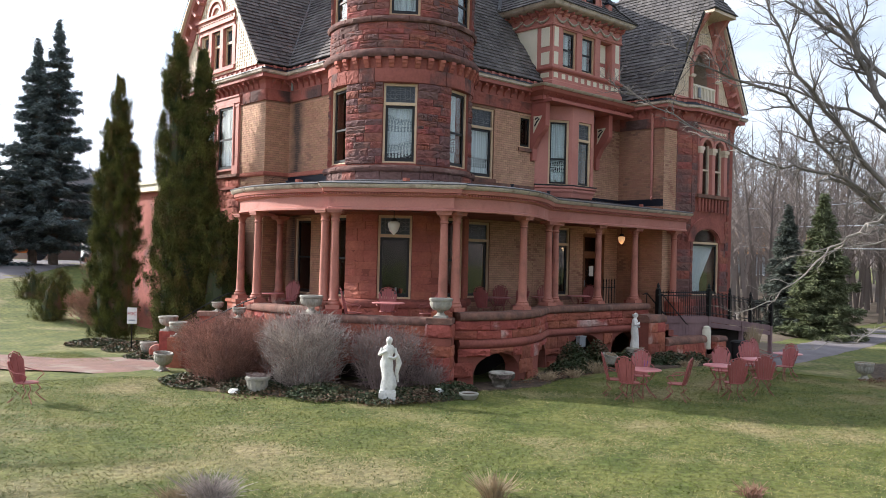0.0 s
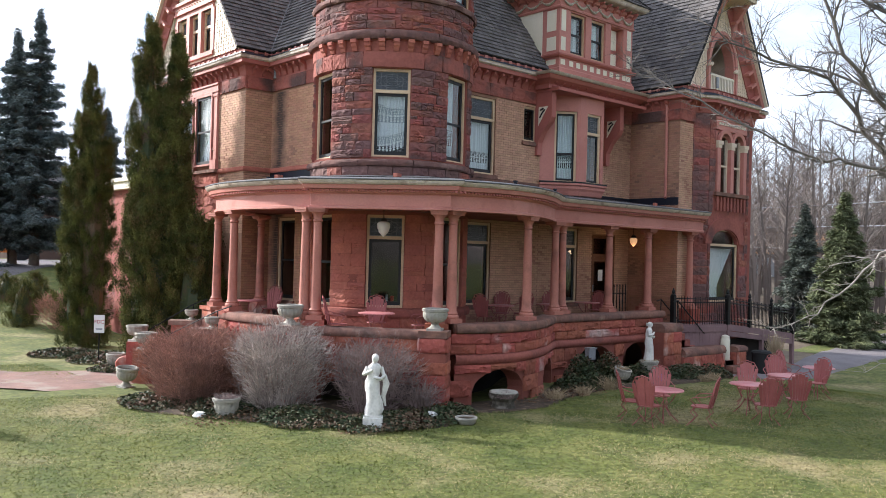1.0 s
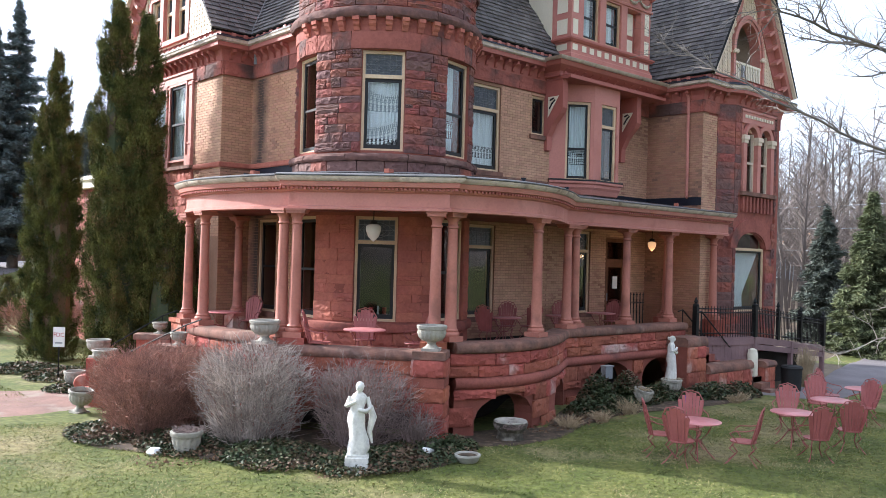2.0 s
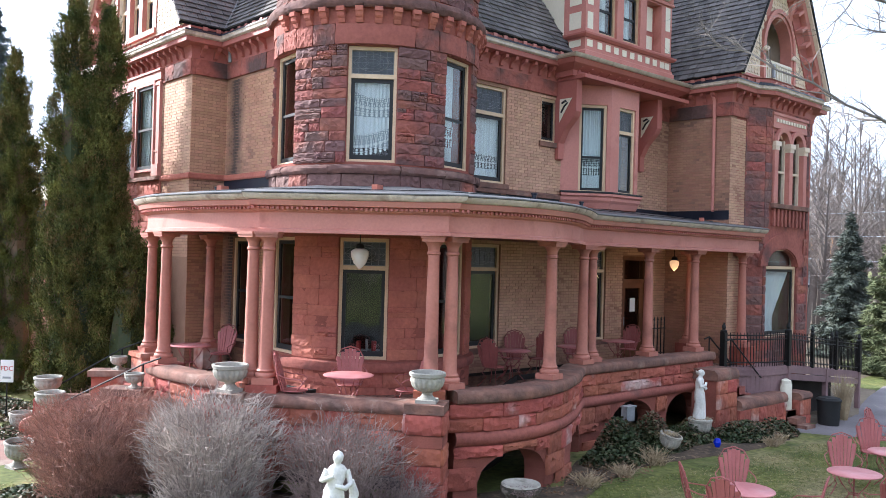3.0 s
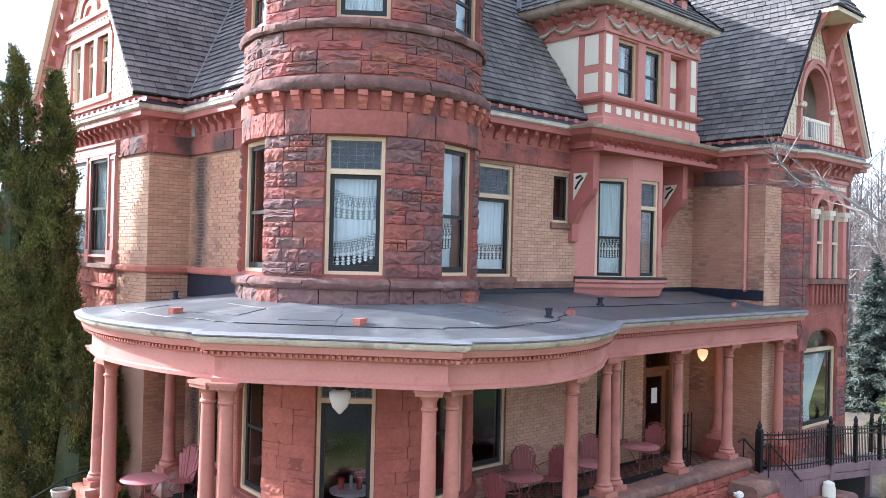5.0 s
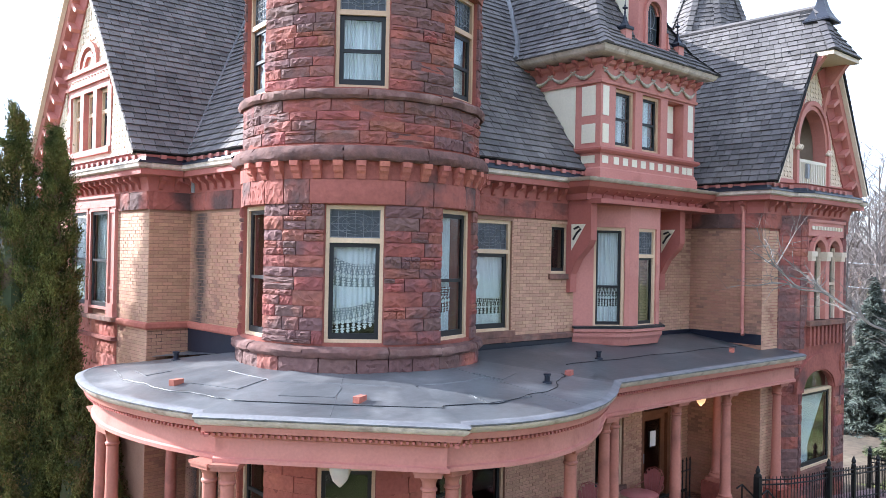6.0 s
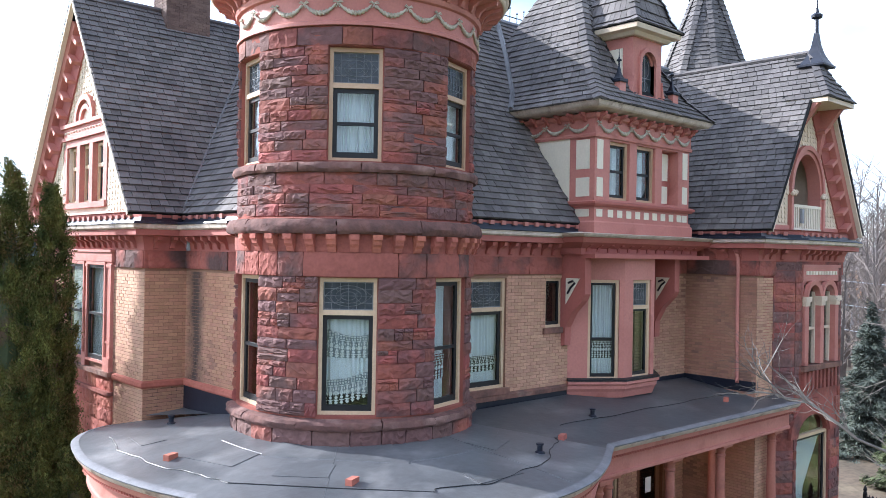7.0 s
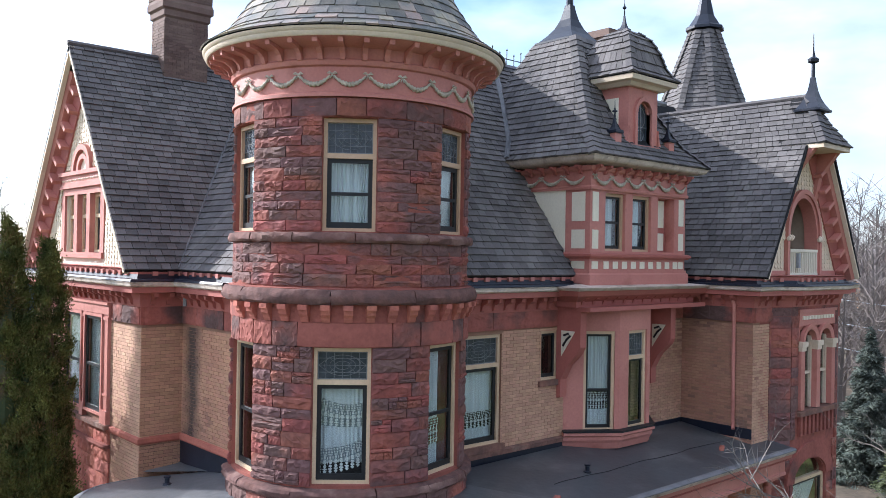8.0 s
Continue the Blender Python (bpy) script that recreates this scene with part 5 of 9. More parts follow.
for x in (7.14, 10.85):
    bs = Shape().extrude([(0.02, 7.05), (-0.12, 7.08), (-0.13, 7.5), (-0.32, 7.85), (-0.62, 8.15), (-0.7, 8.3), (-0.7, 9.2), (-0.58, 9.2), (-0.58, 8.62), (-0.1, 8.62), (-0.1, 9.2), (0.02, 9.2)][:7] + [(-0.7, 9.2), (0.02, 9.2)], "x", x - 0.11, x + 0.11)
    b = part("bracket", bs, ROSE_RED, oriel, "large carved wooden bracket")
    part("panel", Shape().loft([[(xx, -0.14, 8.66), (xx, -0.55, 8.66), (xx, -0.14, 8.05)] for xx in (x - 0.122, x - 0.108)]), PALE, b)
    part("scroll", Shape().tube([(x - 0.125, -0.2, 8.3), (x - 0.125, -0.3, 8.45), (x - 0.125, -0.42, 8.55), (x - 0.125, -0.35, 8.6), (x - 0.125, -0.22, 8.55)], 0.03, 5), BLACK, b)

# windows of the right wing
ma = mwf @ Matrix.Translation((15.04 - 13.85, 0, 0))
win = put_window(house, ma, 2.06, 2.22, 4.93, 4.33, None, "tied", "large arched ground floor window with drawn curtain", leaded=False)
tops = Shape(ma)
tops.loft([[(r * math.cos(t), yy, 4.36 + (r - 0.42) * math.sin(t)) for r, yy in ((0.99, 0.1), (1.42, 0.02), (1.42, -0.07), (0.99, -0.07))] for t in np.linspace(0.0, math.pi, 21)])
tops.loft([[(r * math.cos(t), yy, 4.36 + (r - 0.42) * math.sin(t)) for r, yy in ((0.95, 0.12), (1.0, 0.02), (1.0, -0.02), (0.95, -0.02))] for t in np.linspace(0.0, math.pi, 21)])
part("arch", tops, STONE_W, house, "red stone arch over window")
for k in (-1, 1):
    part("spandrel", Shape(ma).loft([[(k * 1.03, y, 4.93)] + [(k * 1.0 * math.cos(t), y, 4.36 + 0.57 * math.sin(t)) for t in np.linspace(0, math.pi / 2, 8)] for y in (-0.01, 0.1)]), STONE_W, house)
ms2 = mwf @ Matrix.Translation((15.35 - 13.85, 0, 0))
tw = Shape(ms2)
for x in (-0.95, 0.0, 0.95):
    tw.box(x - 0.11, x + 0.11, -0.1, 0.1, 6.3, 8.0)
for cx in (-0.475, 0.475):
    tw.loft([[(cx + r * math.cos(t), yy, 8.14 + r * math.sin(t)) for r, yy in ((0.36, 0.1), (0.5, 0.0), (0.5, -0.12), (0.36, -0.1))] for t in np.linspace(0, math.pi, 13)])
tw.box(-1.12, 1.12, -0.06, 0.05, 8.6, 8.98).box(-1.18, 1.18, -0.1, 0.05, 8.98, 9.06)
twin = part("twin_window", tw, ROSE, house, "pair of round-arched windows with rose columns")
for x in (-0.95, 0.0, 0.95):
    part("capital", Shape(ms2).box(x - 0.17, x + 0.17, -0.16, 0.1, 8.04, 8.18).box(x - 0.13, x + 0.13, -0.13, 0.1, 7.92, 8.04), CREAM, twin)
for cx in (-0.475, 0.475):
    part("frame", Shape(ms2).box(cx - 0.37, cx - 0.3, 0.05, 0.15, 6.3, 8.3).box(cx + 0.3, cx + 0.37, 0.05, 0.15, 6.3, 8.3).box(cx - 0.3, cx + 0.3, 0.05, 0.15, 7.25, 7.32), CREAM, twin)
    g = part("pane", Shape(ms2).box(cx - 0.37, cx + 0.37, 0.12, 0.125, 6.3, 8.45), GLASS, twin)
    g.visible_shadow = False
part("spandrel", Shape(ms2).box(-1.0, -0.9, 0.02, 0.2, 8.0, 8.85).box(0.9, 1.0, 0.02, 0.2, 8.0, 8.85).box(-1.0, 1.0, 0.021, 0.2, 8.5, 8.85), ROSE, twin)
part("sill", Shape(ms2).box(-1.2, 1.2, -0.16, 0.1, 6.15, 6.28), CAP, twin)
for i in range(9):
    part("corbel", Shape(ms2).box(-1.05 + 0.245 * i, -0.93 + 0.245 * i, -0.1, 0.02, 5.6, 6.12), STONE_W, twin)
for i in range(11):
    part("bead", Shape(ms2).box(-0.95 + 0.18 * i, -0.86 + 0.18 * i, -0.1, -0.05, 8.78, 8.88), PALE, twin)
# brick pier and downspout of the wing
part("downspout", Shape().tube([(XW - 0.2, -1.55, 9.5), (XW - 0.12, -1.62, 9.2), (XW - 0.1, -1.62, 6.1), (XW - 0.22, -1.7, 5.95)], 0.05, 8), ROSE, house, "rose painted downspout", 40)
part("drain_spout", Shape().tube([(-0.08, YS - 0.25, 9.45), (-0.08, YS - 0.25, 9.15)], 0.05, 8), GREYBOX, house, "grey drain spout", 40)

# low rear extension beyond the gable wall
ext = part("extension_wall", Shape().box(-0.2, 8.0, YN + 0.01, 19.0, -0.5, 6.1), STONE_W, house, "low red rear extension")
part("cornice", Shape().box(-0.5, 8.2, YN + 0.02, 19.3, 6.1, 6.4).box(-0.6, 8.3, YN + 0.02, 19.4, 6.4, 6.55), PALE, ext, "cream cornice")
part("window_frame", Shape().box(-0.28, -0.2, 12.9, 13.05, 1.4, 5.2).box(-0.28, -0.2, 14.2, 14.35, 1.4, 5.2).box(-0.28, -0.2, 13.05, 14.2, 5.05, 5.2), SIDING_Y, ext, "ochre window frame")
part("pane", Shape().box(-0.24, -0.21, 13.05, 14.2, 1.4, 5.05), LEADED, ext)
# chimneys, turret spire, cresting
cq = lambda e, z: [(0.85 - e, 8.25 - e, z), (2.05 + e, 8.25 - e, z), (2.05 + e, 9.05 + e, z), (0.85 - e, 9.05 + e, z)]
ch = Shape().loft([cq(e, z) for e, z in ((0, 14.6), (0, 16.5), (0.05, 16.55), (0.05, 16.7), (0.11, 16.75), (0.11, 16.9), (0.08, 17.0), (0.08, 18.6))])
chimney = part("chimney", ch, CHIM, house, "large brown brick chimney")
part("chimney", Shape().box(15.3, 16.3, 4.9, 5.7, 14.5, 18.1).box(15.2, 16.4, 4.8, 5.8, 18.1, 18.35), CHIM, house, "small brick chimney")
SPX, SPY = 20.2, 4.1
spire = part("spire_roof", Shape().lathe([(2.15, 14.6), (2.05, 14.9), (0.52, 19.0), (0.47, 19.2)], 8, SPX, SPY), SLATE_BED, house, "octagonal shingled spire roof")
part("turret_wall", Shape().lathe([(1.8, 8.0), (1.8, 14.65)], 8, SPX, SPY), BRICK_BED, spire)
part("spire_cap", Shape().lathe([(0.72, 19.05), (0.72, 19.15), (0.6, 19.22), (0.36, 19.6), (0.22, 20.2), (0.12, 21.0), (0.05, 22.5)], 8, SPX, SPY), METAL_DARK, spire, "dark metal spire cap")
cre = Shape()
for i in range(36):
    x = 4.3 + 0.3 * i
    cre.tube([(x, run - 0.1, TOPZ), (x, run - 0.1, TOPZ + 0.4 + 0.12 * (i % 2))], 0.012, 4)
    cre.lathe([(0.001, -0.03), (0.03, 0), (0.001, 0.06)], 5, x, run - 0.1, TOPZ + 0.43 + 0.12 * (i % 2))
cre.tube([(4.3, run - 0.1, TOPZ + 0.12), (14.8, run - 0.1, TOPZ + 0.12)], 0.015, 4).tube([(4.3, run - 0.1, TOPZ + 0.3), (14.8, run - 0.1, TOPZ + 0.3)], 0.015, 4)
part("roof_cresting", cre, IRON, house, "iron roof cresting")

# ---- porch ----
porch = thing("porch", "curved porch with rose columns on a red sandstone base", "porch")
LOBE_L = smooth_path([(-0.95, 4.9), (-2.0, 4.75), (-2.72, 3.95), (-3.1, 2.6), (-3.17, 1.36), (-2.98, 0.0), (-2.68, -0.98)], 7)
LOBE_R = smooth_path([(0.0, -4.08), (0.85, -4.36), (1.85, -4.42), (2.95, -4.18), (4.0, -3.68), (4.75, -3.2), (5.25, -2.88)], 7)
CH_A, CH_B = (-2.82, -1.22), (-0.16, -4.26)
EDGE = LOBE_L + [CH_A, CH_B] + LOBE_R + [(13.35, -2.86)]
FLOOR = 1.48
ent = Shape().sweep(EDGE, [(-0.62, 4.74), (-0.27, 4.74), (-0.27, 4.80), (-0.31, 4.82), (-0.31, 5.10), (-0.25, 5.13), (-0.22, 5.2), (-0.13, 5.22), (-0.1, 5.32), (-0.62, 5.32)])
part("entablature", ent, ROSE, porch, "rose painted curved entablature", 35)
part("gutter", Shape().sweep(EDGE, [(-0.3, 5.33), (-0.08, 5.325), (-0.02, 5.37), (0.0, 5.425), (-0.3, 5.44)]), GUTTER, porch, "weathered cream gutter edge", 35)
part("roof_edge", Shape().sweep(EDGE, [(-0.13, 5.44), (0.012, 5.436), (0.016, 5.456), (-0.05, 5.485), (-0.13, 5.495)]), FLASH, porch, "dark membrane edge roll", 35)
den = Shape().box(-0.02, 0.02, -0.06, 0.0, 0.0, 0.045)
den_mesh = mesh_of(den, "dentil", ROSE_RED)
acc = 0.0
for p, q in zip(EDGE[:-1], EDGE[1:]):
    L = math.dist(p, q)
    s = (0.09 - acc) % 0.09
    while s < L:
        ob = new("dentil", den_mesh)
        ob.parent = porch
        ob.matrix_basis = face_frame(p[0], p[1], q[0] - p[0], q[1] - p[1], 5.155) @ Matrix.Translation((s, 0.215, 0))
        s += 0.09
    acc = (acc + L) % 0.09

# roof membrane: from the edge up to the walls
inn = offset(EDGE, -0.1)
core = []
for x, y in EDGE:
    if x < 5.3:
        core.append((0.35 * x + 0.65 * 1.9, 0.35 * y + 0.65 * 1.3))
    else:
        core.append((x, 0.2))
mem = Shape()
rows = []
for k in (0.0, 0.3, 0.65, 1.0):
    rows.append([(a[0] + (b[0] - a[0]) * k, a[1] + (b[1] - a[1]) * k, 5.485 + 0.40 * k) for a, b in zip(inn, core)])
JN = len(LOBE_L) + 1 + len(LOBE_R) - 4
mem.loft([r[:JN + 1] for r in rows], False, False)
part("porch_roof", Shape().loft([r[JN:] for r in rows], False, False), MEMBRANE_DARK, porch, "darker membrane over the long side of the porch", 60)
mem.add([(-0.2, 5.2, 5.6), (-0.9, 4.9, 5.57), (0.9, 2.2, 5.87), (0.9, 5.2, 5.87)], [(0, 1, 2, 3)])
part("porch_roof", mem, MEMBRANE, porch, "grey membrane porch roof with seams and patches", 60)
ceil_poly = [p for p in offset(EDGE, -0.55)] + [(13.2, 0.4), (0.4, 0.4), (0.4, 5.0), (-0.9, 5.0)]
part("porch_ceiling", Shape().prism(ceil_poly, 4.82, 4.9), BOARDS, porch, "dark red boarded porch ceiling")
part("porch_floor", Shape().prism(offset(EDGE, -0.45) + [(13.2, 0.1), (3.0, 0.1), (0.1, 2.0), (0.1, 5.0), (-0.9, 5.0)], FLOOR - 0.25, FLOOR - 0.012), MORTAR, porch, "porch floor")

# roof furniture: seams, vents, bricks, flashing
def mem_at(i, k):
    """Place on the membrane: i along its edge, k from edge to wall."""
    j = min(int(i), len(inn) - 2)
    t = i - j
    a = Vector(inn[j]).lerp(Vector(inn[j + 1]), t)
    b = Vector(core[j]).lerp(Vector(core[j + 1]), t)
    p = a.lerp(b, k)
    return Vector((p.x, p.y, 5.485 + 0.40 * k))


for i0, i1, k0, k1, wob in ((16, 43.5, 0.17, 0.2, 0.012), (43.5, 84, 0.2, 0.3, 0.015), (87.1, 87.9, 0.45, 0.4, 0.01)):
    part("cable", Shape().tube([mem_at(i0 + (i1 - i0) * t, k0 + (k1 - k0) * t + wob * math.sin(t * 19) + 0.3 * wob * math.sin(t * 47)) + Vector((0, 0, 0.008)) for t in np.linspace(0, 1, 60)], 0.008, 4), BLACK, porch, "thin dark cable on the roof")
for i0, k0, i1, k1 in ((30, 0.62, 43.9, 0.55), (44.1, 0.55, 80, 0.62), (43.5, 0.03, 43.5, 0.9), (63, 0.03, 63, 0.9)):
    part("lap_joint", Shape().tube([mem_at(i0 + (i1 - i0) * t, k0 + (k1 - k0) * t) + Vector((0, 0, -0.004)) for t in np.linspace(0, 1, 30)], 0.009, 4), MEMBRANE, porch)
pq = random.Random(19)
for i, k, w, d in ((20, 0.35, 0.8, 0.5), (36, 0.45, 1.1, 0.7), (43.35, 0.4, 0.9, 0.6), (56, 0.3, 1.0, 0.5), (68, 0.6, 0.9, 0.6)):
    c = mem_at(i, k)
    nx_ = mem_at(i + 0.05, k) - c
    ang = math.degrees(math.atan2(nx_.y, nx_.x))
    slope_ = math.degrees(math.atan2((mem_at(i, k + 0.1) - c).z, (mem_at(i, k + 0.1) - c).to_2d().length))
    part("patch", Shape(pose(c.x, c.y, c.z + 0.004, slope_, 0, ang)).prism([(-w / 2, -d / 2), (w / 2, -d / 2 + 0.03), (w / 2 - 0.02, d / 2), (-w / 2 + 0.03, d / 2)], -0.004, 0.004), MEMBRANE, porch, "lighter membrane patch")


def roof_vent(i, k, kind):
    x, y, z = mem_at(i, k)
    if kind == "brick":
        ob = part("loose_brick", Shape(pose(x, y, z, 0, 0, 25)).box(-0.12, 0.12, -0.058, 0.058, -0.01, 0.09), STONE_SM, None)
        tagged(ob, "loose red brick lying on the porch roof", "brick", "bricks on the porch roof")
    else:
        ob = part("roof_vent", Shape().lathe([(0.1, -0.05), (0.09, 0.02), (0.05, 0.04), (0.05, 0.13), (0.07, 0.14), (0.07, 0.17), (0.001, 0.18)], 10, x, y, z), METAL_DARK, None, smooth=40)
        tagged(ob, "small dark roof vent pipe", "vent", "vents on the porch roof")


for i, k, kind in ((43.62, 0.27, "brick"), (31, 0.28, "brick"), (12, 0.5, "vent"), (84, 0.26, "brick"), (70, 0.32, "vent"), (87.75, 0.28, "brick"), (87.25, 0.5, "vent")):
    roof_vent(i, k, kind)
for pth, prof in (([(XG, YS + 0.02), (XI, YS + 0.02), (XI, 2.4)], [(0.0, 5.6), (0.02, 5.6), (0.02, 6.15), (0.0, 6.16)]),
                  ([(3.9, 0.0), (7.3, 0.0)], [(0.0, 5.7), (0.015, 5.7), (0.015, 5.98), (0.0, 6.0)]),
                  ([(10.5, 0.0), (XW, 0.0), (XW, -2.1)], [(0.0, 5.7), (0.015, 5.7), (0.015, 5.97), (0.0, 5.98)])):
    part("flashing", Shape().sweep(pth, prof), METAL_DARK, porch, "black roof flashing against the wall")
part("water_table", Shape().sweep([(XG, YS + 1.66), (XG, YS + 0.0), (XI, YS + 0.0), (XI, 2.4)], [(0.0, 6.15), (0.05, 6.15), (0.07, 6.19), (0.065, 6.27), (0.0, 6.31)]), STONE_SM, porch, "red stone water table")
part("water_table", Shape().sweep([(3.9, 0.0), (7.35, 0.0)], [(0.0, 6.0), (0.06, 6.0), (0.07, 6.1), (0.0, 6.14)]), CAP, porch)

# columns
def column(x, y, z0, rz=0.0, base=2.0):
    c = thing("column", "", "", at=(x, y, 0), rz=rz)
    h = 4.74
    r = 0.122
    part("base", Shape().box(-0.2, 0.2, -0.2, 0.2, z0, z0 + 0.11).lathe([(0.185, 0.11), (0.2, 0.15), (0.185, 0.19), (0.155, 0.205), (0.168, 0.24), (0.145, 0.27)], 20, 0, 0, z0), ROSE_COL, c, smooth=45)
    part("shaft", Shape().lathe([(0.15, 0.26), (r + 0.01, 0.31), (r + 0.005, 0.6), (r - 0.01, (h - z0) * 0.6), (r - 0.02, h - z0 - 0.32)], 20, 0, 0, z0), ROSE_COL, c, smooth=45)
    part("capital", Shape().lathe([(0.1, -0.34), (0.125, -0.32), (0.125, -0.29), (0.104, -0.27), (0.107, -0.2), (0.14, -0.14), (0.175, -0.1)], 20, 0, 0, h).box(-0.2, 0.2, -0.2, 0.2, h - 0.1, h - 0.045).box(-0.22, 0.22, -0.22, 0.22, h - 0.045, h), ROSE_COL, c, smooth=45)
    c.parent = porch
    return c


RAILZ = 2.0
for x, y, rz in ((-2.15, 4.2, 0), (-2.66, 2.25, 0), (-2.43, -1.0, 10), (-2.29, -1.3, 45), (-0.17, -3.42, 45), (0.2, -3.52, 0), (2.76, -3.68, 10), (5.3, -2.47, 0), (5.84, -2.3, 0), (8.15, -2.3, 0), (10.33, -2.3, 0), (12.9, -2.3, 0)):
    column(x, y, RAILZ, rz)
column(12.2, -1.0, RAILZ)
column(-0.6, 4.4, RAILZ)

# stone base: outer path of the wall, arches through it
BASE = offset(LOBE_L[22:], -0.28)
FRONT = [(-2.78, -1.28), (-0.62, -3.98)]
BASER = offset(LOBE_R, -0.3) + [(10.75, -2.62)]


def run_length(path):
    s = [0.0]
    for p, q in zip(path[:-1], path[1:]):
        s.append(s[-1] + math.dist(p, q))
    return s


def along(path, s):
    a = 0.0
    for p, q in zip(path[:-1], path[1:]):
        L = math.dist(p, q)
        if s <= a + L or (p, q) == (path[-2], path[-1]):
            t = (s - a) / L
            return (p[0] + (q[0] - p[0]) * t, p[1] + (q[1] - p[1]) * t, q[0] - p[0], q[1] - p[1])
        a += L


def arch_top(s, arches):
    for c, w, spring, rise in arches:
        if abs(s - c) < w / 2:
            return spring + rise * math.sqrt(max(0.0, 1 - (2 * (s - c) / w) ** 2))
    return -0.6


def base_wall(path, arches, top, thick=0.45):
    total = run_length(path)[-1]
    cuts = sorted({*np.linspace(0, total, int(total / 0.22) + 2), *[c + sg * (w / 2 - e) for c, w, _, _ in arches for sg in (-1, 1) for e in (-0.001, 0.001, 0.08, 0.2)]})
    cuts = [c for c in cuts if 0 <= c <= total]
    sh = Shape()
    rings = []
    for s in cuts:
        x, y, ux, uy = along(path, s)
        n = Vector((uy, -ux)).normalized()
        zb = arch_top(s, arches)
        rings.append([(x, y, zb), (x, y, top), (x - n.x * thick, y - n.y * thick, top), (x - n.x * thick, y - n.y * thick, zb)])
    return sh.loft(rings)


AR_R = [(1.35, 1.75, 0.30, 0.55), (4.55, 1.5, 0.35, 0.5), (7.45, 1.75, 0.45, 0.55), (9.75, 1.7, 0.45, 0.55)]
AR_F = [(1.15, 1.3, 0.15, 0.45), (2.62, 1.1, 0.15, 0.45)]
base_r = part("base_wall", base_wall(BASER, AR_R, 1.78), MORTAR, porch, "red sandstone porch base with arched openings")
base_f = part("base_wall", base_wall(FRONT, AR_F, 1.7), MORTAR, porch, "red sandstone front base wall")
base_l = part("base_wall", base_wall(BASE, [], 1.78), MORTAR, porch, "red sandstone porch base")
cap_prof = [(-0.42, 1.77), (0.085, 1.77), (0.12, 1.795), (0.128, 1.86), (0.122, 1.93), (0.095, 1.978), (0.04, 1.99), (-0.36, 2.0), (-0.45, 1.95)]
part("coping", Shape().sweep(BASER, cap_prof), CAP, porch, "weathered dark stone coping", 50)
part("coping", Shape().sweep(BASE, cap_prof), CAP, porch, "weathered dark stone coping", 50)
part("coping", Shape().sweep([(-2.72, -1.36), (-0.85, -3.7)], [(-0.36, 1.66), (0.08, 1.66), (0.13, 1.72), (0.12, 1.8), (0.05, 1.86), (-0.36, 1.87)]), CAP, porch, "weathered dark stone coping", 50)
part("belt", Shape().sweep(BASER, [(-0.05, 1.0), (0.06, 1.02), (0.11, 1.1), (0.11, 1.18), (0.05, 1.25), (-0.05, 1.26)]), STONE_W, porch, "rounded red stone belt", 50)
# added near-black sheets paint the shade seen through the base arches
part("crawl_space_back", Shape().sweep(offset(BASER, -1.6), [(0, -0.5), (0.05, -0.5), (0.05, 1.6), (0, 1.6)]), PAINTED_SHADE, porch)
part("crawl_space_back", Shape().sweep(offset(FRONT, -1.3), [(0, -0.5), (0.05, -0.5), (0.05, 1.6), (0, 1.6)]), PAINTED_SHADE, porch)

# front piers that carry the urns
def pier(x, y, rz):
    m = pose(x, y, 0, 0, 0, rz)
    p = part("pier", Shape(m).box(-0.31, 0.31, -0.31, 0.31, -0.4, 1.16).box(-0.33, 0.33, -0.33, 0.33, 1.16, 1.36).box(-0.3, 0.3, -0.3, 0.3, 1.36, 1.72), MORTAR, porch, "rock-faced sandstone pier")
    part("cap_stone", Shape(m).box(-0.34, 0.34, -0.34, 0.34, 1.72, 1.875), CAP, p, "weathered sandstone cap")
    return p


PIERS = [(-0.62, -3.86, -50), (-2.88, -1.1, -50)]
pier_obs = [pier(*p) for p in PIERS]

# hanging lamps under the porch ceiling
def porch_lamp(x, y, z, lit):
    t = thing("pendant_lamp", "lit amber glass pendant lamp on the porch" if lit else "white milk glass pendant lamp on the porch", "lamp", "porch lamps", at=(x, y, 0))
    s = 0.95 if not lit else 0.72
    part("globe", Shape().lathe([(0.02, -0.36 * s), (0.05 * s, -0.33 * s), (0.13 * s, -0.24 * s), (0.18 * s, -0.1 * s), (0.185 * s, 0.0), (0.12 * s, 0.05 * s), (0.07 * s, 0.06 * s)], 18, 0, 0, z), LAMP_ON if lit else BULB, t, smooth=60)
    part("fitter", Shape().lathe([(0.09, 0.05), (0.08, 0.12), (0.03, 0.15)], 14, 0, 0, z), IRON, t, smooth=40)
    part("rod", Shape().tube([(0, 0, z + 0.14), (0, 0, 4.84)], 0.012, 6), IRON, t)


porch_lamp(10.95, -1.25, 4.42, True)
pt = L_ANG[1]
porch_lamp(TC[0] + 3.4 * math.cos(radians(pt)), TC[1] + 3.4 * math.sin(radians(pt)), 4.44, False)
lp = bpy.data.lights.new("porch_bulb", "POINT")
lp.energy, lp.color, lp.shadow_soft_size = 4, (1.0, 0.62, 0.3), 0.15
new("porch_bulb", lp).location = (10.95, -1.25, 4.0)

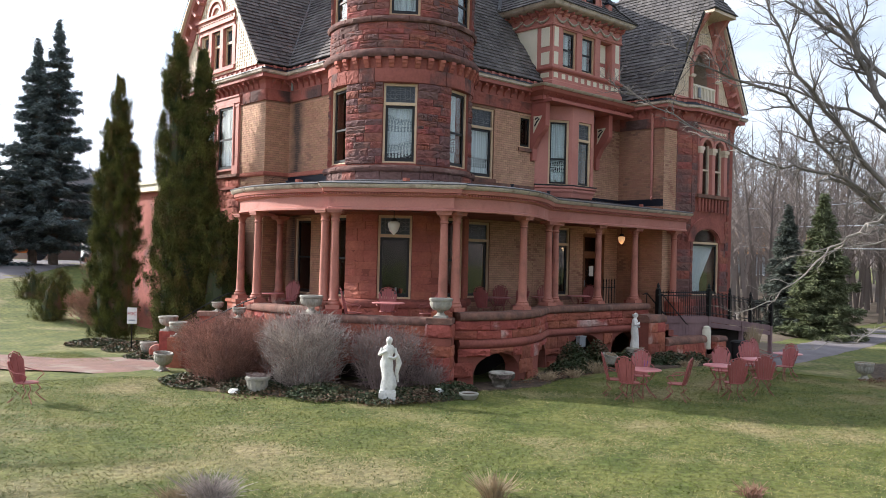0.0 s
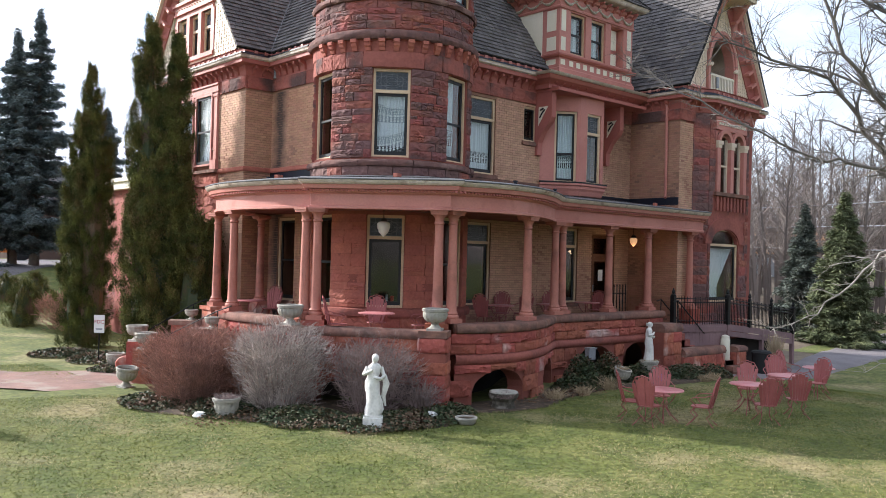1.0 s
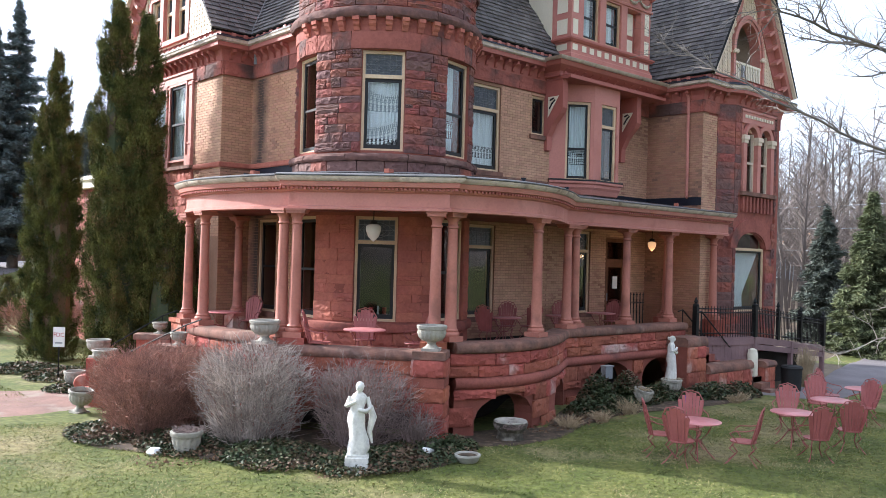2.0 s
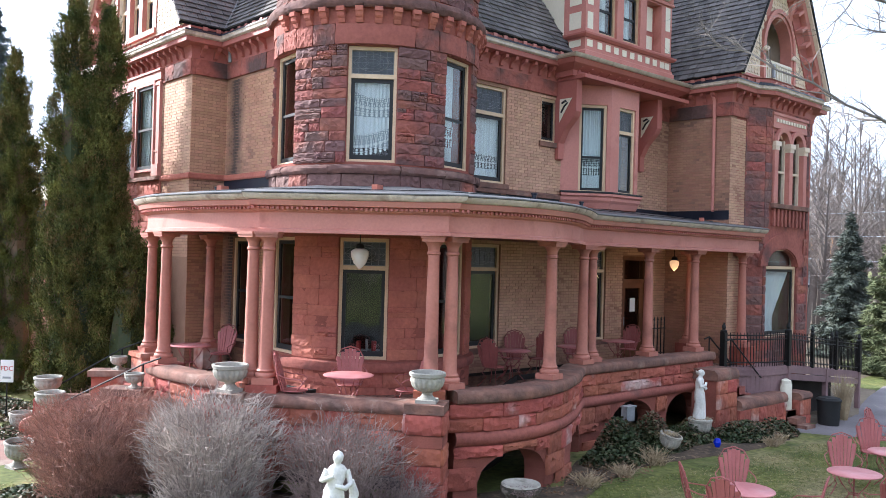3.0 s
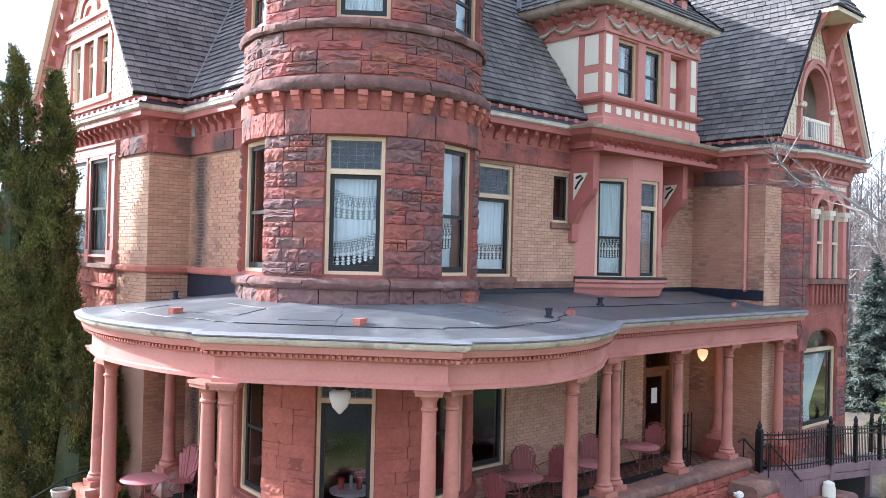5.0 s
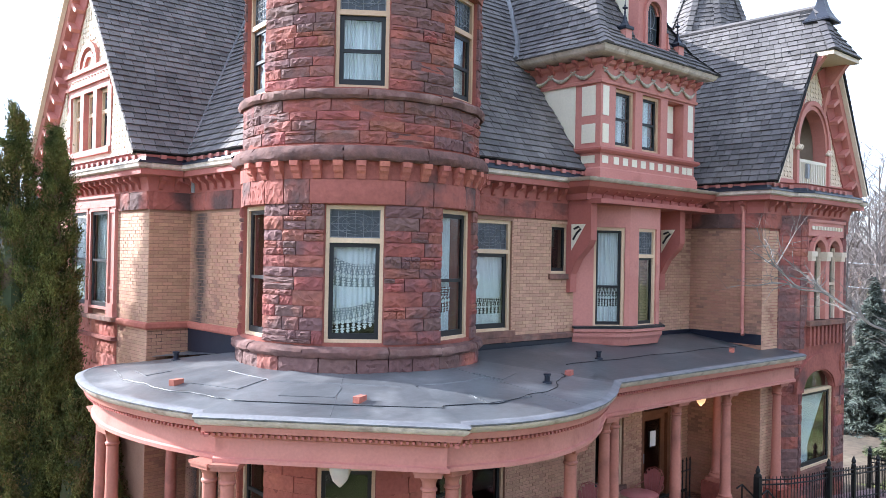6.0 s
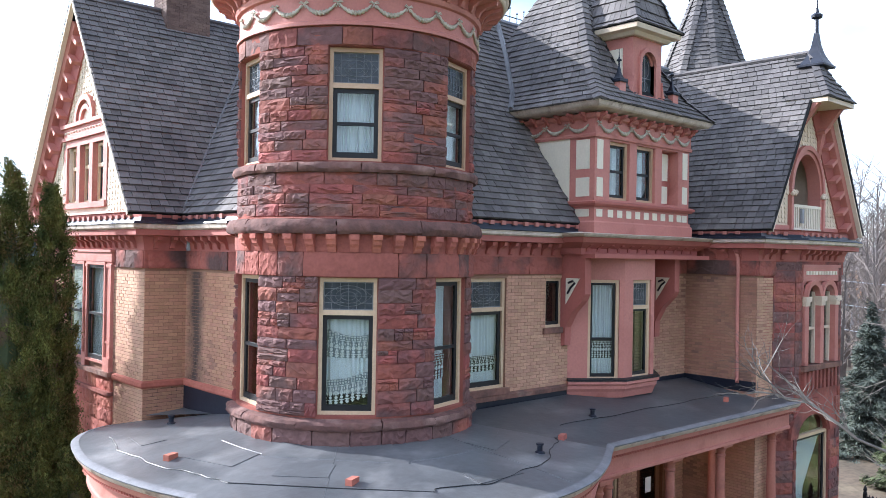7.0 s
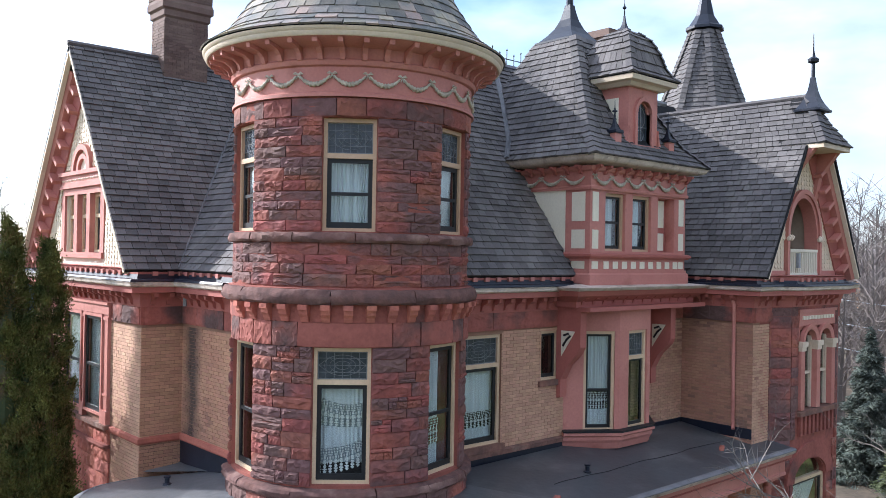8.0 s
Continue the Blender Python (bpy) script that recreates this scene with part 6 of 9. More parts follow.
# ---- ground ----
def ground_z(x, y):
    d = max(0.0, min(1.0, (x - 8.0) / 8.0))
    far = max(0.0, math.hypot(x - 2, y) - 60)
    b = max(0.0, min(1.0, (y - 15.0) / 24.0))
    return 2.5 * b * b * (3 - 2 * b) - 0.32 * d * d * (3 - 2 * d) + 0.03 * math.sin(0.7 * x + 0.4) * math.sin(0.6 * y) + 0.02 * math.sin(1.9 * x + y) + 0.012 * far


def ground_sheet():
    sh = Shape()
    def axis(lo, hi):
        v = list(np.arange(-30, 32, 1.0))
        for s in (1.25,):
            q, step = 32.0, 2.0
            while q < hi:
                v.append(q)
                step *= 1.35
                q += step
            q, step = -31.0, 2.0
            while q > lo:
                v.insert(0, q)
                step *= 1.35
                q -= step
        return v
    xs, ys = axis(-1500, 1500), axis(-1500, 1500)
    sh.v = [(x, y, ground_z(x, y) if math.hypot(x, y) < 400 else ground_z(400, 0)) for y in ys for x in xs]
    n = len(xs)
    sh.f = [(j * n + i, j * n + i + 1, (j + 1) * n + i + 1, (j + 1) * n + i) for j in range(len(ys) - 1) for i in range(n - 1)]
    return sh


tagged(part("ground", ground_sheet(), LAWN, None, smooth=60), "patchy green and straw coloured winter lawn", "lawn", kind="structure")


def ground_patch(name, path_pts, mat, label, category, lift=0.03, kind="structure", bump=0.0):
    """A flat bed, path or drive that follows the ground."""
    edge = []
    for p, q in zip(path_pts, path_pts[1:] + path_pts[:1]):
        k = max(1, int(math.dist(p, q) / 0.9))
        edge += [(p[0] + (q[0] - p[0]) * j / k, p[1] + (q[1] - p[1]) * j / k) for j in range(k)]
    c = np.mean(np.array(edge), axis=0)
    sh = Shape()
    n = 14
    rings = [[(c[0] + (x - c[0]) * (1 - i / n), c[1] + (y - c[1]) * (1 - i / n)) for x, y in edge] for i in range(n)]
    sh.loft([[(x, y, ground_z(x, y) + (0.004 if i == 0 else lift)) for x, y in r] for i, r in enumerate(rings)], True, False)
    k = len(edge)
    sh.add([(c[0], c[1], ground_z(*c) + lift)], [])
    sh.f += [((n - 1) * k + j, (n - 1) * k + (j + 1) % k, n * k) for j in range(k)]
    return tagged(part(name, sh, mat, None, smooth=60), label, category, kind=kind)

# ---- paths and beds ----
ground_patch("path", [(-3.9, 5.9), (-4.8, 3.5), (-7.1, 3.2), (-8.6, 5.3), (-12, 8.0), (-20, 11.5), (-20, 15.0), (-12, 12.2), (-7.8, 9.2), (-6.1, 6.6)], PAVE, "worn red brick garden path", "path")
ground_patch("path", [(12.6, -3.9), (13.4, -5.2), (15.5, -5.6), (19, -5.2), (26, -4.4), (40, -2), (40, 1.0), (26, -1.6), (19, -3.0), (15.0, -4.1)], ASPHALT, "pale paved walk beside the house", "path")
ground_patch("bed", [(-6.3, 0.6), (-6.1, -0.6), (-5.4, -1.7), (-4.7, -3.0), (-3.9, -4.3), (-2.9, -5.35), (-1.6, -5.5), (-0.5, -4.9), (-0.3, -3.6), (-1.5, -2.4), (-2.8, -0.6), (-3.0, 1.4), (-4.6, 1.5)], SOIL, "dark planting bed with leaf litter", "planting bed", 0.05)
ground_patch("bed", [(2.4, -4.4), (3.4, -4.6), (5.2, -4.3), (7.2, -4.7), (9.4, -4.9), (11.4, -4.6), (12.5, -4.0), (11.6, -3.2), (9.0, -2.6), (6.0, -2.6), (4.4, -3.1), (3.2, -3.8)], SOIL, "dark planting bed along the porch", "planting bed", 0.05)
ground_patch("bed", [(-0.35, -4.0), (-0.25, -4.75), (0.7, -5.15), (2.1, -5.1), (3.3, -4.68), (2.4, -4.2), (1.6, -3.7), (0.4, -3.5)], SOIL, "bare brown soil beside the porch arch", "planting bed", 0.04)
ground_patch("bed", [(14.7, -3.2), (15.3, -4.05), (17.6, -3.9), (19.6, -3.15), (24.0, -1.95), (24.0, 1.2), (19.0, 0.8), (17.4, -2.2)], LITTER, "bare brown dirt beside the ramp", "planting bed", 0.035)
ground_patch("bed", [(14.5, -9.2), (12.5, -11.0), (12.0, -14.0), (15, -16), (21, -14), (23, -9), (19, -7.0)], SOIL, "mulched bed at the lawn's edge", "planting bed", 0.04)
ground_patch("driveway", [(-1, 31), (-10, 26), (-30, 26), (-60, 40), (-60, 60), (-20, 50), (-6, 45), (2, 52), (14, 56), (14, 48), (6, 40)], ASPHALT, "pale asphalt driveway", "driveway")

ground_patch("woodland_floor", [(21.5, 5), (24.5, -0.6), (45, 2.5), (90, 4), (120, 40), (80, 75), (45, 60), (23, 30)], LITTER, "brown leaf-littered ground under bare woods", "ground", 0.16)
ground_patch("road", [(-43, 17.7), (-31.2, 5.8), (-9, -14.3), (13.2, -34.4), (33, -52.3), (20.6, -66), (0.8, -48.1), (-21.4, -28), (-43.6, -7.9), (-56, 4.4)], TAR, "dark asphalt street in front of the lawn", "road")

# ---- left steps with cheek walls ----
steps_l = thing("entrance_steps", "red sandstone steps with cheek walls beside the path", "steps")
CHEEK_N, CHEEK_S = ((-2.63, 4.78), (-3.91, 5.63)), ((-3.36, 2.01), (-4.48, 3.6))
mix2 = lambda c, t: (c[0][0] + (c[1][0] - c[0][0]) * t, c[0][1] + (c[1][1] - c[0][1]) * t)
for i in range(7):
    t = 1.15 - 0.2 * i
    part("step", Shape().prism([mix2(CHEEK_N, -0.25), mix2(CHEEK_N, t), mix2(CHEEK_S, t), mix2(CHEEK_S, -0.25)], -0.1, 0.14 + 0.195 * i), STONE_W, steps_l)
for c in (CHEEK_N, CHEEK_S):
    L = math.dist(*c)
    m = face_frame(*c[0], c[1][0] - c[0][0], c[1][1] - c[0][1])
    part("cheek_wall", Shape(m).box(-0.2, L + 0.1, -0.18, 0.18, -0.3, 0.86).box(-0.3, 0.55, -0.2, 0.2, 0.86, 1.41), STONE_LOW, steps_l)
    part("coping", Shape(m).box(0.55, L - 0.25, -0.23, 0.23, 0.86, 0.95), CAP, steps_l)
    part("coping", Shape(m).box(-0.3, 0.62, -0.26, 0.26, 1.41, 1.55), CAP, steps_l)
    part("newel", Shape(m).box(L - 0.24, L + 0.24, -0.24, 0.24, -0.3, 0.9), STONE_LOW, steps_l)
    part("scroll", Shape(m @ pose(L + 0.34, 0, 0.25, 90, 0, 0)).lathe([(0.2, -0.18), (0.22, -0.15), (0.22, 0.15), (0.2, 0.18)], 18), STONE_LOW, steps_l, smooth=40)
    rail = Shape(m).tube([(L + 0.1, -0.3, 1.0), (L - 0.1, -0.3, 1.1), (0.0, -0.3, 2.0), (-0.4, -0.3, 2.15)], 0.02, 6).tube([(L - 0.1, -0.3, 0.2), (L - 0.1, -0.3, 1.1)], 0.018, 6).tube([(0.0, -0.3, 1.2), (0.0, -0.3, 2.0)], 0.018, 6)
    part("handrail", rail, IRON, steps_l, "thin black iron handrail")
part("column_pedestal", Shape().box(-2.45, -1.85, 3.9, 4.5, -0.3, 1.9).box(-2.5, -1.8, 3.85, 4.55, 1.9, 2.0), STONE_LOW, porch, "red sandstone column pedestal")
part("column_pedestal", Shape().box(-2.95, -2.38, 1.95, 2.53, -0.3, 1.9).box(-3.0, -2.33, 1.9, 2.58, 1.9, 2.0), STONE_LOW, porch, "red sandstone column pedestal")
part("column_pedestal", Shape().box(11.92, 12.38, -1.28, -0.72, 1.5, 2.0), STONE_LOW, porch)
part("column_pedestal", Shape().box(12.6, 13.2, -2.6, -2.1, -0.3, 2.0), STONE_LOW, porch, "red sandstone column pedestal")
part("column_pedestal", Shape().box(-0.85, -0.35, 4.15, 4.65, 1.5, 2.0), STONE_LOW, porch)
for x, y, rz in ((-2.43, -1.0, 10), (-2.29, -1.3, 45), (-0.17, -3.42, 45)):
    part("column_pedestal", Shape(pose(x, y, 0, 0, 0, rz)).box(-0.28, 0.28, -0.28, 0.28, 1.2, 2.0), STONE_LOW, porch)


# ---- urns ----
def make_urn():
    u = thing("urn", "weathered grey cast stone urn on a pier", "urn", "porch urns")
    part("bowl", Shape().lathe([(0.13, 0.2), (0.2, 0.22), (0.29, 0.32), (0.325, 0.43), (0.33, 0.47), (0.36, 0.48), (0.37, 0.54), (0.34, 0.56), (0.31, 0.55), (0.27, 0.4), (0.001, 0.36)], 24), URN, u, smooth=40)
    part("foot", Shape().box(-0.21, 0.21, -0.21, 0.21, 0.0, 0.06).lathe([(0.19, 0.06), (0.14, 0.1), (0.1, 0.15), (0.12, 0.2), (0.16, 0.22)], 20), URN, u, smooth=40)
    n_ = 72
    lob = lambda r, z, d: [(r * (1 + d * abs(math.sin(9 * 2 * math.pi * j / n_))) * math.cos(2 * math.pi * j / n_), r * (1 + d * abs(math.sin(9 * 2 * math.pi * j / n_))) * math.sin(2 * math.pi * j / n_), z) for j in range(n_)]
    part("gadroon", Shape().loft([lob(r, z, d) for r, z, d in ((0.15, 0.205, 0.05), (0.215, 0.225, 0.10), (0.285, 0.30, 0.10), (0.322, 0.40, 0.08), (0.326, 0.455, 0.03))]), URN, u, smooth=60)
    part("soil", Shape().lathe([(0.29, 0.47), (0.001, 0.49)], 16), SOIL, u)
    return u


urn0 = make_urn()
urn0.matrix_basis = pose(-0.62, -3.86, 1.875, 0, 0, -50)
urn0.scale = (0.86, 0.86, 0.94)
for x, y, z, s in ((-2.88, -1.1, 1.875, 0.88), (-3.91, 5.63, 0.9, 0.86), (-4.48, 3.6, 0.9, 0.82), (-2.63, 4.78, 1.55, 0.55), (-3.36, 2.01, 1.55, 0.55)):
    ob = copy_thing(urn0, pose(x, y, z, 0, 0, 20))
    ob.scale = (s, s, s)


def garden_pot(x, y, s, label, tilt=0, plant=True):
    ob = copy_thing(urn0, pose(x, y, ground_z(x, y) - 0.01, tilt, 0, 15))
    ob.name = "planter"
    ob.scale = (s * 0.95, s * 0.95, s * 1.2)
    tagged(ob, label, "planter", "garden planters")
    if plant:
        sh = Shape()
        r = random.Random(int(x * 100))
        for _ in range(110):
            a, q = r.uniform(0, 6.28), r.uniform(0.02, 0.27) * s
            b = Vector((x + q * math.cos(a), y + q * math.sin(a), ground_z(x, y) + 0.58 * s))
            d = Vector((math.cos(a) * r.uniform(0, 0.25), math.sin(a) * r.uniform(0, 0.25), r.uniform(0.02, 0.16)))
            sh.tube([b, b + d * 0.6, b + d + Vector((0, 0, -0.06))], [0.006, 0.005, 0.002], 3)
        tagged(part("dried_plant", sh, DRY, None), "dried straw coloured plant remains in a planter", "dried plant", "planter plants")


garden_pot(-4.3, 6.2, 0.8, "small grey cast stone planter beside the steps", plant=False)
garden_pot(-5.2, 3.1, 0.82, "small grey cast stone planter leaning beside the steps", tilt=7, plant=False)
low_bowl = thing("planter", "low grey bowl planter with brown stems", "planter", "garden planters", at=(-1.05, -5.45, ground_z(-1.05, -5.45)))
part("bowl", Shape().lathe([(0.15, -0.01), (0.2, 0.03), (0.23, 0.1), (0.25, 0.13), (0.245, 0.16), (0.21, 0.16), (0.18, 0.11), (0.001, 0.1)], 22), URN, low_bowl, smooth=40)
part("soil", Shape().lathe([(0.2, 0.13), (0.001, 0.14)], 14), SOIL, low_bowl)
garden_pot(6.5, -4.0, 0.75, "tilted grey stone basin in the bed", tilt=14)
garden_pot(8.62, -3.58, 0.85, "grey stone urn under the small statue")
garden_pot(14.1, -9.0, 0.9, "low round stone planter at the lawn's edge")
garden_pot(3.0, 20.0, 1.3, "pale grey stone urn among hedge bushes", plant=False)


def dry_tangle(x, y, z, r, n, seed, mat, label):
    q = random.Random(seed)
    sh = Shape()
    for _ in range(n):
        a, e = q.uniform(0, 6.283), r * q.random() ** 0.5
        b = Vector((x + e * math.cos(a), y + e * math.sin(a), z))
        d = Vector((q.uniform(-0.16, 0.16), q.uniform(-0.16, 0.16), q.uniform(0.03, 0.18)))
        sh.tube([b, b + d * 0.6, b + d + Vector((0, 0, -0.05))], [0.006, 0.005, 0.002], 3)
    tagged(part("dried_plant", sh, mat, None), label, "dried plant", "planter plants")


# squat fluted tub at the bed's edge
tub = thing("planter", "squat fluted grey stone tub with a dried plant", "planter", "garden planters", at=(-4.95, -1.95, ground_z(-4.95, -1.95)))
tub.scale = (0.78, 0.78, 0.95)
flute = lambda r, z, d: [(r * (1 + d * math.cos(14 * 2 * math.pi * j / 84)) * math.cos(2 * math.pi * j / 84), r * (1 + d * math.cos(14 * 2 * math.pi * j / 84)) * math.sin(2 * math.pi * j / 84), z) for j in range(84)]
part("bowl", Shape().loft([flute(r, z, d) for r, z, d in ((0.25, 0.0, 0.0), (0.27, 0.05, 0.02), (0.32, 0.2, 0.035), (0.335, 0.3, 0.025), (0.34, 0.335, 0.0))]), URN, tub, smooth=50)
part("rim", Shape().lathe([(0.3, 0.33), (0.37, 0.335), (0.39, 0.37), (0.385, 0.42), (0.36, 0.44), (0.32, 0.43), (0.3, 0.36)], 32), URN, tub, smooth=40)
part("soil", Shape().lathe([(0.31, 0.38), (0.001, 0.4)], 16), SOIL, tub)
dry_tangle(-4.95, -1.95, 0.4, 0.26, 240, 5, TWIG_B, "grey-brown dried plant in the stone tub")
MOSSY = pm("mossy_dark_stone", (0.13, 0.115, 0.09), (0.065, 0.058, 0.046), 0.95, 6.0, 0.6, 30, c3=(0.36, 0.33, 0.28), s3=4.0, p3=0.6)
# broad stone basin with dark rooty sides
basin = thing("bird_bath", "broad low stone basin with dark mossy sides", "bird bath", at=(0.95, -4.65, ground_z(0.95, -4.65)))
knob = lambda r, z, d: [(r * (1 + d * math.sin(7 * t + 9 * z) * math.sin(3 * t + 1)) * math.cos(t), r * (1 + d * math.sin(7 * t + 9 * z) * math.sin(3 * t + 1)) * math.sin(t), z) for t in np.linspace(0, 2 * math.pi, 61)[:-1]]
part("stem", Shape().loft([knob(r, z, d) for r, z, d in ((0.36, -0.03, 0.12), (0.29, 0.04, 0.12), (0.26, 0.14, 0.1), (0.28, 0.22, 0.07))]), MOSSY, basin, smooth=40)
part("bowl", Shape().loft([knob(r, z, d) for r, z, d in ((0.26, 0.2, 0.05), (0.33, 0.26, 0.05), (0.36, 0.34, 0.03), (0.355, 0.4, 0.0), (0.33, 0.42, 0.0), (0.29, 0.39, 0.0), (0.1, 0.37, 0.0))]), MOSSY, basin, smooth=40)
part("rim", Shape().lathe([(0.345, 0.395), (0.355, 0.41), (0.34, 0.432), (0.3, 0.428), (0.27, 0.405), (0.001, 0.4)], 30), URN, basin, "pale worn top of the basin", 40)
dry_tangle(0.78, -4.88, 0.3, 0.2, 160, 8, TWIG_B, "brown roots and stems over the stone basin")


# ---- statues: one plain mesh each ----
def statue(x, y, z, h, rz, label, plinth=0.3):
    sh = Shape(pose(x, y, z, 0, 0, rz))
    if plinth:
        sh.box(-0.2, 0.2, -0.2, 0.2, 0, plinth * 0.85).box(-0.17, 0.17, -0.17, 0.17, plinth * 0.85, plinth)
    k = h - plinth
    prof = [(0.0, 0.17, 0.15, 0, 0), (0.08, 0.19, 0.16, 0.02, 0), (0.2, 0.165, 0.14, 0.02, -0.01), (0.34, 0.135, 0.125, -0.01, -0.02), (0.46, 0.15, 0.125, -0.03, 0), (0.54, 0.145, 0.115, -0.03, 0.0), (0.62, 0.115, 0.095, -0.02, 0.01), (0.70, 0.135, 0.10, 0.0, 0.01), (0.78, 0.145, 0.10, 0.01, 0.0), (0.825, 0.10, 0.075, 0.01, 0.0), (0.85, 0.05, 0.05, 0.01, -0.01), (0.87, 0.052, 0.055, 0.015, -0.02), (0.90, 0.07, 0.078, 0.02, -0.03), (0.945, 0.076, 0.085, 0.02, -0.03), (0.98, 0.055, 0.06, 0.02, -0.02), (1.0, 0.01, 0.012, 0.02, -0.02)]
    n, rings = 20, []
    for t, rx, ry, ox, oy in prof:
        fold = 0.10 if t < 0.56 else 0.02
        rings.append([(ox + rx * math.cos(a) * (1 + fold * math.sin(5 * a + 7 * t)), oy + ry * math.sin(a) * (1 + fold * math.cos(6 * a - 5 * t)), plinth + t * k) for a in (2 * math.pi * j / n for j in range(n))])
    sh.loft(rings)
    s = k / 1.25
    sh.tube([(0.14 * s, 0, plinth + 0.78 * k), (0.21 * s, -0.03, plinth + 0.64 * k), (0.14 * s, -0.13 * s, plinth + 0.60 * k), (0.0, -0.16 * s, plinth + 0.63 * k)], [0.05, 0.045, 0.04, 0.03], 8)
    sh.tube([(-0.13 * s, 0, plinth + 0.78 * k), (-0.2 * s, -0.02, plinth + 0.66 * k), (-0.13 * s, -0.14 * s, plinth + 0.70 * k), (-0.03, -0.15 * s, plinth + 0.74 * k)], [0.05, 0.045, 0.04, 0.03], 8)
    sh.tube([(0.2 * s, 0.02, plinth + 0.66 * k), (0.26 * s, 0.03, plinth + 0.5 * k), (0.2 * s, 0.05, plinth + 0.3 * k), (0.25 * s, 0.04, plinth + 0.14 * k)], [0.05, 0.07, 0.05, 0.02], 7)
    sh.tube([(0.02, 0.05, plinth + 0.95 * k), (0.02, 0.08, plinth + 0.90 * k)], [0.06, 0.03], 8)
    tagged(part("statue", sh, MARBLE, None, smooth=70), label, "statue", "garden statues")


statue(-3.15, -4.85, 0.02, 1.56, -40, "white draped figure statue on a square plinth")
statue(8.7, -3.5, 0.45, 1.3, 30, "white draped figure statue on a stone urn", 0.06)


# ---- fan-back chairs and bistro tables ----
def make_chair():
    c = thing("garden_chair", "rose painted metal fan-back garden chair on the lawn", "chair", "lawn chairs")
    part("seat", Shape().lathe([(0.23, 0.42), (0.245, 0.43), (0.24, 0.445), (0.1, 0.435), (0.001, 0.432)], 20), CHAIRM, c, smooth=40)
    for i in range(7):
        t = (i - 3) / 3
        b, top = Vector((t * 0.15, 0.20 - 0.03 * abs(t), 0.44)), Vector((t * 0.225, 0.36 - 0.05 * abs(t), 1.08 - 0.16 * t * t))
        u = Vector((1, 0.12 * -t, 0)).normalized()
        w = Vector((0, 0.012, 0))
        sh = Shape().loft([[b - u * 0.022 - w, b + u * 0.022 - w, b + u * 0.022 + w, b - u * 0.022 + w], [top - u * 0.036 - w, top + u * 0.036 - w, top + u * 0.036 + w, top - u * 0.036 + w]])
        part("slat", sh, CHAIRM, c)
    pts = [(-0.16, 0.2, 0.43), (-0.225, 0.27, 0.68), (-0.26, 0.31, 0.9), (-0.17, 0.35, 1.06), (0.0, 0.37, 1.115), (0.17, 0.35, 1.06), (0.26, 0.31, 0.9), (0.225, 0.27, 0.68), (0.16, 0.2, 0.43)]
    part("back_frame", Shape().tube([(x, y, z) for x, y, z in pts], 0.013, 6), CHAIRM, c, smooth=60)
    for k in (-1, 1):
        part("arm", Shape().tube([(k * 0.24, 0.29, 0.74), (k * 0.33, 0.1, 0.68), (k * 0.33, -0.12, 0.66), (k * 0.30, -0.2, 0.6), (k * 0.27, -0.14, 0.54), (k * 0.24, -0.08, 0.46)], 0.011, 6), CHAIRM, c, smooth=60)
        part("leg", Shape().tube([(k * 0.12, -0.14, 0.43), (k * 0.17, -0.22, 0.3), (k * 0.12, -0.12, 0.2), (k * 0.2, -0.24, 0.06), (k * 0.25, -0.3, 0.0)], 0.012, 6), CHAIRM, c, smooth=60)
        part("leg", Shape().tube([(k * 0.12, 0.14, 0.43), (k * 0.17, 0.22, 0.3), (k * 0.12, 0.12, 0.2), (k * 0.2, 0.24, 0.06), (k * 0.25, 0.3, 0.0)], 0.012, 6), CHAIRM, c, smooth=60)
    return c


def make_table():
    t = thing("bistro_table", "round rose painted metal bistro table", "table", "bistro tables")
    part("tabletop", Shape().lathe([(0.42, 0.70), (0.45, 0.705), (0.455, 0.72), (0.44, 0.73), (0.001, 0.73)], 32), TABLEM, t, smooth=40)
    for k in range(4):
        a = math.pi / 2 * k + 0.6
        ca, sa_ = math.cos(a), math.sin(a)
        part("leg", Shape().tube([(0.3 * ca, 0.3 * sa_, 0.7), (0.2 * ca, 0.2 * sa_, 0.5), (0.07 * ca, 0.07 * sa_, 0.34), (0.2 * ca, 0.2 * sa_, 0.14), (0.34 * ca, 0.34 * sa_, 0.0)], 0.012, 6), CHAIRM, t, smooth=60)
    part("ring", Shape().tube([(0.09 * math.cos(a), 0.09 * math.sin(a), 0.34) for a in np.linspace(0, 6.283, 17)], 0.01, 5), CHAIRM, t, smooth=60)
    return t


chair0, table0 = make_chair(), make_table()
TAB_L = [(2.8, -7.9), (5.55, -8.5), (7.9, -8.3), (10.9, -7.85)]
table0.matrix_basis = pose(*TAB_L[0], ground_z(*TAB_L[0]))
for x, y in TAB_L[1:]:
    copy_thing(table0, pose(x, y, ground_z(x, y), 0, 0, 30 * x))


def seat_at(x, y, tx, ty, z=None, first=False):
    """A chair at x, y that faces tx, ty."""
    rz = math.degrees(math.atan2(ty - y, tx - x)) + 90
    m = pose(x, y, ground_z(x, y) if z is None else z, 0, 0, rz)
    if first:
        chair0.matrix_basis = m
        return chair0
    return copy_thing(chair0, m)


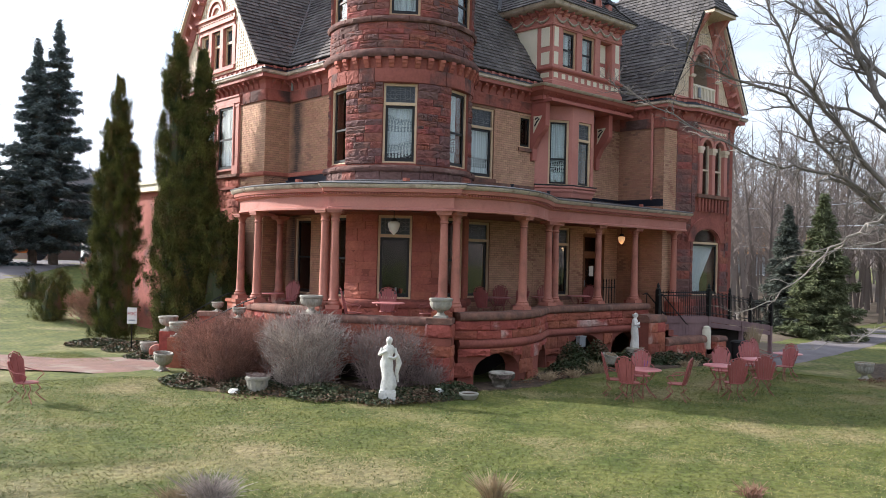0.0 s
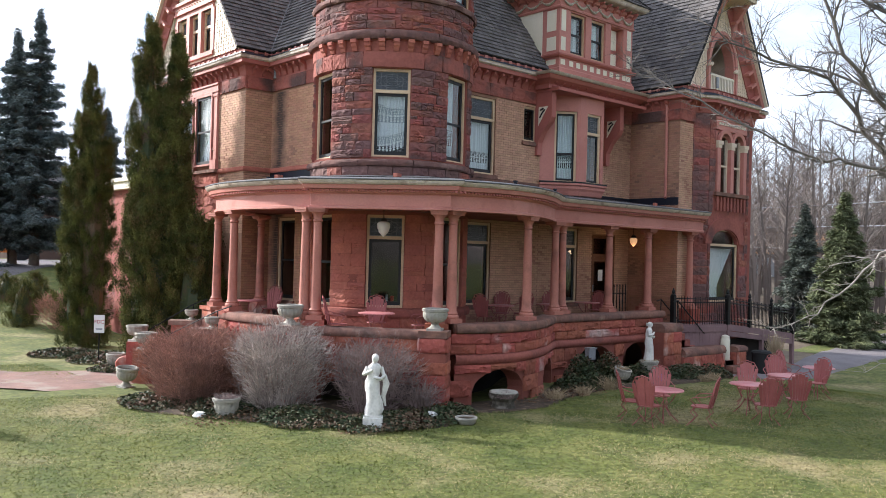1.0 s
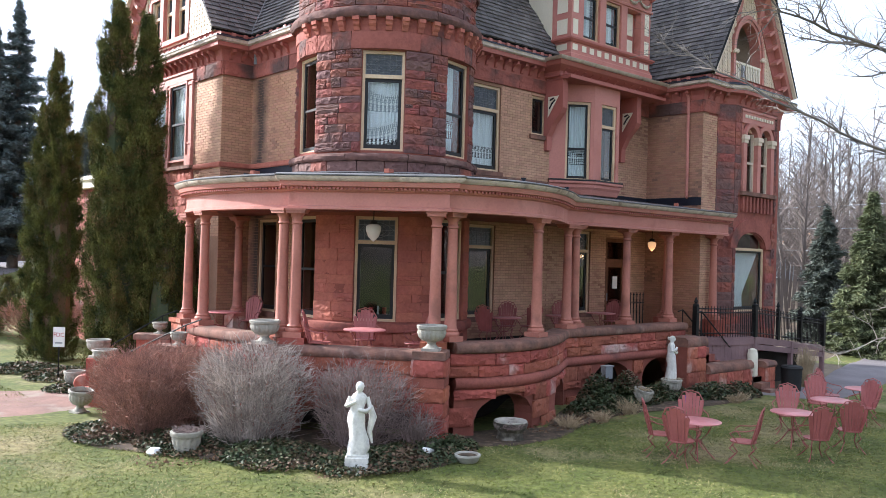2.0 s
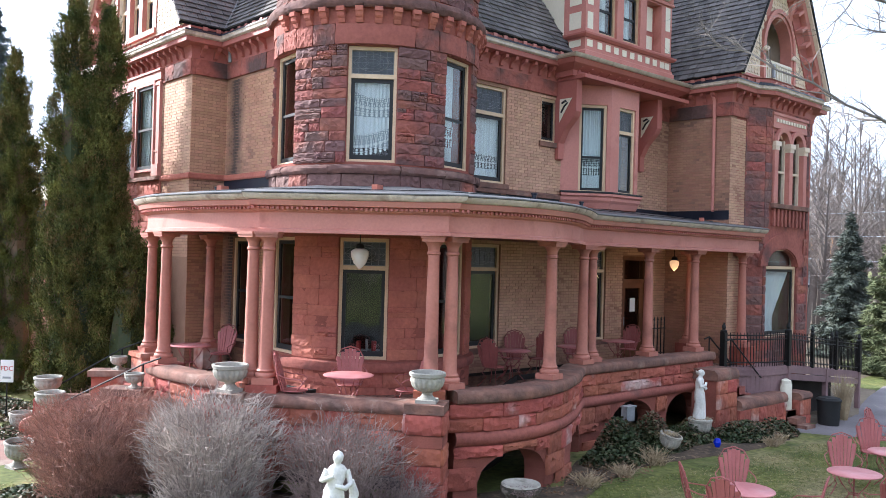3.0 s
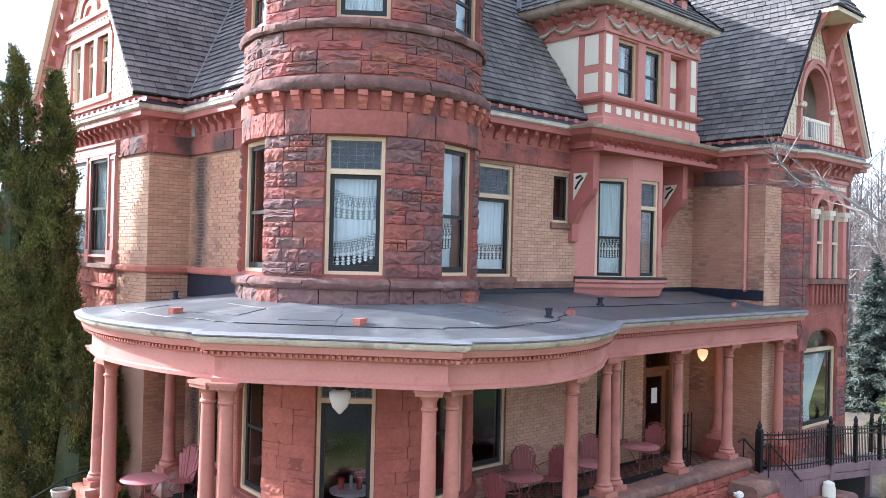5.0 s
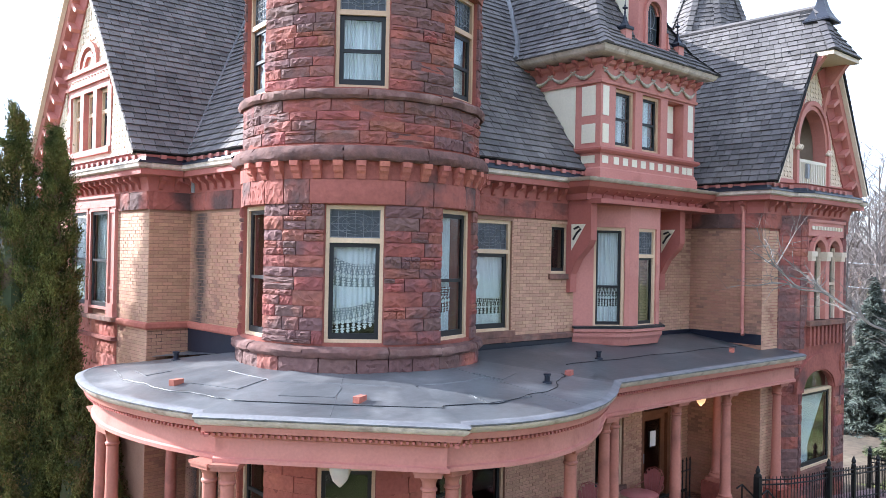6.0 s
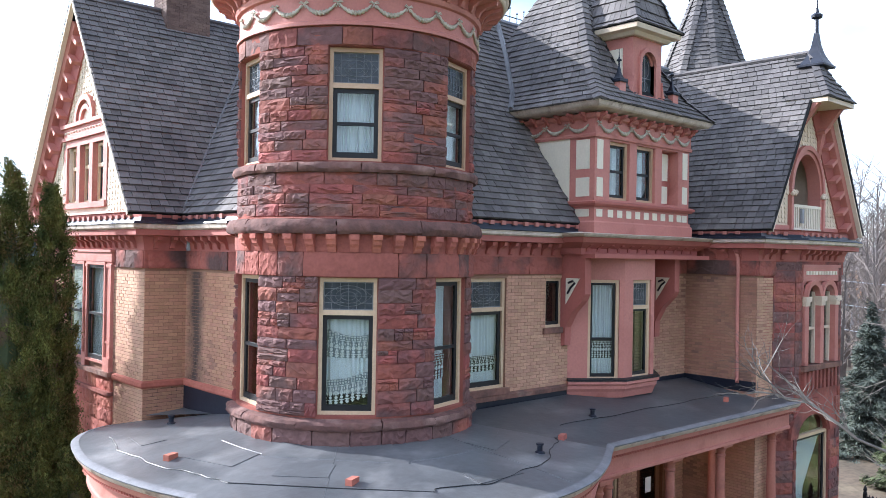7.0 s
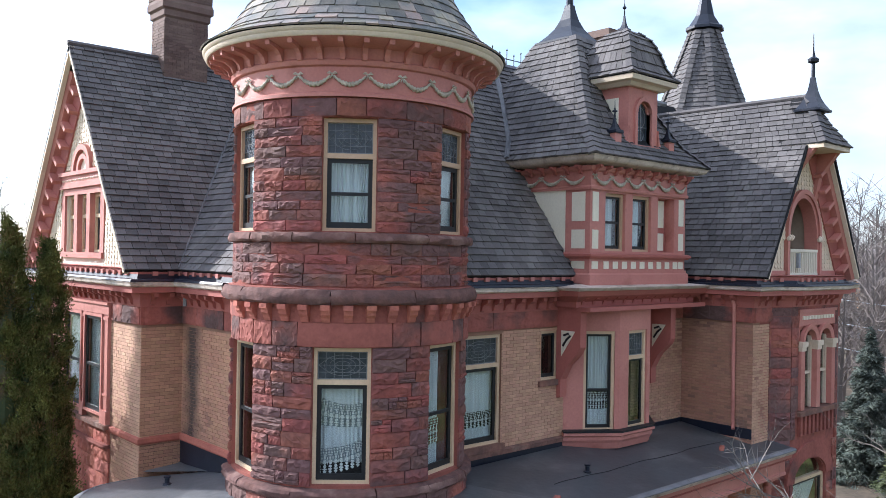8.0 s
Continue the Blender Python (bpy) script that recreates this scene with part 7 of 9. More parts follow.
seat_at(2.3, -7.4, 2.8, -7.95, first=True)
for x, y, tx, ty in ((2.0, -8.05, 2.8, -7.9), (3.65, -7.25, 2.8, -7.85), (3.1, -8.7, 2.85, -8.0), (6.9, -7.75, 5.7, -8.4), (4.75, -9.35, 5.5, -8.6), (6.1, -9.45, 7.3, -8.6), (9.0, -7.5, 8.0, -8.2), (9.3, -8.5, 8.0, -8.3), (10.9, -7.0, 10.9, -7.8)):
    seat_at(x, y, tx, ty)
lone = seat_at(-9.75, -0.15, -8.6, -1.6)
tagged(lone, "rose painted metal fan-back chair alone on the lawn")
for x, y in ((-1.55, 3.35), (4.5, -1.0), (-1.2, -2.35), (8.9, -0.85), (6.6, -1.2)):
    copy_thing(table0, pose(x, y, FLOOR, 0, 0, 40 * x))
for x, y, tx, ty in ((-0.6, 3.75, -1.5, 3.2), (3.55, -1.35, 4.4, -1.1), (5.1, -0.5, 4.5, -1.0), (5.7, -0.8, 4.6, -1.0), (7.3, -0.6, 6.6, -1.2), (9.7, -0.6, 8.9, -0.8), (-0.75, -1.75, -1.25, -2.4), (-1.95, -1.75, -1.2, -2.35), (-0.2, -2.85, -1.1, -2.4)):
    tagged(seat_at(x, y, tx, ty, FLOOR), "rose painted metal fan-back chair on the porch", group="porch chairs")

# ---- right steps, ramp, railing ----
st = thing("side_steps", "red sandstone steps with low cheek walls", "steps")
for i in range(7):
    part("step", Shape().box(10.9, 13.55 - 0.33 * i, -3.0, -2.3, -0.5, -0.1 + 0.22 * i), STONE_W, st)
cheek = part("cheek_wall", Shape().box(9.75, 10.75, -3.35, -2.64, -0.4, 1.35).box(10.75, 13.35, -3.45, -3.02, -0.5, 0.5), MORTAR, st)
round_cap = lambda x0, x1, y0, y1, z0, z1: Shape().extrude([(y0, z0), (y0 - 0.03, z0 + 0.3 * (z1 - z0)), (y0, z0 + 0.75 * (z1 - z0)), (y0 + 0.08, z1), (y1 - 0.08, z1), (y1, z0 + 0.75 * (z1 - z0)), (y1 + 0.03, z0 + 0.3 * (z1 - z0)), (y1, z0)], "x", x0, x1)
part("coping", round_cap(9.7, 10.8, -3.4, -2.64, 1.35, 1.62), CAP, st, "rounded dark coping", 40)
part("coping", round_cap(10.8, 13.42, -3.5, -2.97, 0.5, 0.76), CAP, st, "rounded dark coping", 40)
end_pier = part("end_pier", Shape().box(14.0, 14.62, -3.6, -3.05, -0.5, 0.5), MORTAR, st, "red sandstone end pier")
part("coping", round_cap(13.95, 14.67, -3.65, -3.0, 0.5, 0.7), CAP, end_pier, "rounded dark coping", 40)
back_pier = part("end_pier", Shape().box(13.5, 14.1, -2.9, -2.4, -0.5, 0.75), STONE_LOW, st)
part("coping", round_cap(13.42, 14.18, -2.96, -2.34, 0.75, 0.95), CAP, back_pier, "rounded dark coping", 40)
for i in range(3):
    part("step", Shape().box(13.42, 14.0, -3.5, -2.6 + 0.001 * i, -0.5, -0.12 + 0.17 * i).box(13.42, 14.0, -3.5 - 0.28 * (2 - i), -3.5, -0.5, -0.121 + 0.17 * i), CAP, st)
for y in (-2.95, -2.3):
    part("handrail", Shape().tube([(10.9, y, 2.3), (11.15, y, 2.35), (13.2, y, 0.95), (13.4, y, 0.92), (13.42, y, 0.82)], 0.022, 6).tube([(11.15, y, 1.2), (11.15, y, 2.35)], 0.02, 6).tube([(13.0, y, 0.0), (13.0, y, 1.1)], 0.02, 6), IRON, st, "black iron handrail")

deck = thing("ramp_deck", "mauve painted wooden landing with a ramp beside the wing", "deck")
LAND = [(11.75, -2.4), (12.5, -2.86), (13.25, -3.1), (14.0, -3.2)]
RAMP_Y, RAMP_E = -3.2, 19.1
ramp_z = lambda x: 1.48 - 0.55 * max(0.0, x - 14.0) / (RAMP_E - 14.0)
part("floor_board", Shape().prism(LAND + [(14.0, -2.2), (11.75, -2.2)], 1.36, 1.48), DECK, deck)
part("floor_board", Shape().extrude([(x, ramp_z(x) - d) for x, d in ((14.0, 0.1), (RAMP_E, 0.1), (RAMP_E, 0.0), (14.0, 0.0))], "y", RAMP_Y, -2.45), DECK, deck)
part("fascia", Shape().sweep(LAND, [(-0.03, 1.22), (0.02, 1.22), (0.02, 1.4), (-0.03, 1.4)]), DECK, deck)
for d0, d1 in ((0.03, 0.23), (0.25, 0.43)):
    part("fascia", Shape().extrude([(x, ramp_z(x) - d) for x, d in ((14.0, d1), (RAMP_E, d1), (RAMP_E, d0), (14.0, d0))], "y", RAMP_Y - 0.03, RAMP_Y), DECK, deck)
for i in range(16):
    x, y, ux, uy = along(LAND, 0.08 + 0.15 * i)
    part("skirt_board", Shape(face_frame(x, y, ux, uy)).box(-0.072, 0.072, 0.02, 0.05, -0.4, 1.22), DECK, deck)
for x in (14.05, 16.6, RAMP_E):
    part("post", Shape().box(x - 0.07, x + 0.07, RAMP_Y - 0.05, RAMP_Y + 0.09, -0.6, ramp_z(x) - 0.02), DECK, deck)
# added near-black box stands in for the shade in the open space underneath
part("shade_panel", Shape().prism([(13.6, -2.6), (18.4, -2.6), (18.4, -2.2), (13.6, -2.2)], -0.6, 0.8), PAINTED_SHADE, deck)
fence = thing("iron_railing", "black wrought iron railing with ornate posts along the ramp", "railing")
FR = [(x, y, ramp_z(x)) for x, y in LAND + [(15.6, RAMP_Y), (17.3, RAMP_Y), (RAMP_E, RAMP_Y), (RAMP_E, -2.3)]]
for zr in (0.12, 0.78, 0.9):
    part("rail", Shape().tube([(x, y, z + zr) for x, y, z in FR], 0.02, 6), IRON, fence)
FP = [(x, y) for x, y, _ in FR]
for i in range(int(run_length(FP)[-1] / 0.105)):
    x, y, _, _ = along(FP, 0.105 * i)
    part("picket", Shape().box(x - 0.008, x + 0.008, y - 0.008, y + 0.008, ramp_z(x), ramp_z(x) + 0.98), IRON, fence)
for k, (x, y, z) in enumerate(FR):
    if k in (0, 3, 4, 5, 6, 7):
        w = 0.075 if k in (0, 3, 6) else 0.05
        part("post", Shape().box(x - w, x + w, y - w, y + w, z - 0.02, z + 0.98).lathe([(1.3 * w, 0), (1.3 * w, 0.05), (0.04, 0.09), (0.065, 0.14), (0.05, 0.19), (0.012, 0.28)], 8, x, y, z + 0.98), IRON, fence)
gate = thing("porch_gate", "black iron gate with spear tips on the porch", "gate")
for i in range(6):
    part("picket", Shape().tube([(10.05 + 0.17 * i, -1.0, FLOOR), (10.05 + 0.17 * i, -1.0, 2.75)], 0.018, 6).lathe([(0.03, 0), (0.001, 0.1)], 5, 10.05 + 0.17 * i, -1.0, 2.75), IRON, gate)
part("rail", Shape().tube([(10.0, -1.0, 1.8), (10.95, -1.0, 1.8)], 0.015, 6).tube([(10.0, -1.0, 2.5), (10.95, -1.0, 2.5)], 0.015, 6), IRON, gate)

ash = thing("ash_can", "cream plastic smoking receptacle on the step", "ash can", at=(13.72, -3.3, 0.82))
part("body", Shape().lathe([(0.16, -0.6), (0.17, -0.58), (0.165, 0.12), (0.15, 0.15)], 18), PLASTIC_W, ash, smooth=40)
part("lid", Shape().lathe([(0.15, 0.15), (0.14, 0.24), (0.05, 0.29), (0.001, 0.29)], 18), PLASTIC_W, ash, smooth=40)
bin_ = thing("trash_bin", "black plastic trash bin beside the walk", "trash bin", at=(15.1, -3.95, -0.33))
part("body", Shape().lathe([(0.29, 0.0), (0.33, 0.75)], 20), RUBBER, bin_, smooth=40)
part("lid", Shape().lathe([(0.35, 0.75), (0.36, 0.8), (0.3, 0.86), (0.001, 0.88)], 20), RUBBER, bin_, smooth=40)

# small things near the porch
sg = thing("sign", "small white sign with red letters on a post", "sign", at=(-4.2, 7.9, 0.02), rz=-40)
part("post", Shape().tube([(0, 0.02, 0), (0, 0.02, 1.0)], 0.02, 6), IRON, sg)
part("board", Shape().box(-0.16, 0.16, -0.01, 0.01, 0.95, 1.5), SIGN_W, sg)
fc = bpy.data.curves.new("letters", "FONT")
fc.body, fc.size, fc.align_x, fc.extrude = "FDC", 0.16, "CENTER", 0.002
fc.materials.append(SIGN_R)
lt = new("letters", fc)
lt.parent, lt.matrix_basis = sg, pose(0, -0.014, 1.24, 90, 0, 0)
part("bar", Shape().box(-0.1, 0.1, -0.014, -0.01, 1.04, 1.09), GREYBOX, sg)
tagged(part("utility_box", Shape().box(6.1, 6.4, -3.2, -3.04, 0.68, 1.0).box(6.07, 6.43, -3.23, -3.03, 1.0, 1.03), GREYBOX, None), "grey metal utility box on the porch base", "utility box")
part("conduit", Shape().tube([(6.25, -3.08, 0), (6.25, -3.08, 0.7)], 0.02, 6), GREYBOX, bpy.data.objects["utility_box"])
tagged(part("blue_lamp", Shape().lathe([(0.05, 0), (0.09, 0.12), (0.07, 0.2), (0.001, 0.21)], 10, 8.2, -4.3, 0.03), BLUE, None), "small bright blue garden object in the bed", "garden ornament")
tagged(part("loose_stone", Shape().lathe([(0.12, 0), (0.16, 0.05), (0.1, 0.12), (0.001, 0.13)], 9, -5.45, -1.7, 0.0), MARBLE, None), "pale stone lying at the bed's edge", "stone")
tagged(part("crushed_can", Shape(pose(-1.55, -4.9, 0.1, 0, 20, 30)).box(-0.14, 0.14, -0.07, 0.07, 0, 0.1), SIGN_W, None), "small white object among the groundcover", "litter")

# table setting behind the tower's porch window
ts = thing("table_setting", "red glass candle holders on an indoor table", "table setting", at=(1.1, 0.2, 2.25))
for k, (a, b) in enumerate(((-0.15, 0.1), (0.12, -0.1))):
    part("glass", Shape().lathe([(0.05, 0), (0.06, 0.2), (0.05, 0.22)], 10, a, b, 0.0), SIGN_R, ts)
part("candle", Shape().lathe([(0.03, 0), (0.03, 0.25), (0.001, 0.26)], 8), SIGN_W, ts)
part("tabletop", Shape().lathe([(0.4, -0.05), (0.4, 0.0), (0.001, 0.0)], 20), CURTAIN, ts)
part("table_base", Shape().lathe([(0.05, -0.7), (0.05, -0.05)], 8), WOOD, ts)


# ---- far buildings and vehicles ----
def far_house(x, y, rz, w, d, h, mat, roof_mat, label, z=0.0):
    t = thing("far_house", label, "house", "far houses", at=(x, y, z), rz=rz)
    part("wall", Shape().box(-w / 2, w / 2, -d / 2, d / 2, -2, h), mat, t)
    part("roof", Shape().extrude([(-d / 2 - 0.4, h), (0, h + d * 0.38), (d / 2 + 0.4, h)], "x", -w / 2 - 0.3, w / 2 + 0.3), roof_mat, t)
    for i in range(int(w / 2.4)):
        for zz in (1.0, 3.6):
            if zz + 1.5 < h:
                wn_ = part("window", Shape().box(-w / 2 + 1.0 + 2.4 * i, -w / 2 + 2.0 + 2.4 * i, -d / 2 - 0.05, -d / 2 + 0.02, zz, zz + 1.4), SIGN_W, t)
                part("pane", Shape().box(-w / 2 + 1.1 + 2.4 * i, -w / 2 + 1.9 + 2.4 * i, -d / 2 - 0.07, -d / 2 - 0.04, zz + 0.1, zz + 1.3), LEADED, wn_)
    return t


far_house(92, 33, -60, 11, 8, 5.0, SIDING_G, SIDING_Y, "grey far house with ochre roof")
far_house(84, 10, -65, 9, 7, 3.0, SIDING_G, SIDING_Y, "low grey outbuilding with rusty roof")
far_house(80, 44, -50, 14, 10, 6.5, SIDING_B, SIDING_Y, "brown far house behind bare trees")
far_house(14, 62, 20, 18, 9, 4.6, SIDING_B, SLATE, "dark brown house behind the spruces", 2.6)
pf = thing("white_porch_post", "white post of a far porch", "post", at=(8.8, 50.5, 2.5))
part("shaft", Shape().box(-0.3, 0.3, -0.3, 0.3, 0, 3.2), SIGN_W, pf)
tr = thing("tractor", "parked orange tractor on the driveway", "vehicle", at=(4.0, 49, 2.5), rz=-20)
part("body", Shape().box(-1.4, 1.0, -0.5, 0.5, 0.6, 1.3).box(-0.2, 0.9, -0.6, 0.6, 1.3, 1.6), ORANGE, tr)
part("hood", Shape().box(-2.1, -1.4, -0.42, 0.42, 0.6, 1.2), RUBBER, tr)
for x, r in ((-1.5, 0.4), (0.6, 0.65)):
    for y in (-0.7, 0.7):
        wh = part("wheel", Shape(pose(x, y, r, 90, 0, 0)).lathe([(r * 0.5, -0.14), (r, -0.12), (r, 0.12), (r * 0.5, 0.14)], 20), RUBBER, tr, smooth=40)
        part("rim", Shape(pose(x, y, r, 90, 0, 0)).lathe([(r * 0.5, -0.1), (r * 0.48, 0.1)], 16), SIGN_W, wh)
for k, (p, q) in enumerate((((30, -14, 6.0), (80, 60, 9.5)), ((30, -14, 7.4), (80, 60, 11.2)), ((30, -14, 4.6), (80, 60, 7.6)))):
    a, b = Vector(p), Vector(q)
    tagged(part("power_line", Shape().tube([a.lerp(b, t) + Vector((0, 0, -3.0 * t * (1 - t))) for t in np.linspace(0, 1, 16)], 0.03, 4), GREYBOX, None), "thin grey overhead utility cable", "cable", "overhead cables")

# ---- plants ----
nr = np.random.default_rng(11)


def cards_mesh(name, centres, u, v, mat):
    """Many small four-cornered leaves: centres with half-axes u and v."""
    n = len(centres)
    P = np.empty((n, 4, 3))
    P[:, 0], P[:, 1], P[:, 2], P[:, 3] = centres - u * 0.5 - v, centres + u * 0.5 - v * 0.6, centres + u * 0.2 + v, centres - u * 0.6 + v * 0.5
    me = bpy.data.meshes.new(name)
    me.vertices.add(4 * n)
    me.vertices.foreach_set("co", P.reshape(-1))
    me.loops.add(4 * n)
    me.loops.foreach_set("vertex_index", np.arange(4 * n, dtype=np.int32))
    me.polygons.add(n)
    me.polygons.foreach_set("loop_start", np.arange(0, 4 * n, 4, dtype=np.int32))
    me.update(calc_edges=True)
    me.materials.append(mat)
    return me


def unit(a):
    return a / np.maximum(1e-9, np.linalg.norm(a, axis=1))[:, None]


def arborvitae(x, y, heads, label, n=62000, z=0.0, group="arborvitae trees"):
    """Columnar evergreen of many upright sprays; heads: (dx, dy, height, radius)."""
    t = thing("arborvitae", label, "tree", group, at=(x, y, z))
    tr_ = Shape()
    for dx, dy, h, r in heads:
        tr_.tube([(dx * 0.3, dy * 0.3, 0), (dx, dy, h * 0.4), (dx, dy, h * 0.92)], [0.13, 0.09, 0.02], 8)
    part("trunk", tr_, BARK, t)
    C, U, V = [], [], []
    for dx, dy, h, r in heads:
        share = n * r * h / sum(q[2] * q[3] for q in heads)
        per = 420 if h > 4 else 110
        k = max(6, int(share / per))
        s = nr.random(k) ** 0.9
        a = nr.random(k) * 2 * np.pi
        prof = np.where(s < 0.15, 0.70 + 0.30 * s / 0.15, np.maximum(0.03, 1 - (np.maximum(0, s - 0.15) / 0.85) ** 3.4) ** 0.7)
        lump = 1 + 0.16 * np.sin(3 * a + 9 * s + dx * 5) + 0.13 * np.sin(7 * a - 23 * s) + 0.12 * np.sin(19 * s + 2 * a)
        rad = r * prof * lump * (1 - 0.4 * nr.random(k) ** 1.3)
        cc = np.stack([dx + rad * np.cos(a), dy + rad * np.sin(a), 0.1 + s * (h - 0.3)], 1)
        out = np.stack([np.cos(a), np.sin(a), np.zeros(k)], 1)
        ax = unit(out * nr.uniform(0.15, 0.6, k)[:, None] + np.array([0, 0, 1.0]) + nr.normal(0, 0.18, (k, 3)))
        size = nr.uniform(0.28, 0.62, k) * min(1.0, 0.5 + 0.5 * r)
        w = nr.normal(0, 1, (k, per))
        off = nr.normal(0, 1, (k, per, 3)) * (size * 0.17)[:, None, None]
        c = cc[:, None, :] + ax[:, None, :] * (w * (size * 0.34)[:, None])[:, :, None] + off * (1.1 - 0.3 * np.clip(w, -1, 2))[:, :, None]
        c = c.reshape(-1, 3)
        m = len(c)
        o2, a2 = np.repeat(out, per, 0), np.repeat(ax, per, 0)
        v = unit(a2 + o2 * 0.3 + nr.normal(0, 0.5, (m, 3))) * nr.uniform(0.018, 0.042, m)[:, None]
        u = unit(np.cross(v, o2 + nr.normal(0, 0.7, (m, 3)))) * nr.uniform(0.011, 0.024, m)[:, None]
        C.append(c), U.append(u), V.append(v)
    ob = new("crown", cards_mesh("crown", np.concatenate(C), np.concatenate(U), np.concatenate(V), ARBOR))
    ob.parent = t
    # added solid core, dark leaf colour as the shade deep in the crown
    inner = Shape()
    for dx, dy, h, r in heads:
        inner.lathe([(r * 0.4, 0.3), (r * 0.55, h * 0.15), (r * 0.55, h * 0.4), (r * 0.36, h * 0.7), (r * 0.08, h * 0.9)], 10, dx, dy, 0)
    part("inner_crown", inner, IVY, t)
    return t


arborvitae(-2.95, 12.85, [(0, 0, 10.4, 0.66), (0.15, -0.25, 8.8, 0.7), (-0.2, 0.2, 8.2, 0.7)], "tall dark green columnar arborvitae on the lawn", 260000)
arborvitae(-2.44, 7.37, [(-0.5, 0.25, 11.16, 0.67), (0.22, -0.2, 10.61, 0.57), (-0.1, 0.05, 8.88, 0.96), (0.05, 0.0, 6.81, 1.09)], "tall twin-topped arborvitae beside the house", 480000)
arborvitae(-1.8, 6.3, [(0, 0, 4.9, 0.9), (0.55, -0.15, 4.8, 0.55)], "shorter dark arborvitae against the porch", 70000)
for x, y, h, r in ((-2.4, 25.4, 2.3, 0.85), (-3.2, 19.6, 2.2, 0.8), (-1.2, 25.0, 2.4, 0.8), (0.9, 25.5, 2.7, 0.7)):
    arborvitae(x, y, [(0, 0, h, r)], "low rounded evergreen shrub by the driveway", 16000, group="driveway shrubs")


def spruce(x, y, z, h, r, mat, label, dens=1.0, bare=0.04):
    t = thing("spruce", label, "tree", "spruce trees", at=(x, y, z))
    part("trunk", Shape().tube([(0, 0, -0.3), (0.05, 0, h * 0.5), (0, 0, h * 0.98)], [r * 0.075, r * 0.045, 0.02], 8), BARK, t)
    C, U, V = [], [], []
    limb = Shape()
    k, s = 0, bare
    while s < 0.985:
        L0 = r * (1 - s) ** 0.85 * (0.82 + 0.18 * math.sin(s * 40))
        nb = int(7 + 5 * (1 - s))
        s_ring = s
        for i in range(nb):
            s = s_ring + nr.uniform(-0.022, 0.022)
            a = 2 * math.pi * (i + 0.5 * (k % 2)) / nb + nr.uniform(-0.4, 0.4)
            L = L0 * nr.uniform(0.62, 1.08)
            m = max(20, int(dens * 95 * L))
            q = nr.random(m) ** 0.7
            drop = -0.16 * L * q + 0.14 * L * q ** 2
            side = nr.normal(0, 1, m) * (0.10 + 0.16 * L * q * (1.05 - q))
            d, p = np.array([math.cos(a), math.sin(a), 0]), np.array([-math.sin(a), math.cos(a), 0])
            base = np.array([0, 0, s * h])
            c = base + d * (L * q)[:, None] + p * side[:, None] + np.array([0, 0, 1.0]) * (drop + nr.normal(0, 0.09, m) - 0.12 * nr.random(m))[:, None]
            v = unit(d * 0.8 + p * np.sign(side)[:, None] * 0.7 + np.array([0, 0, -0.25]) + nr.normal(0, 0.3, (m, 3))) * nr.uniform(0.08, 0.18, m)[:, None]
            u = unit(np.cross(v, np.array([0, 0, 1.0]) + nr.normal(0, 0.7, (m, 3)))) * nr.uniform(0.025, 0.055, m)[:, None]
            C.append(c), U.append(u), V.append(v)
            limb.tube([(0, 0, s * h), tuple(base + d * L * 0.6 + np.array([0, 0, -0.09 * L]))], [0.03, 0.008], 3)
        s = s_ring + 0.021 + 0.016 * (1 - s_ring)
        k += 1
    part("limb_mass", limb, BARK, t, kind="stuff")
    ob = new("crown", cards_mesh("crown", np.concatenate(C), np.concatenate(U), np.concatenate(V), mat))
    ob.parent = t


spruce(2.0, 36.6, 2.1, 16.2, 4.4, SPRUCE, "tall blue spruce by the driveway", 2.4, 0.12)
spruce(0.9, 37.2, 2.2, 14.9, 4.0, SPRUCE, "tall blue spruce by the driveway", 2.4, 0.10)
spruce(-2.2, 37.0, 2.2, 9.2, 3.4, SPRUCE, "blue spruce at the lawn's edge", 2.2, 0.05)
spruce(6.0, 36.0, 2.2, 10.5, 3.6, SPRUCE, "blue spruce behind the arborvitae", 2.2, 0.08)
spruce(-6.5, 44.0, 2.4, 9.5, 3.6, SPRUCE, "blue spruce at the lawn's edge", 1.8, 0.05)
spruce(29.5, -0.9, -0.3, 7.8, 2.7, SPRUCE_G, "dense green spruce beyond the walk", 2.2, 0.02)
spruce(34.0, 3.2, -0.3, 7.6, 2.5, SPRUCE_D, "blue-green spruce beyond the walk", 1.6, 0.02)


def twigs(sh, base, d, L, r, level, rg, spread=0.5, gravity=0.0, seg=4, n=3):
    """A crooked branch with side branches."""
    p, pts = Vector(base), [Vector(base)]
    d = Vector(d).normalized()
    for i in range(seg):
        d = (d + Vector((rg.uniform(-1, 1), rg.uniform(-1, 1), rg.uniform(-1, 1))) * 0.42 + Vector((0, 0, gravity))).normalized()
        p = p + d * (L / seg)
        pts.append(p.copy())
    sh.tube(pts, [r * (1 - 0.75 * i / seg) for i in range(seg + 1)], 5 if r > 0.03 else 3)
    if level > 0:
        for i in range(1, seg + 1):
            for _ in range(n if i < seg else 2):
                if rg.random() < 0.82:
                    dd = ((pts[i] - pts[i - 1]).normalized() + Vector((rg.uniform(-1, 1), rg.uniform(-1, 1), rg.uniform(-0.8, 1))) * spread * 1.7).normalized()
                    twigs(sh, pts[i], dd, L * rg.uniform(0.38, 0.6), r * (1 - 0.75 * i / seg) * 0.6, level - 1, rg, spread, gravity, max(2, seg - 1), max(1, n - 1))


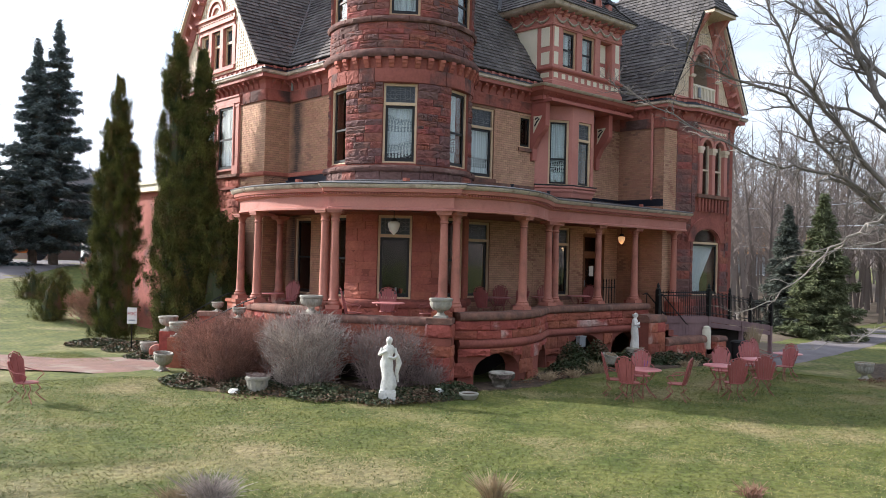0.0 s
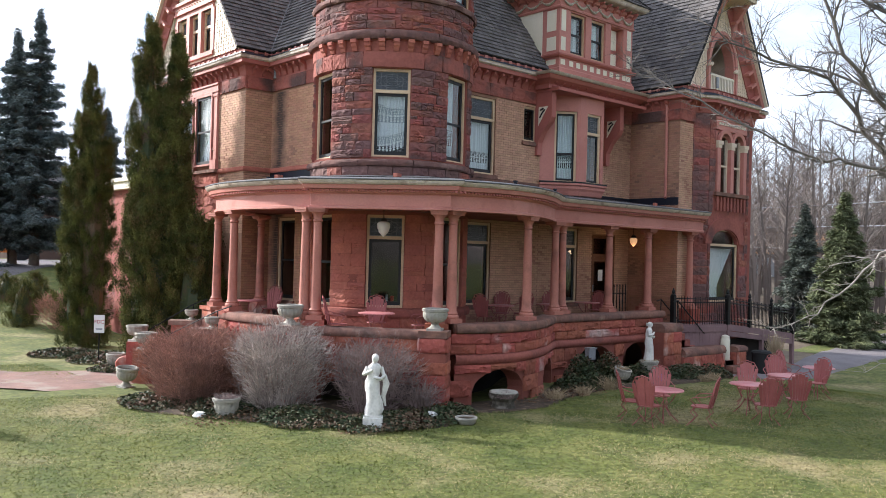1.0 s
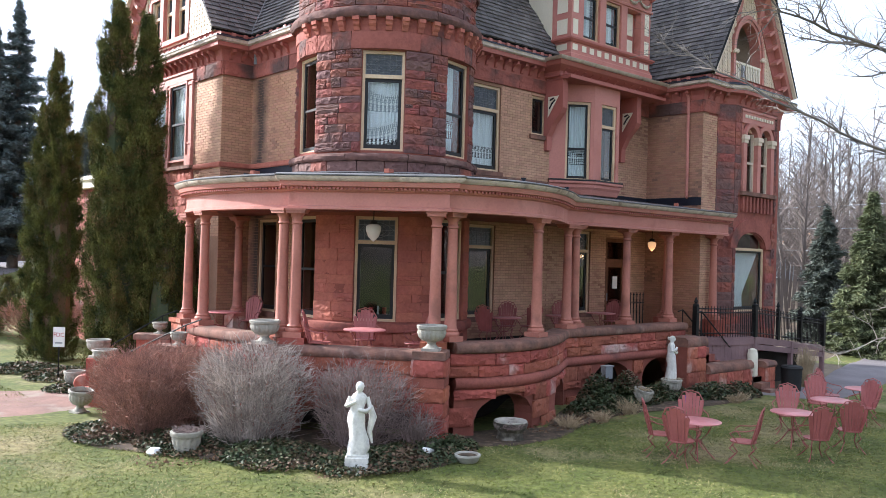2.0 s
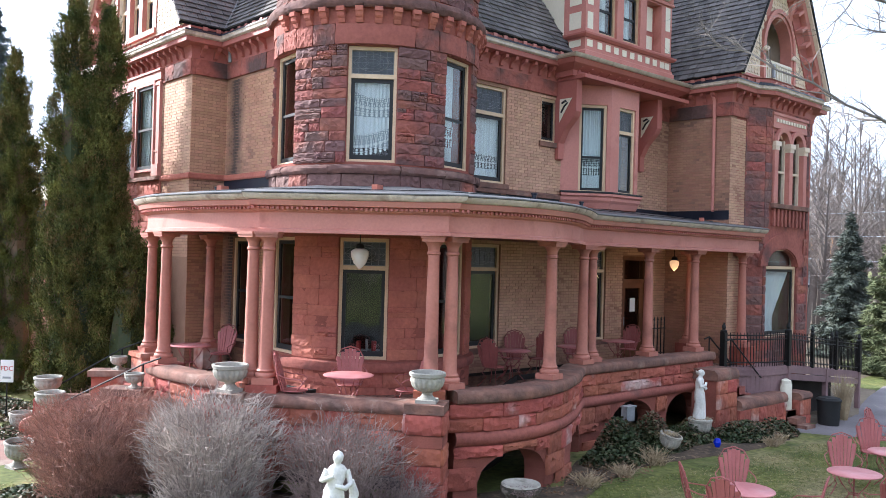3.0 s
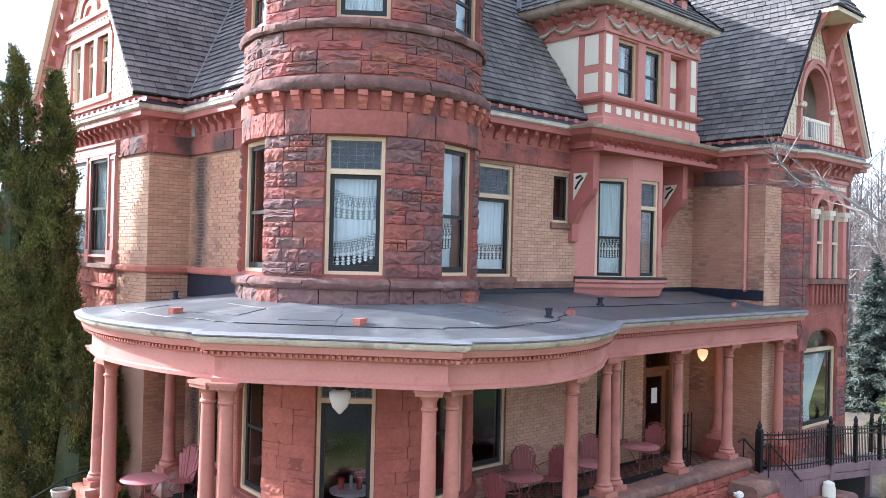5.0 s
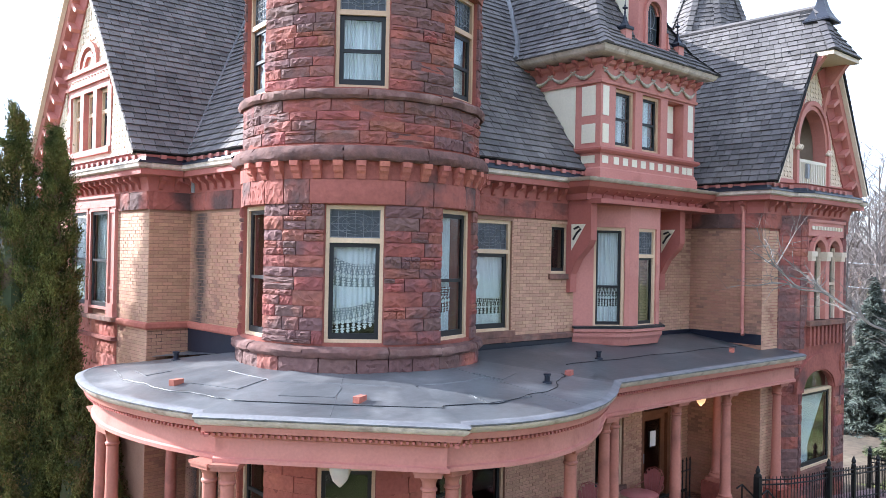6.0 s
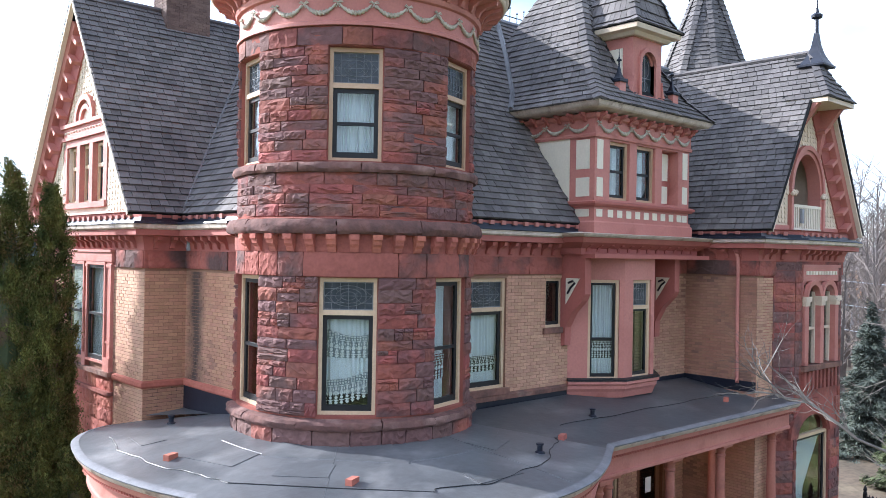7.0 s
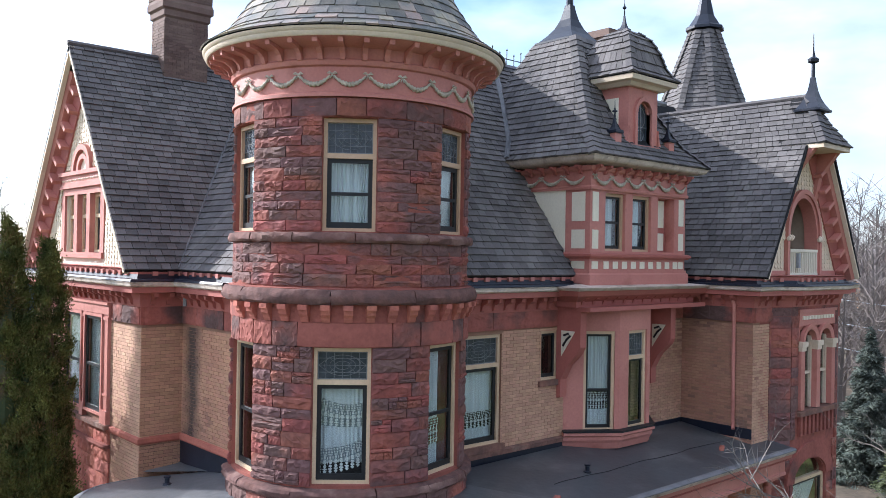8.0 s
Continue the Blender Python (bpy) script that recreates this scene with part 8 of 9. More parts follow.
# big bare tree at the right edge: trunk outside the view, limbs reach towards the wing
bare = thing("bare_tree", "large bare deciduous tree with long spreading branches", "tree", "bare trees", at=(0, 0, 0))
rg = random.Random(5)
TB = Vector((7.6, -13.6, -0.1))
tk = Shape().tube([TB, TB + Vector((-0.3, 0.2, 2.0)), TB + Vector((-0.7, 0.4, 4.0)), TB + Vector((-0.6, 0.5, 6.0)), TB + Vector((-0.2, 0.4, 9.0)), TB + Vector((0.1, 0.2, 13.0))], [0.42, 0.33, 0.28, 0.2, 0.13, 0.04], 12)
part("trunk", tk, BARK, bare, smooth=60)


def limb(points, r, lvl, mat, sub=1.6, n=3, each=2):
    sh = Shape()
    pts = [Vector((*smooth, 0)) if len(smooth) == 2 else Vector(smooth) for smooth in points]
    fine = []
    for a, b in zip(pts[:-1], pts[1:]):
        for k in range(4):
            fine.append(a.lerp(b, k / 4) + Vector((rg.uniform(-1, 1), rg.uniform(-1, 1), rg.uniform(-1, 1))) * 0.07)
    fine.append(pts[-1])
    m = len(fine)
    sh.tube(fine, [r * (1 - 0.88 * i / (m - 1)) for i in range(m)], 7)
    for i in range(3, m):
        d = (fine[i] - fine[i - 1]).normalized()
        for _ in range(each):
            dd = (d * 0.8 + Vector((rg.uniform(-1, 1), rg.uniform(-1, 1), rg.uniform(-0.5, 1))) * 0.8).normalized()
            twigs(sh, fine[i], dd, sub * rg.uniform(0.5, 1.2), r * (1 - 0.88 * i / (m - 1)) * 0.5 + 0.006, lvl, rg, 0.5, 0.02, 5, n)
    part("limb", sh, mat, bare, smooth=60)


fork = (6.85, -13.15, 3.9)
limb([fork, (6.1, -12.9, 4.9), (4.65, -12.2, 6.45), (3.2, -11.65, 7.8), (2.55, -11.3, 9.2), (1.9, -11.1, 10.6)], 0.085, 2, BARK_M, 1.3, 2, 2)
limb([fork, (5.15, -12.0, 5.5), (4.6, -11.5, 6.5), (3.5, -11.2, 7.4), (1.85, -10.4, 7.8), (0.9, -9.9, 8.3)], 0.075, 2, BARK_M, 1.1, 2, 2)
limb([fork, (5.0, -12.2, 5.5), (3.9, -11.6, 5.75), (3.2, -11.1, 5.8), (2.2, -10.1, 6.5), (1.3, -8.6, 7.4), (1.1, -8.0, 7.8)], 0.05, 1, BARK_M, 0.8, 2, 2)
limb([(6.95, -13.1, 5.2), (6.25, -12.35, 7.4), (5.6, -11.8, 9.0), (4.5, -11.2, 10.2), (3.6, -10.8, 11.4)], 0.11, 2, BARK_M, 1.3, 2, 2)
limb([(6.9, -13.1, 5.0), (5.3, -12.8, 4.7), (4.4, -12.3, 4.2), (3.8, -11.8, 3.55), (2.8, -11.3, 2.65), (1.9, -10.9, 2.4)], 0.042, 1, BARK_L, 0.6, 2, 1)
limb([(6.85, -13.15, 4.3), (5.3, -12.8, 4.15), (4.0, -12.3, 3.9), (2.75, -11.8, 3.7)], 0.028, 1, BARK_L, 0.55, 2, 1)
limb([(7.1, -13.3, 3.0), (4.8, -13.0, 2.15), (3.8, -12.7, 1.8), (2.3, -12.1, 1.7)], 0.026, 1, BARK_L, 0.5, 2, 1)
limb([(7.0, -13.2, 6.2), (6.2, -11.6, 7.4), (5.2, -10.0, 8.2), (4.4, -8.9, 8.4)], 0.06, 1, BARK_M, 0.8)
limb([(7.2, -13.2, 7.2), (6.6, -11.6, 9.0), (5.6, -10.2, 10.4), (4.8, -9.4, 12.2)], 0.08, 2, BARK_M, 1.1)
limb([(7.4, -13.2, 8.2), (7.2, -12.4, 10.8), (6.6, -11.6, 13.4)], 0.08, 2, BARK_M, 1.4)


# bare tree west of the lawn, whose shadow falls across the grass
shade = thing("bare_tree", "bare deciduous tree at the side of the lawn", "tree", "bare trees", at=(-18.2, 2.6, -0.1))
sk = Shape().tube([(0, 0, -0.2), (0.1, 0, 2.5), (0, 0.2, 6.0), (0.2, 0, 10.0), (0.1, 0.1, 13.5)], [0.4, 0.33, 0.25, 0.14, 0.03], 10)
part("trunk", sk, BARK, shade, smooth=60)
rs = random.Random(14)
for i in range(15):
    a, zz = i * 2.4, 3.2 + 0.62 * i
    lsh = Shape()
    twigs(lsh, (0.05, 0.05, zz), (math.cos(a), math.sin(a), 0.55), 5.2 - 0.2 * i, 0.13 - 0.004 * i, 3, rs, 0.55, 0.03, 4, 2)
    part("limb", lsh, BARK, shade)


# far bare woods
def far_woods(name, spots, label, hmin, hmax):
    sh = Shape()
    q = random.Random(3)
    for x, y in spots:
        h = q.uniform(hmin, hmax)
        z0 = ground_z(x, y)
        lean = Vector((q.uniform(-0.1, 0.1), q.uniform(-0.1, 0.1), 1))
        top = Vector((x, y, z0)) + lean * h
        sh.tube([(x, y, z0 - 0.5), Vector((x, y, z0)) + lean * h * 0.5, top], [0.15, 0.09, 0.02], 3)
        for _ in range(24):
            t = q.uniform(0.28, 0.95)
            b = Vector((x, y, z0)) + lean * h * t
            a = q.uniform(0, 6.28)
            L = h * q.uniform(0.12, 0.34) * (1.1 - t * 0.6)
            d = Vector((math.cos(a), math.sin(a), q.uniform(0.5, 1.5))).normalized()
            e = b + d * L
            sh.tube([b, b.lerp(e, 0.5) + Vector((0, 0, 0.1 * L)), e], [0.035, 0.022, 0.008], 3)
            for _ in range(4):
                u = b.lerp(e, q.uniform(0.35, 1.0))
                g = Vector((q.uniform(-1, 1), q.uniform(-1, 1), q.uniform(0, 1.2))).normalized() * L * 0.5
                sh.tube([u, u + g], [0.018, 0.006], 3)
    tagged(part(name, sh, WOODS, None), label, "woods", kind="stuff")


q = random.Random(21)
spots = []
for _ in range(260):
    a = math.radians(q.uniform(-6, 30))
    d = q.uniform(52, 95)
    spots.append((-12 + d * math.cos(a), -18 + d * math.sin(a)))
# unseen trees behind the viewpoint, added to cut low sky light
for _ in range(170):
    a = math.radians(q.uniform(185, 300))
    d = q.uniform(42, 90)
    spots.append((-12 + d * math.cos(a), -18 + d * math.sin(a)))
for _ in range(520):
    a = math.radians(q.uniform(-5, 62))
    d = q.uniform(62, 170)
    spots.append((-12 + d * math.cos(a), -18 + d * math.sin(a)))
for _ in range(120):
    a = math.radians(q.uniform(62, 92))
    d = q.uniform(95, 190)
    spots.append((-12 + d * math.cos(a), -18 + d * math.sin(a)))
far_woods("far_woods", spots, "distant grey-brown bare deciduous woods", 9, 16)
sh_hill = Shape()
hp = [(-12 + 210 * math.cos(math.radians(a)), -18 + 210 * math.sin(math.radians(a))) for a in range(-12, 349, 4)]
sh_hill.loft([[(x, y, -2) for x, y in hp], [(-12 + (x + 12) * 1.05, -18 + (y + 18) * 1.05, 12 + 2 * math.sin(i * 0.8) + 1.2 * math.sin(i * 2.1)) for i, (x, y) in enumerate(hp)], [(-12 + (x + 12) * 1.6, -18 + (y + 18) * 1.6, 17 + 3 * math.sin(i * 0.5)) for i, (x, y) in enumerate(hp)]], False, False)
tagged(part("backdrop", sh_hill, pm("far_wooded_hill", (0.20, 0.165, 0.15), (0.15, 0.125, 0.12), 1.0, 0.05, 0.0, 0.6, fine=0.5), None, smooth=60), "far wooded hillside in winter", "hill", kind="structure")


# twig shrubs
def shrub(x, y, r, h, n, mat, label, seed, thick=0.005, seg=0.24, z=None):
    """A dense round bush: arching stems and a tangle of short crooked twigs that fills its volume."""
    t = thing("shrub", label, "shrub", "leafless shrubs", at=(x, y, ground_z(x, y) if z is None else z))
    q = random.Random(seed)
    sh = Shape()
    for _ in range(n):
        a, u, e = q.uniform(0, 6.283), q.random() ** 0.8, q.random() ** 0.42
        lump = 1 + 0.12 * math.sin(3 * a + seed) + 0.10 * math.sin(7 * a + 5 * u + seed)
        rad = r * (0.62 + 0.4 * u ** 0.6) * lump * e * math.sqrt(max(0.0, 1 - max(0.0, u - 0.72) ** 2 * 7))
        p = Vector((rad * math.cos(a), rad * math.sin(a), h * (0.04 + 0.92 * u * (1 - 0.16 * e * e) * (0.93 + 0.08 * math.sin(5 * a + seed)))))
        d = (Vector((math.cos(a) * 0.75 * e, math.sin(a) * 0.75 * e, 0.85)) + Vector((q.uniform(-1, 1), q.uniform(-1, 1), q.uniform(-1, 1))) * 0.85).normalized()
        L = seg * q.uniform(0.5, 1.6)
        k = Vector((q.uniform(-1, 1), q.uniform(-1, 1), q.uniform(-1, 1))) * 0.25 * L
        sh.tube([p, p + d * L * 0.5 + k, p + d * L], [thick, thick * 0.8, thick * 0.4], 3)
    part("twig_mass", sh, mat, t, kind="stuff")
    st_ = Shape()
    for i in range(90):
        a, e = q.uniform(0, 6.283), q.random() ** 0.5
        b, c = Vector((0.35 * r * e * math.cos(a), 0.35 * r * e * math.sin(a), -0.08)), Vector((0.85 * r * e * math.cos(a), 0.85 * r * e * math.sin(a), h * q.uniform(0.55, 0.9)))
        st_.tube([b, b.lerp(c, 0.5) + Vector((q.uniform(-0.08, 0.08), q.uniform(-0.08, 0.08), 0.08)), c], [0.011, 0.008, 0.004], 4)
    part("stem_mass", st_, mat, t, kind="stuff")


shrub(-4.35, 0.55, 1.45, 1.85, 9500, TWIG_R, "dense red-brown leafless shrub below the porch", 1, 0.005, 0.22)
shrub(-4.95, -0.1, 0.95, 1.45, 4200, TWIG_R, "dense red-brown leafless shrub below the porch", 9, 0.005, 0.22)
shrub(-3.65, -2.0, 1.12, 2.1, 5200, TWIG_G, "dense grey leafless shrub below the porch", 2, 0.0055, 0.24)
shrub(-2.1, -3.45, 0.95, 1.75, 2900, TWIG_B, "thin grey-brown leafless shrub behind the statue", 3, 0.005, 0.26)
shrub(-1.3, -4.2, 0.45, 0.8, 400, TWIG_B, "thin grey-brown leafless shrub behind the statue", 6, 0.005)
shrub(1.6, 21.5, 1.7, 2.3, 2600, TWIG_R, "brown leafless hedge by the driveway", 4, 0.012)
shrub(-1.7, 17.4, 1.5, 1.8, 2600, TWIG_R, "brown leafless hedge by the driveway", 5, 0.012)
shrub(2.4, 26.5, 1.9, 2.4, 2200, TWIG_R, "brown leafless hedge by the driveway", 7, 0.014)


def tuft(x, y, s, mat, label, seed, n=160):
    t = thing("grass_tuft", label, "grass", "dry tufts", at=(x, y, ground_z(x, y)))
    q = random.Random(seed)
    sh = Shape()
    for _ in range(n):
        a, e = q.uniform(0, 6.283), q.random() ** 0.6
        b = Vector((0.5 * s * e * math.cos(a), 0.5 * s * e * math.sin(a), 0))
        c = b + Vector((q.uniform(-0.7, 0.7) * s, q.uniform(-0.7, 0.7) * s, s * q.uniform(0.25, 0.8)))
        sh.tube([b, b.lerp(c, 0.5) + Vector((0, 0, 0.12 * s)), c], [0.006, 0.005, 0.002], 3)
    part("stalk_mass", sh, mat, t, kind="stuff")


tuft(-10.1, -9.75, 0.55, TWIG_G, "low tangled grey dead clump in the lawn", 31, 420)
tuft(-10.5, -9.5, 0.4, DRY, "low straw coloured clump in the lawn", 32)
tuft(-3.6, -14.2, 0.3, TWIG_R, "low rust coloured tuft in the lawn", 33, 90)
for i, (x, y, s) in enumerate(((5.6, -4.3, 0.5), (4.2, -4.5, 0.35), (2.9, -4.6, 0.4), (10.4, -4.7, 0.35), (9.7, -4.9, 0.3), (14.0, -11.5, 0.6), (15.4, -12.4, 0.7), (17.0, -9.5, 0.7))):
    tuft(x, y, s, DRY, "low dry straw coloured tuft", 40 + i)
tall = thing("ornamental_grass", "tall pale dry ornamental grass behind the bin", "grass", at=(16.2, -3.9, -0.35))
ts_ = Shape()
qg = random.Random(77)
for _ in range(260):
    a, e = qg.uniform(0, 6.28), qg.random()
    b = Vector((0.12 * e * math.cos(a), 0.12 * e * math.sin(a), 0))
    ts_.tube([b, b * 2.2 + Vector((0, 0, 0.8)), b * 3.6 + Vector((0, 0, qg.uniform(1.0, 1.5)))], [0.007, 0.006, 0.002], 3)
part("stalk_mass", ts_, DRY, tall, kind="stuff")
fg = thing("ornamental_grass", "clump of dry pink-tan ornamental grass in the lawn", "grass", at=(-6.75, -11.9, -0.12))
fs_ = Shape()
for _ in range(240):
    a, e = qg.uniform(0, 6.28), qg.random()
    b = Vector((0.1 * e * math.cos(a), 0.1 * e * math.sin(a), 0))
    fs_.tube([b, b * 2.5 + Vector((0, 0, 0.25)), b * 5.0 + Vector((0, 0, qg.uniform(0.3, 0.5)))], [0.006, 0.005, 0.002], 3)
part("stalk_mass", fs_, DRY, fg, kind="stuff")


# groundcover leaves in the beds, grass blades on the lawn
def leaf_bed(name, blobs, n, mat, label, hgt=0.16, size=0.05):
    C = []
    tot_ = sum(b[2] * b[3] for b in blobs)
    for bx, by, rx, ry in blobs:
        m = int(n * rx * ry / tot_)
        a, e = nr.random(m) * 2 * np.pi, np.sqrt(nr.random(m))
        x, y = bx + rx * e * np.cos(a), by + ry * e * np.sin(a)
        z = np.array([ground_z(px, py) for px, py in zip(x, y)]) + 0.05 + nr.random(m) * hgt * (1.05 - e ** 2)
        C.append(np.stack([x, y, z], 1))
    C = np.concatenate(C)
    m = len(C)
    v = unit(nr.normal(0, 1, (m, 3)) * np.array([1, 1, 0.5])) * nr.uniform(0.5, 1.0, m)[:, None] * size
    u = unit(np.cross(v, np.array([0, 0, 1.0]) + nr.normal(0, 0.5, (m, 3)))) * size * 1.1
    ob = new(name, cards_mesh(name, C, u, v, mat))
    tagged(ob, label, "groundcover", kind="stuff")


leaf_bed("groundcover", [(-2.6, -4.6, 1.3, 0.9), (-1.4, -4.6, 1.1, 0.9), (-3.8, -3.2, 1.0, 1.2), (-4.7, -1.2, 0.9, 1.3), (-5.6, 0.3, 0.8, 1.1), (-0.7, -4.5, 0.7, 0.6)], 15000, IVY, "dark evergreen groundcover leaves under the shrubs", 0.22, 0.042)
leaf_bed("groundcover", [(5.0, -3.7, 1.0, 0.6), (6.6, -3.5, 1.4, 0.7), (10.2, -4.0, 1.4, 0.75), (11.6, -4.0, 1.0, 0.55), (8.5, -3.4, 1.2, 0.6)], 13000, IVY, "dark evergreen groundcover leaves along the porch", 0.42, 0.05)
leaf_bed("evergreen_shrub", [(5.3, -3.55, 0.75, 0.5), (6.5, -3.6, 0.7, 0.45)], 9000, IVY, "dark glossy evergreen bushes against the porch base", 0.85, 0.045)
leaf_bed("groundcover", [(-4.1, 6.2, 1.0, 0.9), (-3.6, 8.6, 1.3, 1.2), (-4.3, 10.6, 1.2, 1.0)], 7000, IVY, "low groundcover leaves beside the steps", 0.2, 0.05)
leaf_bed("leaf_litter", [(-2.4, -4.9, 1.6, 0.6), (-4.8, -2.2, 1.2, 0.8), (3.5, -4.4, 1.8, 0.5), (14, -12, 3, 3)], 5000, pm("fallen_leaf", (0.20, 0.12, 0.07), (0.14, 0.085, 0.05), 0.9, 3, 0.0, 20, island=0.6), "brown fallen leaves on the beds", 0.06, 0.035)
m = 420000
gx, gy = nr.uniform(-14, 13, m), nr.uniform(-15.5, 9, m)
keep = (gy < 0.75 * gx + 14) & ~((gx > -5.6) & (gy > -0.15 * gx - 4.2) & (gy > -5.3) & (gx > -3 - 0.6 * (gy + 5))) & ~((gy > 2.0) & (gy < 7.8) & (np.abs(gy - (3.0 - 0.35 * (gx + 5.5))) < 1.3))
gx, gy = gx[keep], gy[keep]
C = np.stack([gx, gy, np.array([ground_z(a, b) for a, b in zip(gx, gy)]) + 0.022], 1)
m = len(C)
v = unit(nr.normal(0, 1, (m, 3)) * np.array([1, 1, 0.4]) + np.array([0, 0, 0.45])) * nr.uniform(0.015, 0.042, m)[:, None]
u = unit(np.cross(v, np.array([0, 0, 1.0]) + nr.normal(0, 0.5, (m, 3)))) * nr.uniform(0.005, 0.010, m)[:, None]
tagged(new("grass_blades", cards_mesh("grass_blades", C, u, v, BLADES)), "short winter grass blades of the lawn", "grass", kind="stuff")

# ---- stones, bricks, shingles ----
rng = random.Random(7)


def rock_mesh(name, mat, bulge=1.0, nx=7, nz=4, smooth=0):
    """A rock-faced block, 1 x 1 x 1, back at y=0, face towards -y."""
    sh = Shape()
    vs, idx = [], {}
    for i in range(nx + 1):
        for j in range(nz + 1):
            edge = i in (0, nx) or j in (0, nz)
            x, z = i / nx - 0.5, j / nz - 0.5
            if not edge:
                x += rng.uniform(-0.05, 0.05)
                z += rng.uniform(-0.09, 0.09)
            elif i in (0, nx) and j in (0, nz):
                x, z = x * 0.985, z * 0.97
            y = -0.62 if edge else -0.66 - bulge * rng.uniform(-0.08, 0.5)
            idx[i, j] = len(vs)
            vs.append((x, y + (rng.uniform(-0.10, 0.10) if edge else 0), z))
    fs = [(idx[i, j], idx[i + 1, j], idx[i + 1, j + 1], idx[i, j + 1]) for i in range(nx) for j in range(nz)]
    rim = [idx[i, 0] for i in range(nx)] + [idx[nx, j] for j in range(nz)] + [idx[i, nz] for i in range(nx, 0, -1)] + [idx[0, j] for j in range(nz, 0, -1)]
    back = len(vs)
    for k in rim:
        vs.append((vs[k][0], 0.0, vs[k][2]))
    fs += [(rim[k], back + k, back + (k + 1) % len(rim), rim[(k + 1) % len(rim)]) for k in range(len(rim))]
    return mesh_of(sh.add(vs, fs), name, mat, smooth)


ROCKS = [rock_mesh("stone", STONE, 1.0) for _ in range(9)]
SMOOTHS = [rock_mesh("stone", STONE_SM, 0.35) for _ in range(4)]
ROCKS_SM = [rock_mesh("stone", STONE_SM, 0.8) for _ in range(4)]
ROCKS_LOW = [rock_mesh("stone", STONE_LOW, 0.95, 8, 5, 48) for _ in range(8)]


def stone_at(parent, m, w, d, h, meshes):
    ob = new("stone", rng.choice(meshes))
    ob.parent = parent
    ob.matrix_basis = m @ Matrix.Diagonal((w, d, h, 1))
    return ob


def split_rows(z0, z1, lo, hi):
    zs, z = [], z0
    while z1 - z > hi * 1.15:
        h = rng.uniform(lo, hi)
        if z1 - z - h < lo:
            h = (z1 - z) / 2
        zs.append((z, z + h))
        z += h
    zs.append((z, z1))
    return zs


def tower_stones(z0, z1, rows, wlo, whi, holes, meshes, depth, a0=158.0, a1=308.0, r=TR, sneck=0.0, gap=0.009):
    def lay(a, w, za, zb):
        wm = 2 * r * math.sin(radians(w / 2))
        stone_at(tower, tower_frame(a + w / 2, r * math.cos(radians(w / 2)) - 0.005) @ Matrix.Translation((0, 0, (za + zb) / 2)), max(0.03, wm - gap), depth * rng.uniform(0.8, 1.3), zb - za - gap, meshes)

    norm = [(h[0] % 360, h[1] % 360, h[2], h[3]) for h in holes]
    for za, zb in split_rows(z0, z1, *rows):
        spans, s = [], a0
        cuts = sorted((h[0], h[1]) for h in norm if h[2] < (za + zb) / 2 < h[3])
        for c0, c1 in cuts:
            if c0 > s:
                spans.append((s, c0))
            s = max(s, c1)
        if s < a1:
            spans.append((s, a1))
        for b0, b1 in spans:
            a = b0
            while a < b1 - 0.05:
                w = math.degrees(rng.uniform(wlo, whi) / r)
                if b1 - a - w < math.degrees(wlo * 0.7 / r):
                    w = b1 - a
                    if w > math.degrees(whi * 1.25 / r):
                        w /= 2
                if rng.random() < sneck and zb - za > 0.2:
                    zm = za + (zb - za) * rng.choice((0.36, 0.5, 0.64))
                    for z0_, z1_ in ((za, zm), (zm, zb)):
                        if w > math.degrees(0.36 / r) and rng.random() < 0.5:
                            k = rng.uniform(0.35, 0.65)
                            lay(a, w * k, z0_, z1_)
                            lay(a + w * k, w * (1 - k), z0_, z1_)
                        else:
                            lay(a, w, z0_, z1_)
                else:
                    lay(a, w, za, zb)
                a += w


tower_stones(6.27, 8.73, (0.17, 0.27), 0.28, 0.78, th, ROCKS, 0.065, sneck=0.3)
tower_stones(9.8, 10.58, (0.14, 0.24), 0.35, 1.05, [], ROCKS, 0.065, sneck=0.2)
tower_stones(10.78, 12.8, (0.16, 0.26), 0.3, 0.85, th, ROCKS, 0.065, sneck=0.3)
tower_stones(5.72, 6.04, (0.3, 0.34), 0.4, 0.8, [], ROCKS, 0.06, r=TR + 0.06)
LINTELS = [rock_mesh("stone", STONE_LIN, 0.7, 9, 6) for _ in range(3)]
for a, w in ((164.0, 11.0), (175.0, 12.0), (187.0, 11.5), (198.5, 13.0), (252.0, 14.0), (287.0, 12.0), (299.0, 11.0)):
    stone_at(tower, tower_frame(a + w / 2, TR * math.cos(radians(w / 2)) + 0.03) @ Matrix.Translation((0, 0, 8.95)), 2 * TR * math.sin(radians(w / 2)) - 0.008, 0.06, 0.43, LINTELS)
for a, w in ((211.5, 40.5), (266.0, 21.0)):
    part("stone", Shape().loft([[(TC[0] + r * math.cos(radians(v)), TC[1] + r * math.sin(radians(v)), z) for r, z in ((TR - 0.02, 8.735), (TR + 0.065 + 0.012 * math.sin(v * 1.7), 8.74), (TR + 0.08 + 0.012 * math.sin(v * 0.9), 8.84), (TR + 0.08 + 0.012 * math.sin(v * 1.3 + 1), 9.06), (TR + 0.065, 9.165), (TR - 0.02, 9.168))] for v in np.linspace(a + 0.12, a + w - 0.12, 24)]), STONE_LIN, tower, "long smooth lintel stone", 40)
tower_stones(12.81, 13.13, (0.3, 0.34), 0.5, 0.9, [], ROCKS, 0.05, r=TR + 0.03)
tower_stones(3.3, 4.74, (0.22, 0.38), 0.35, 0.75, th, SMOOTHS, 0.05, sneck=0.3, gap=0.005)
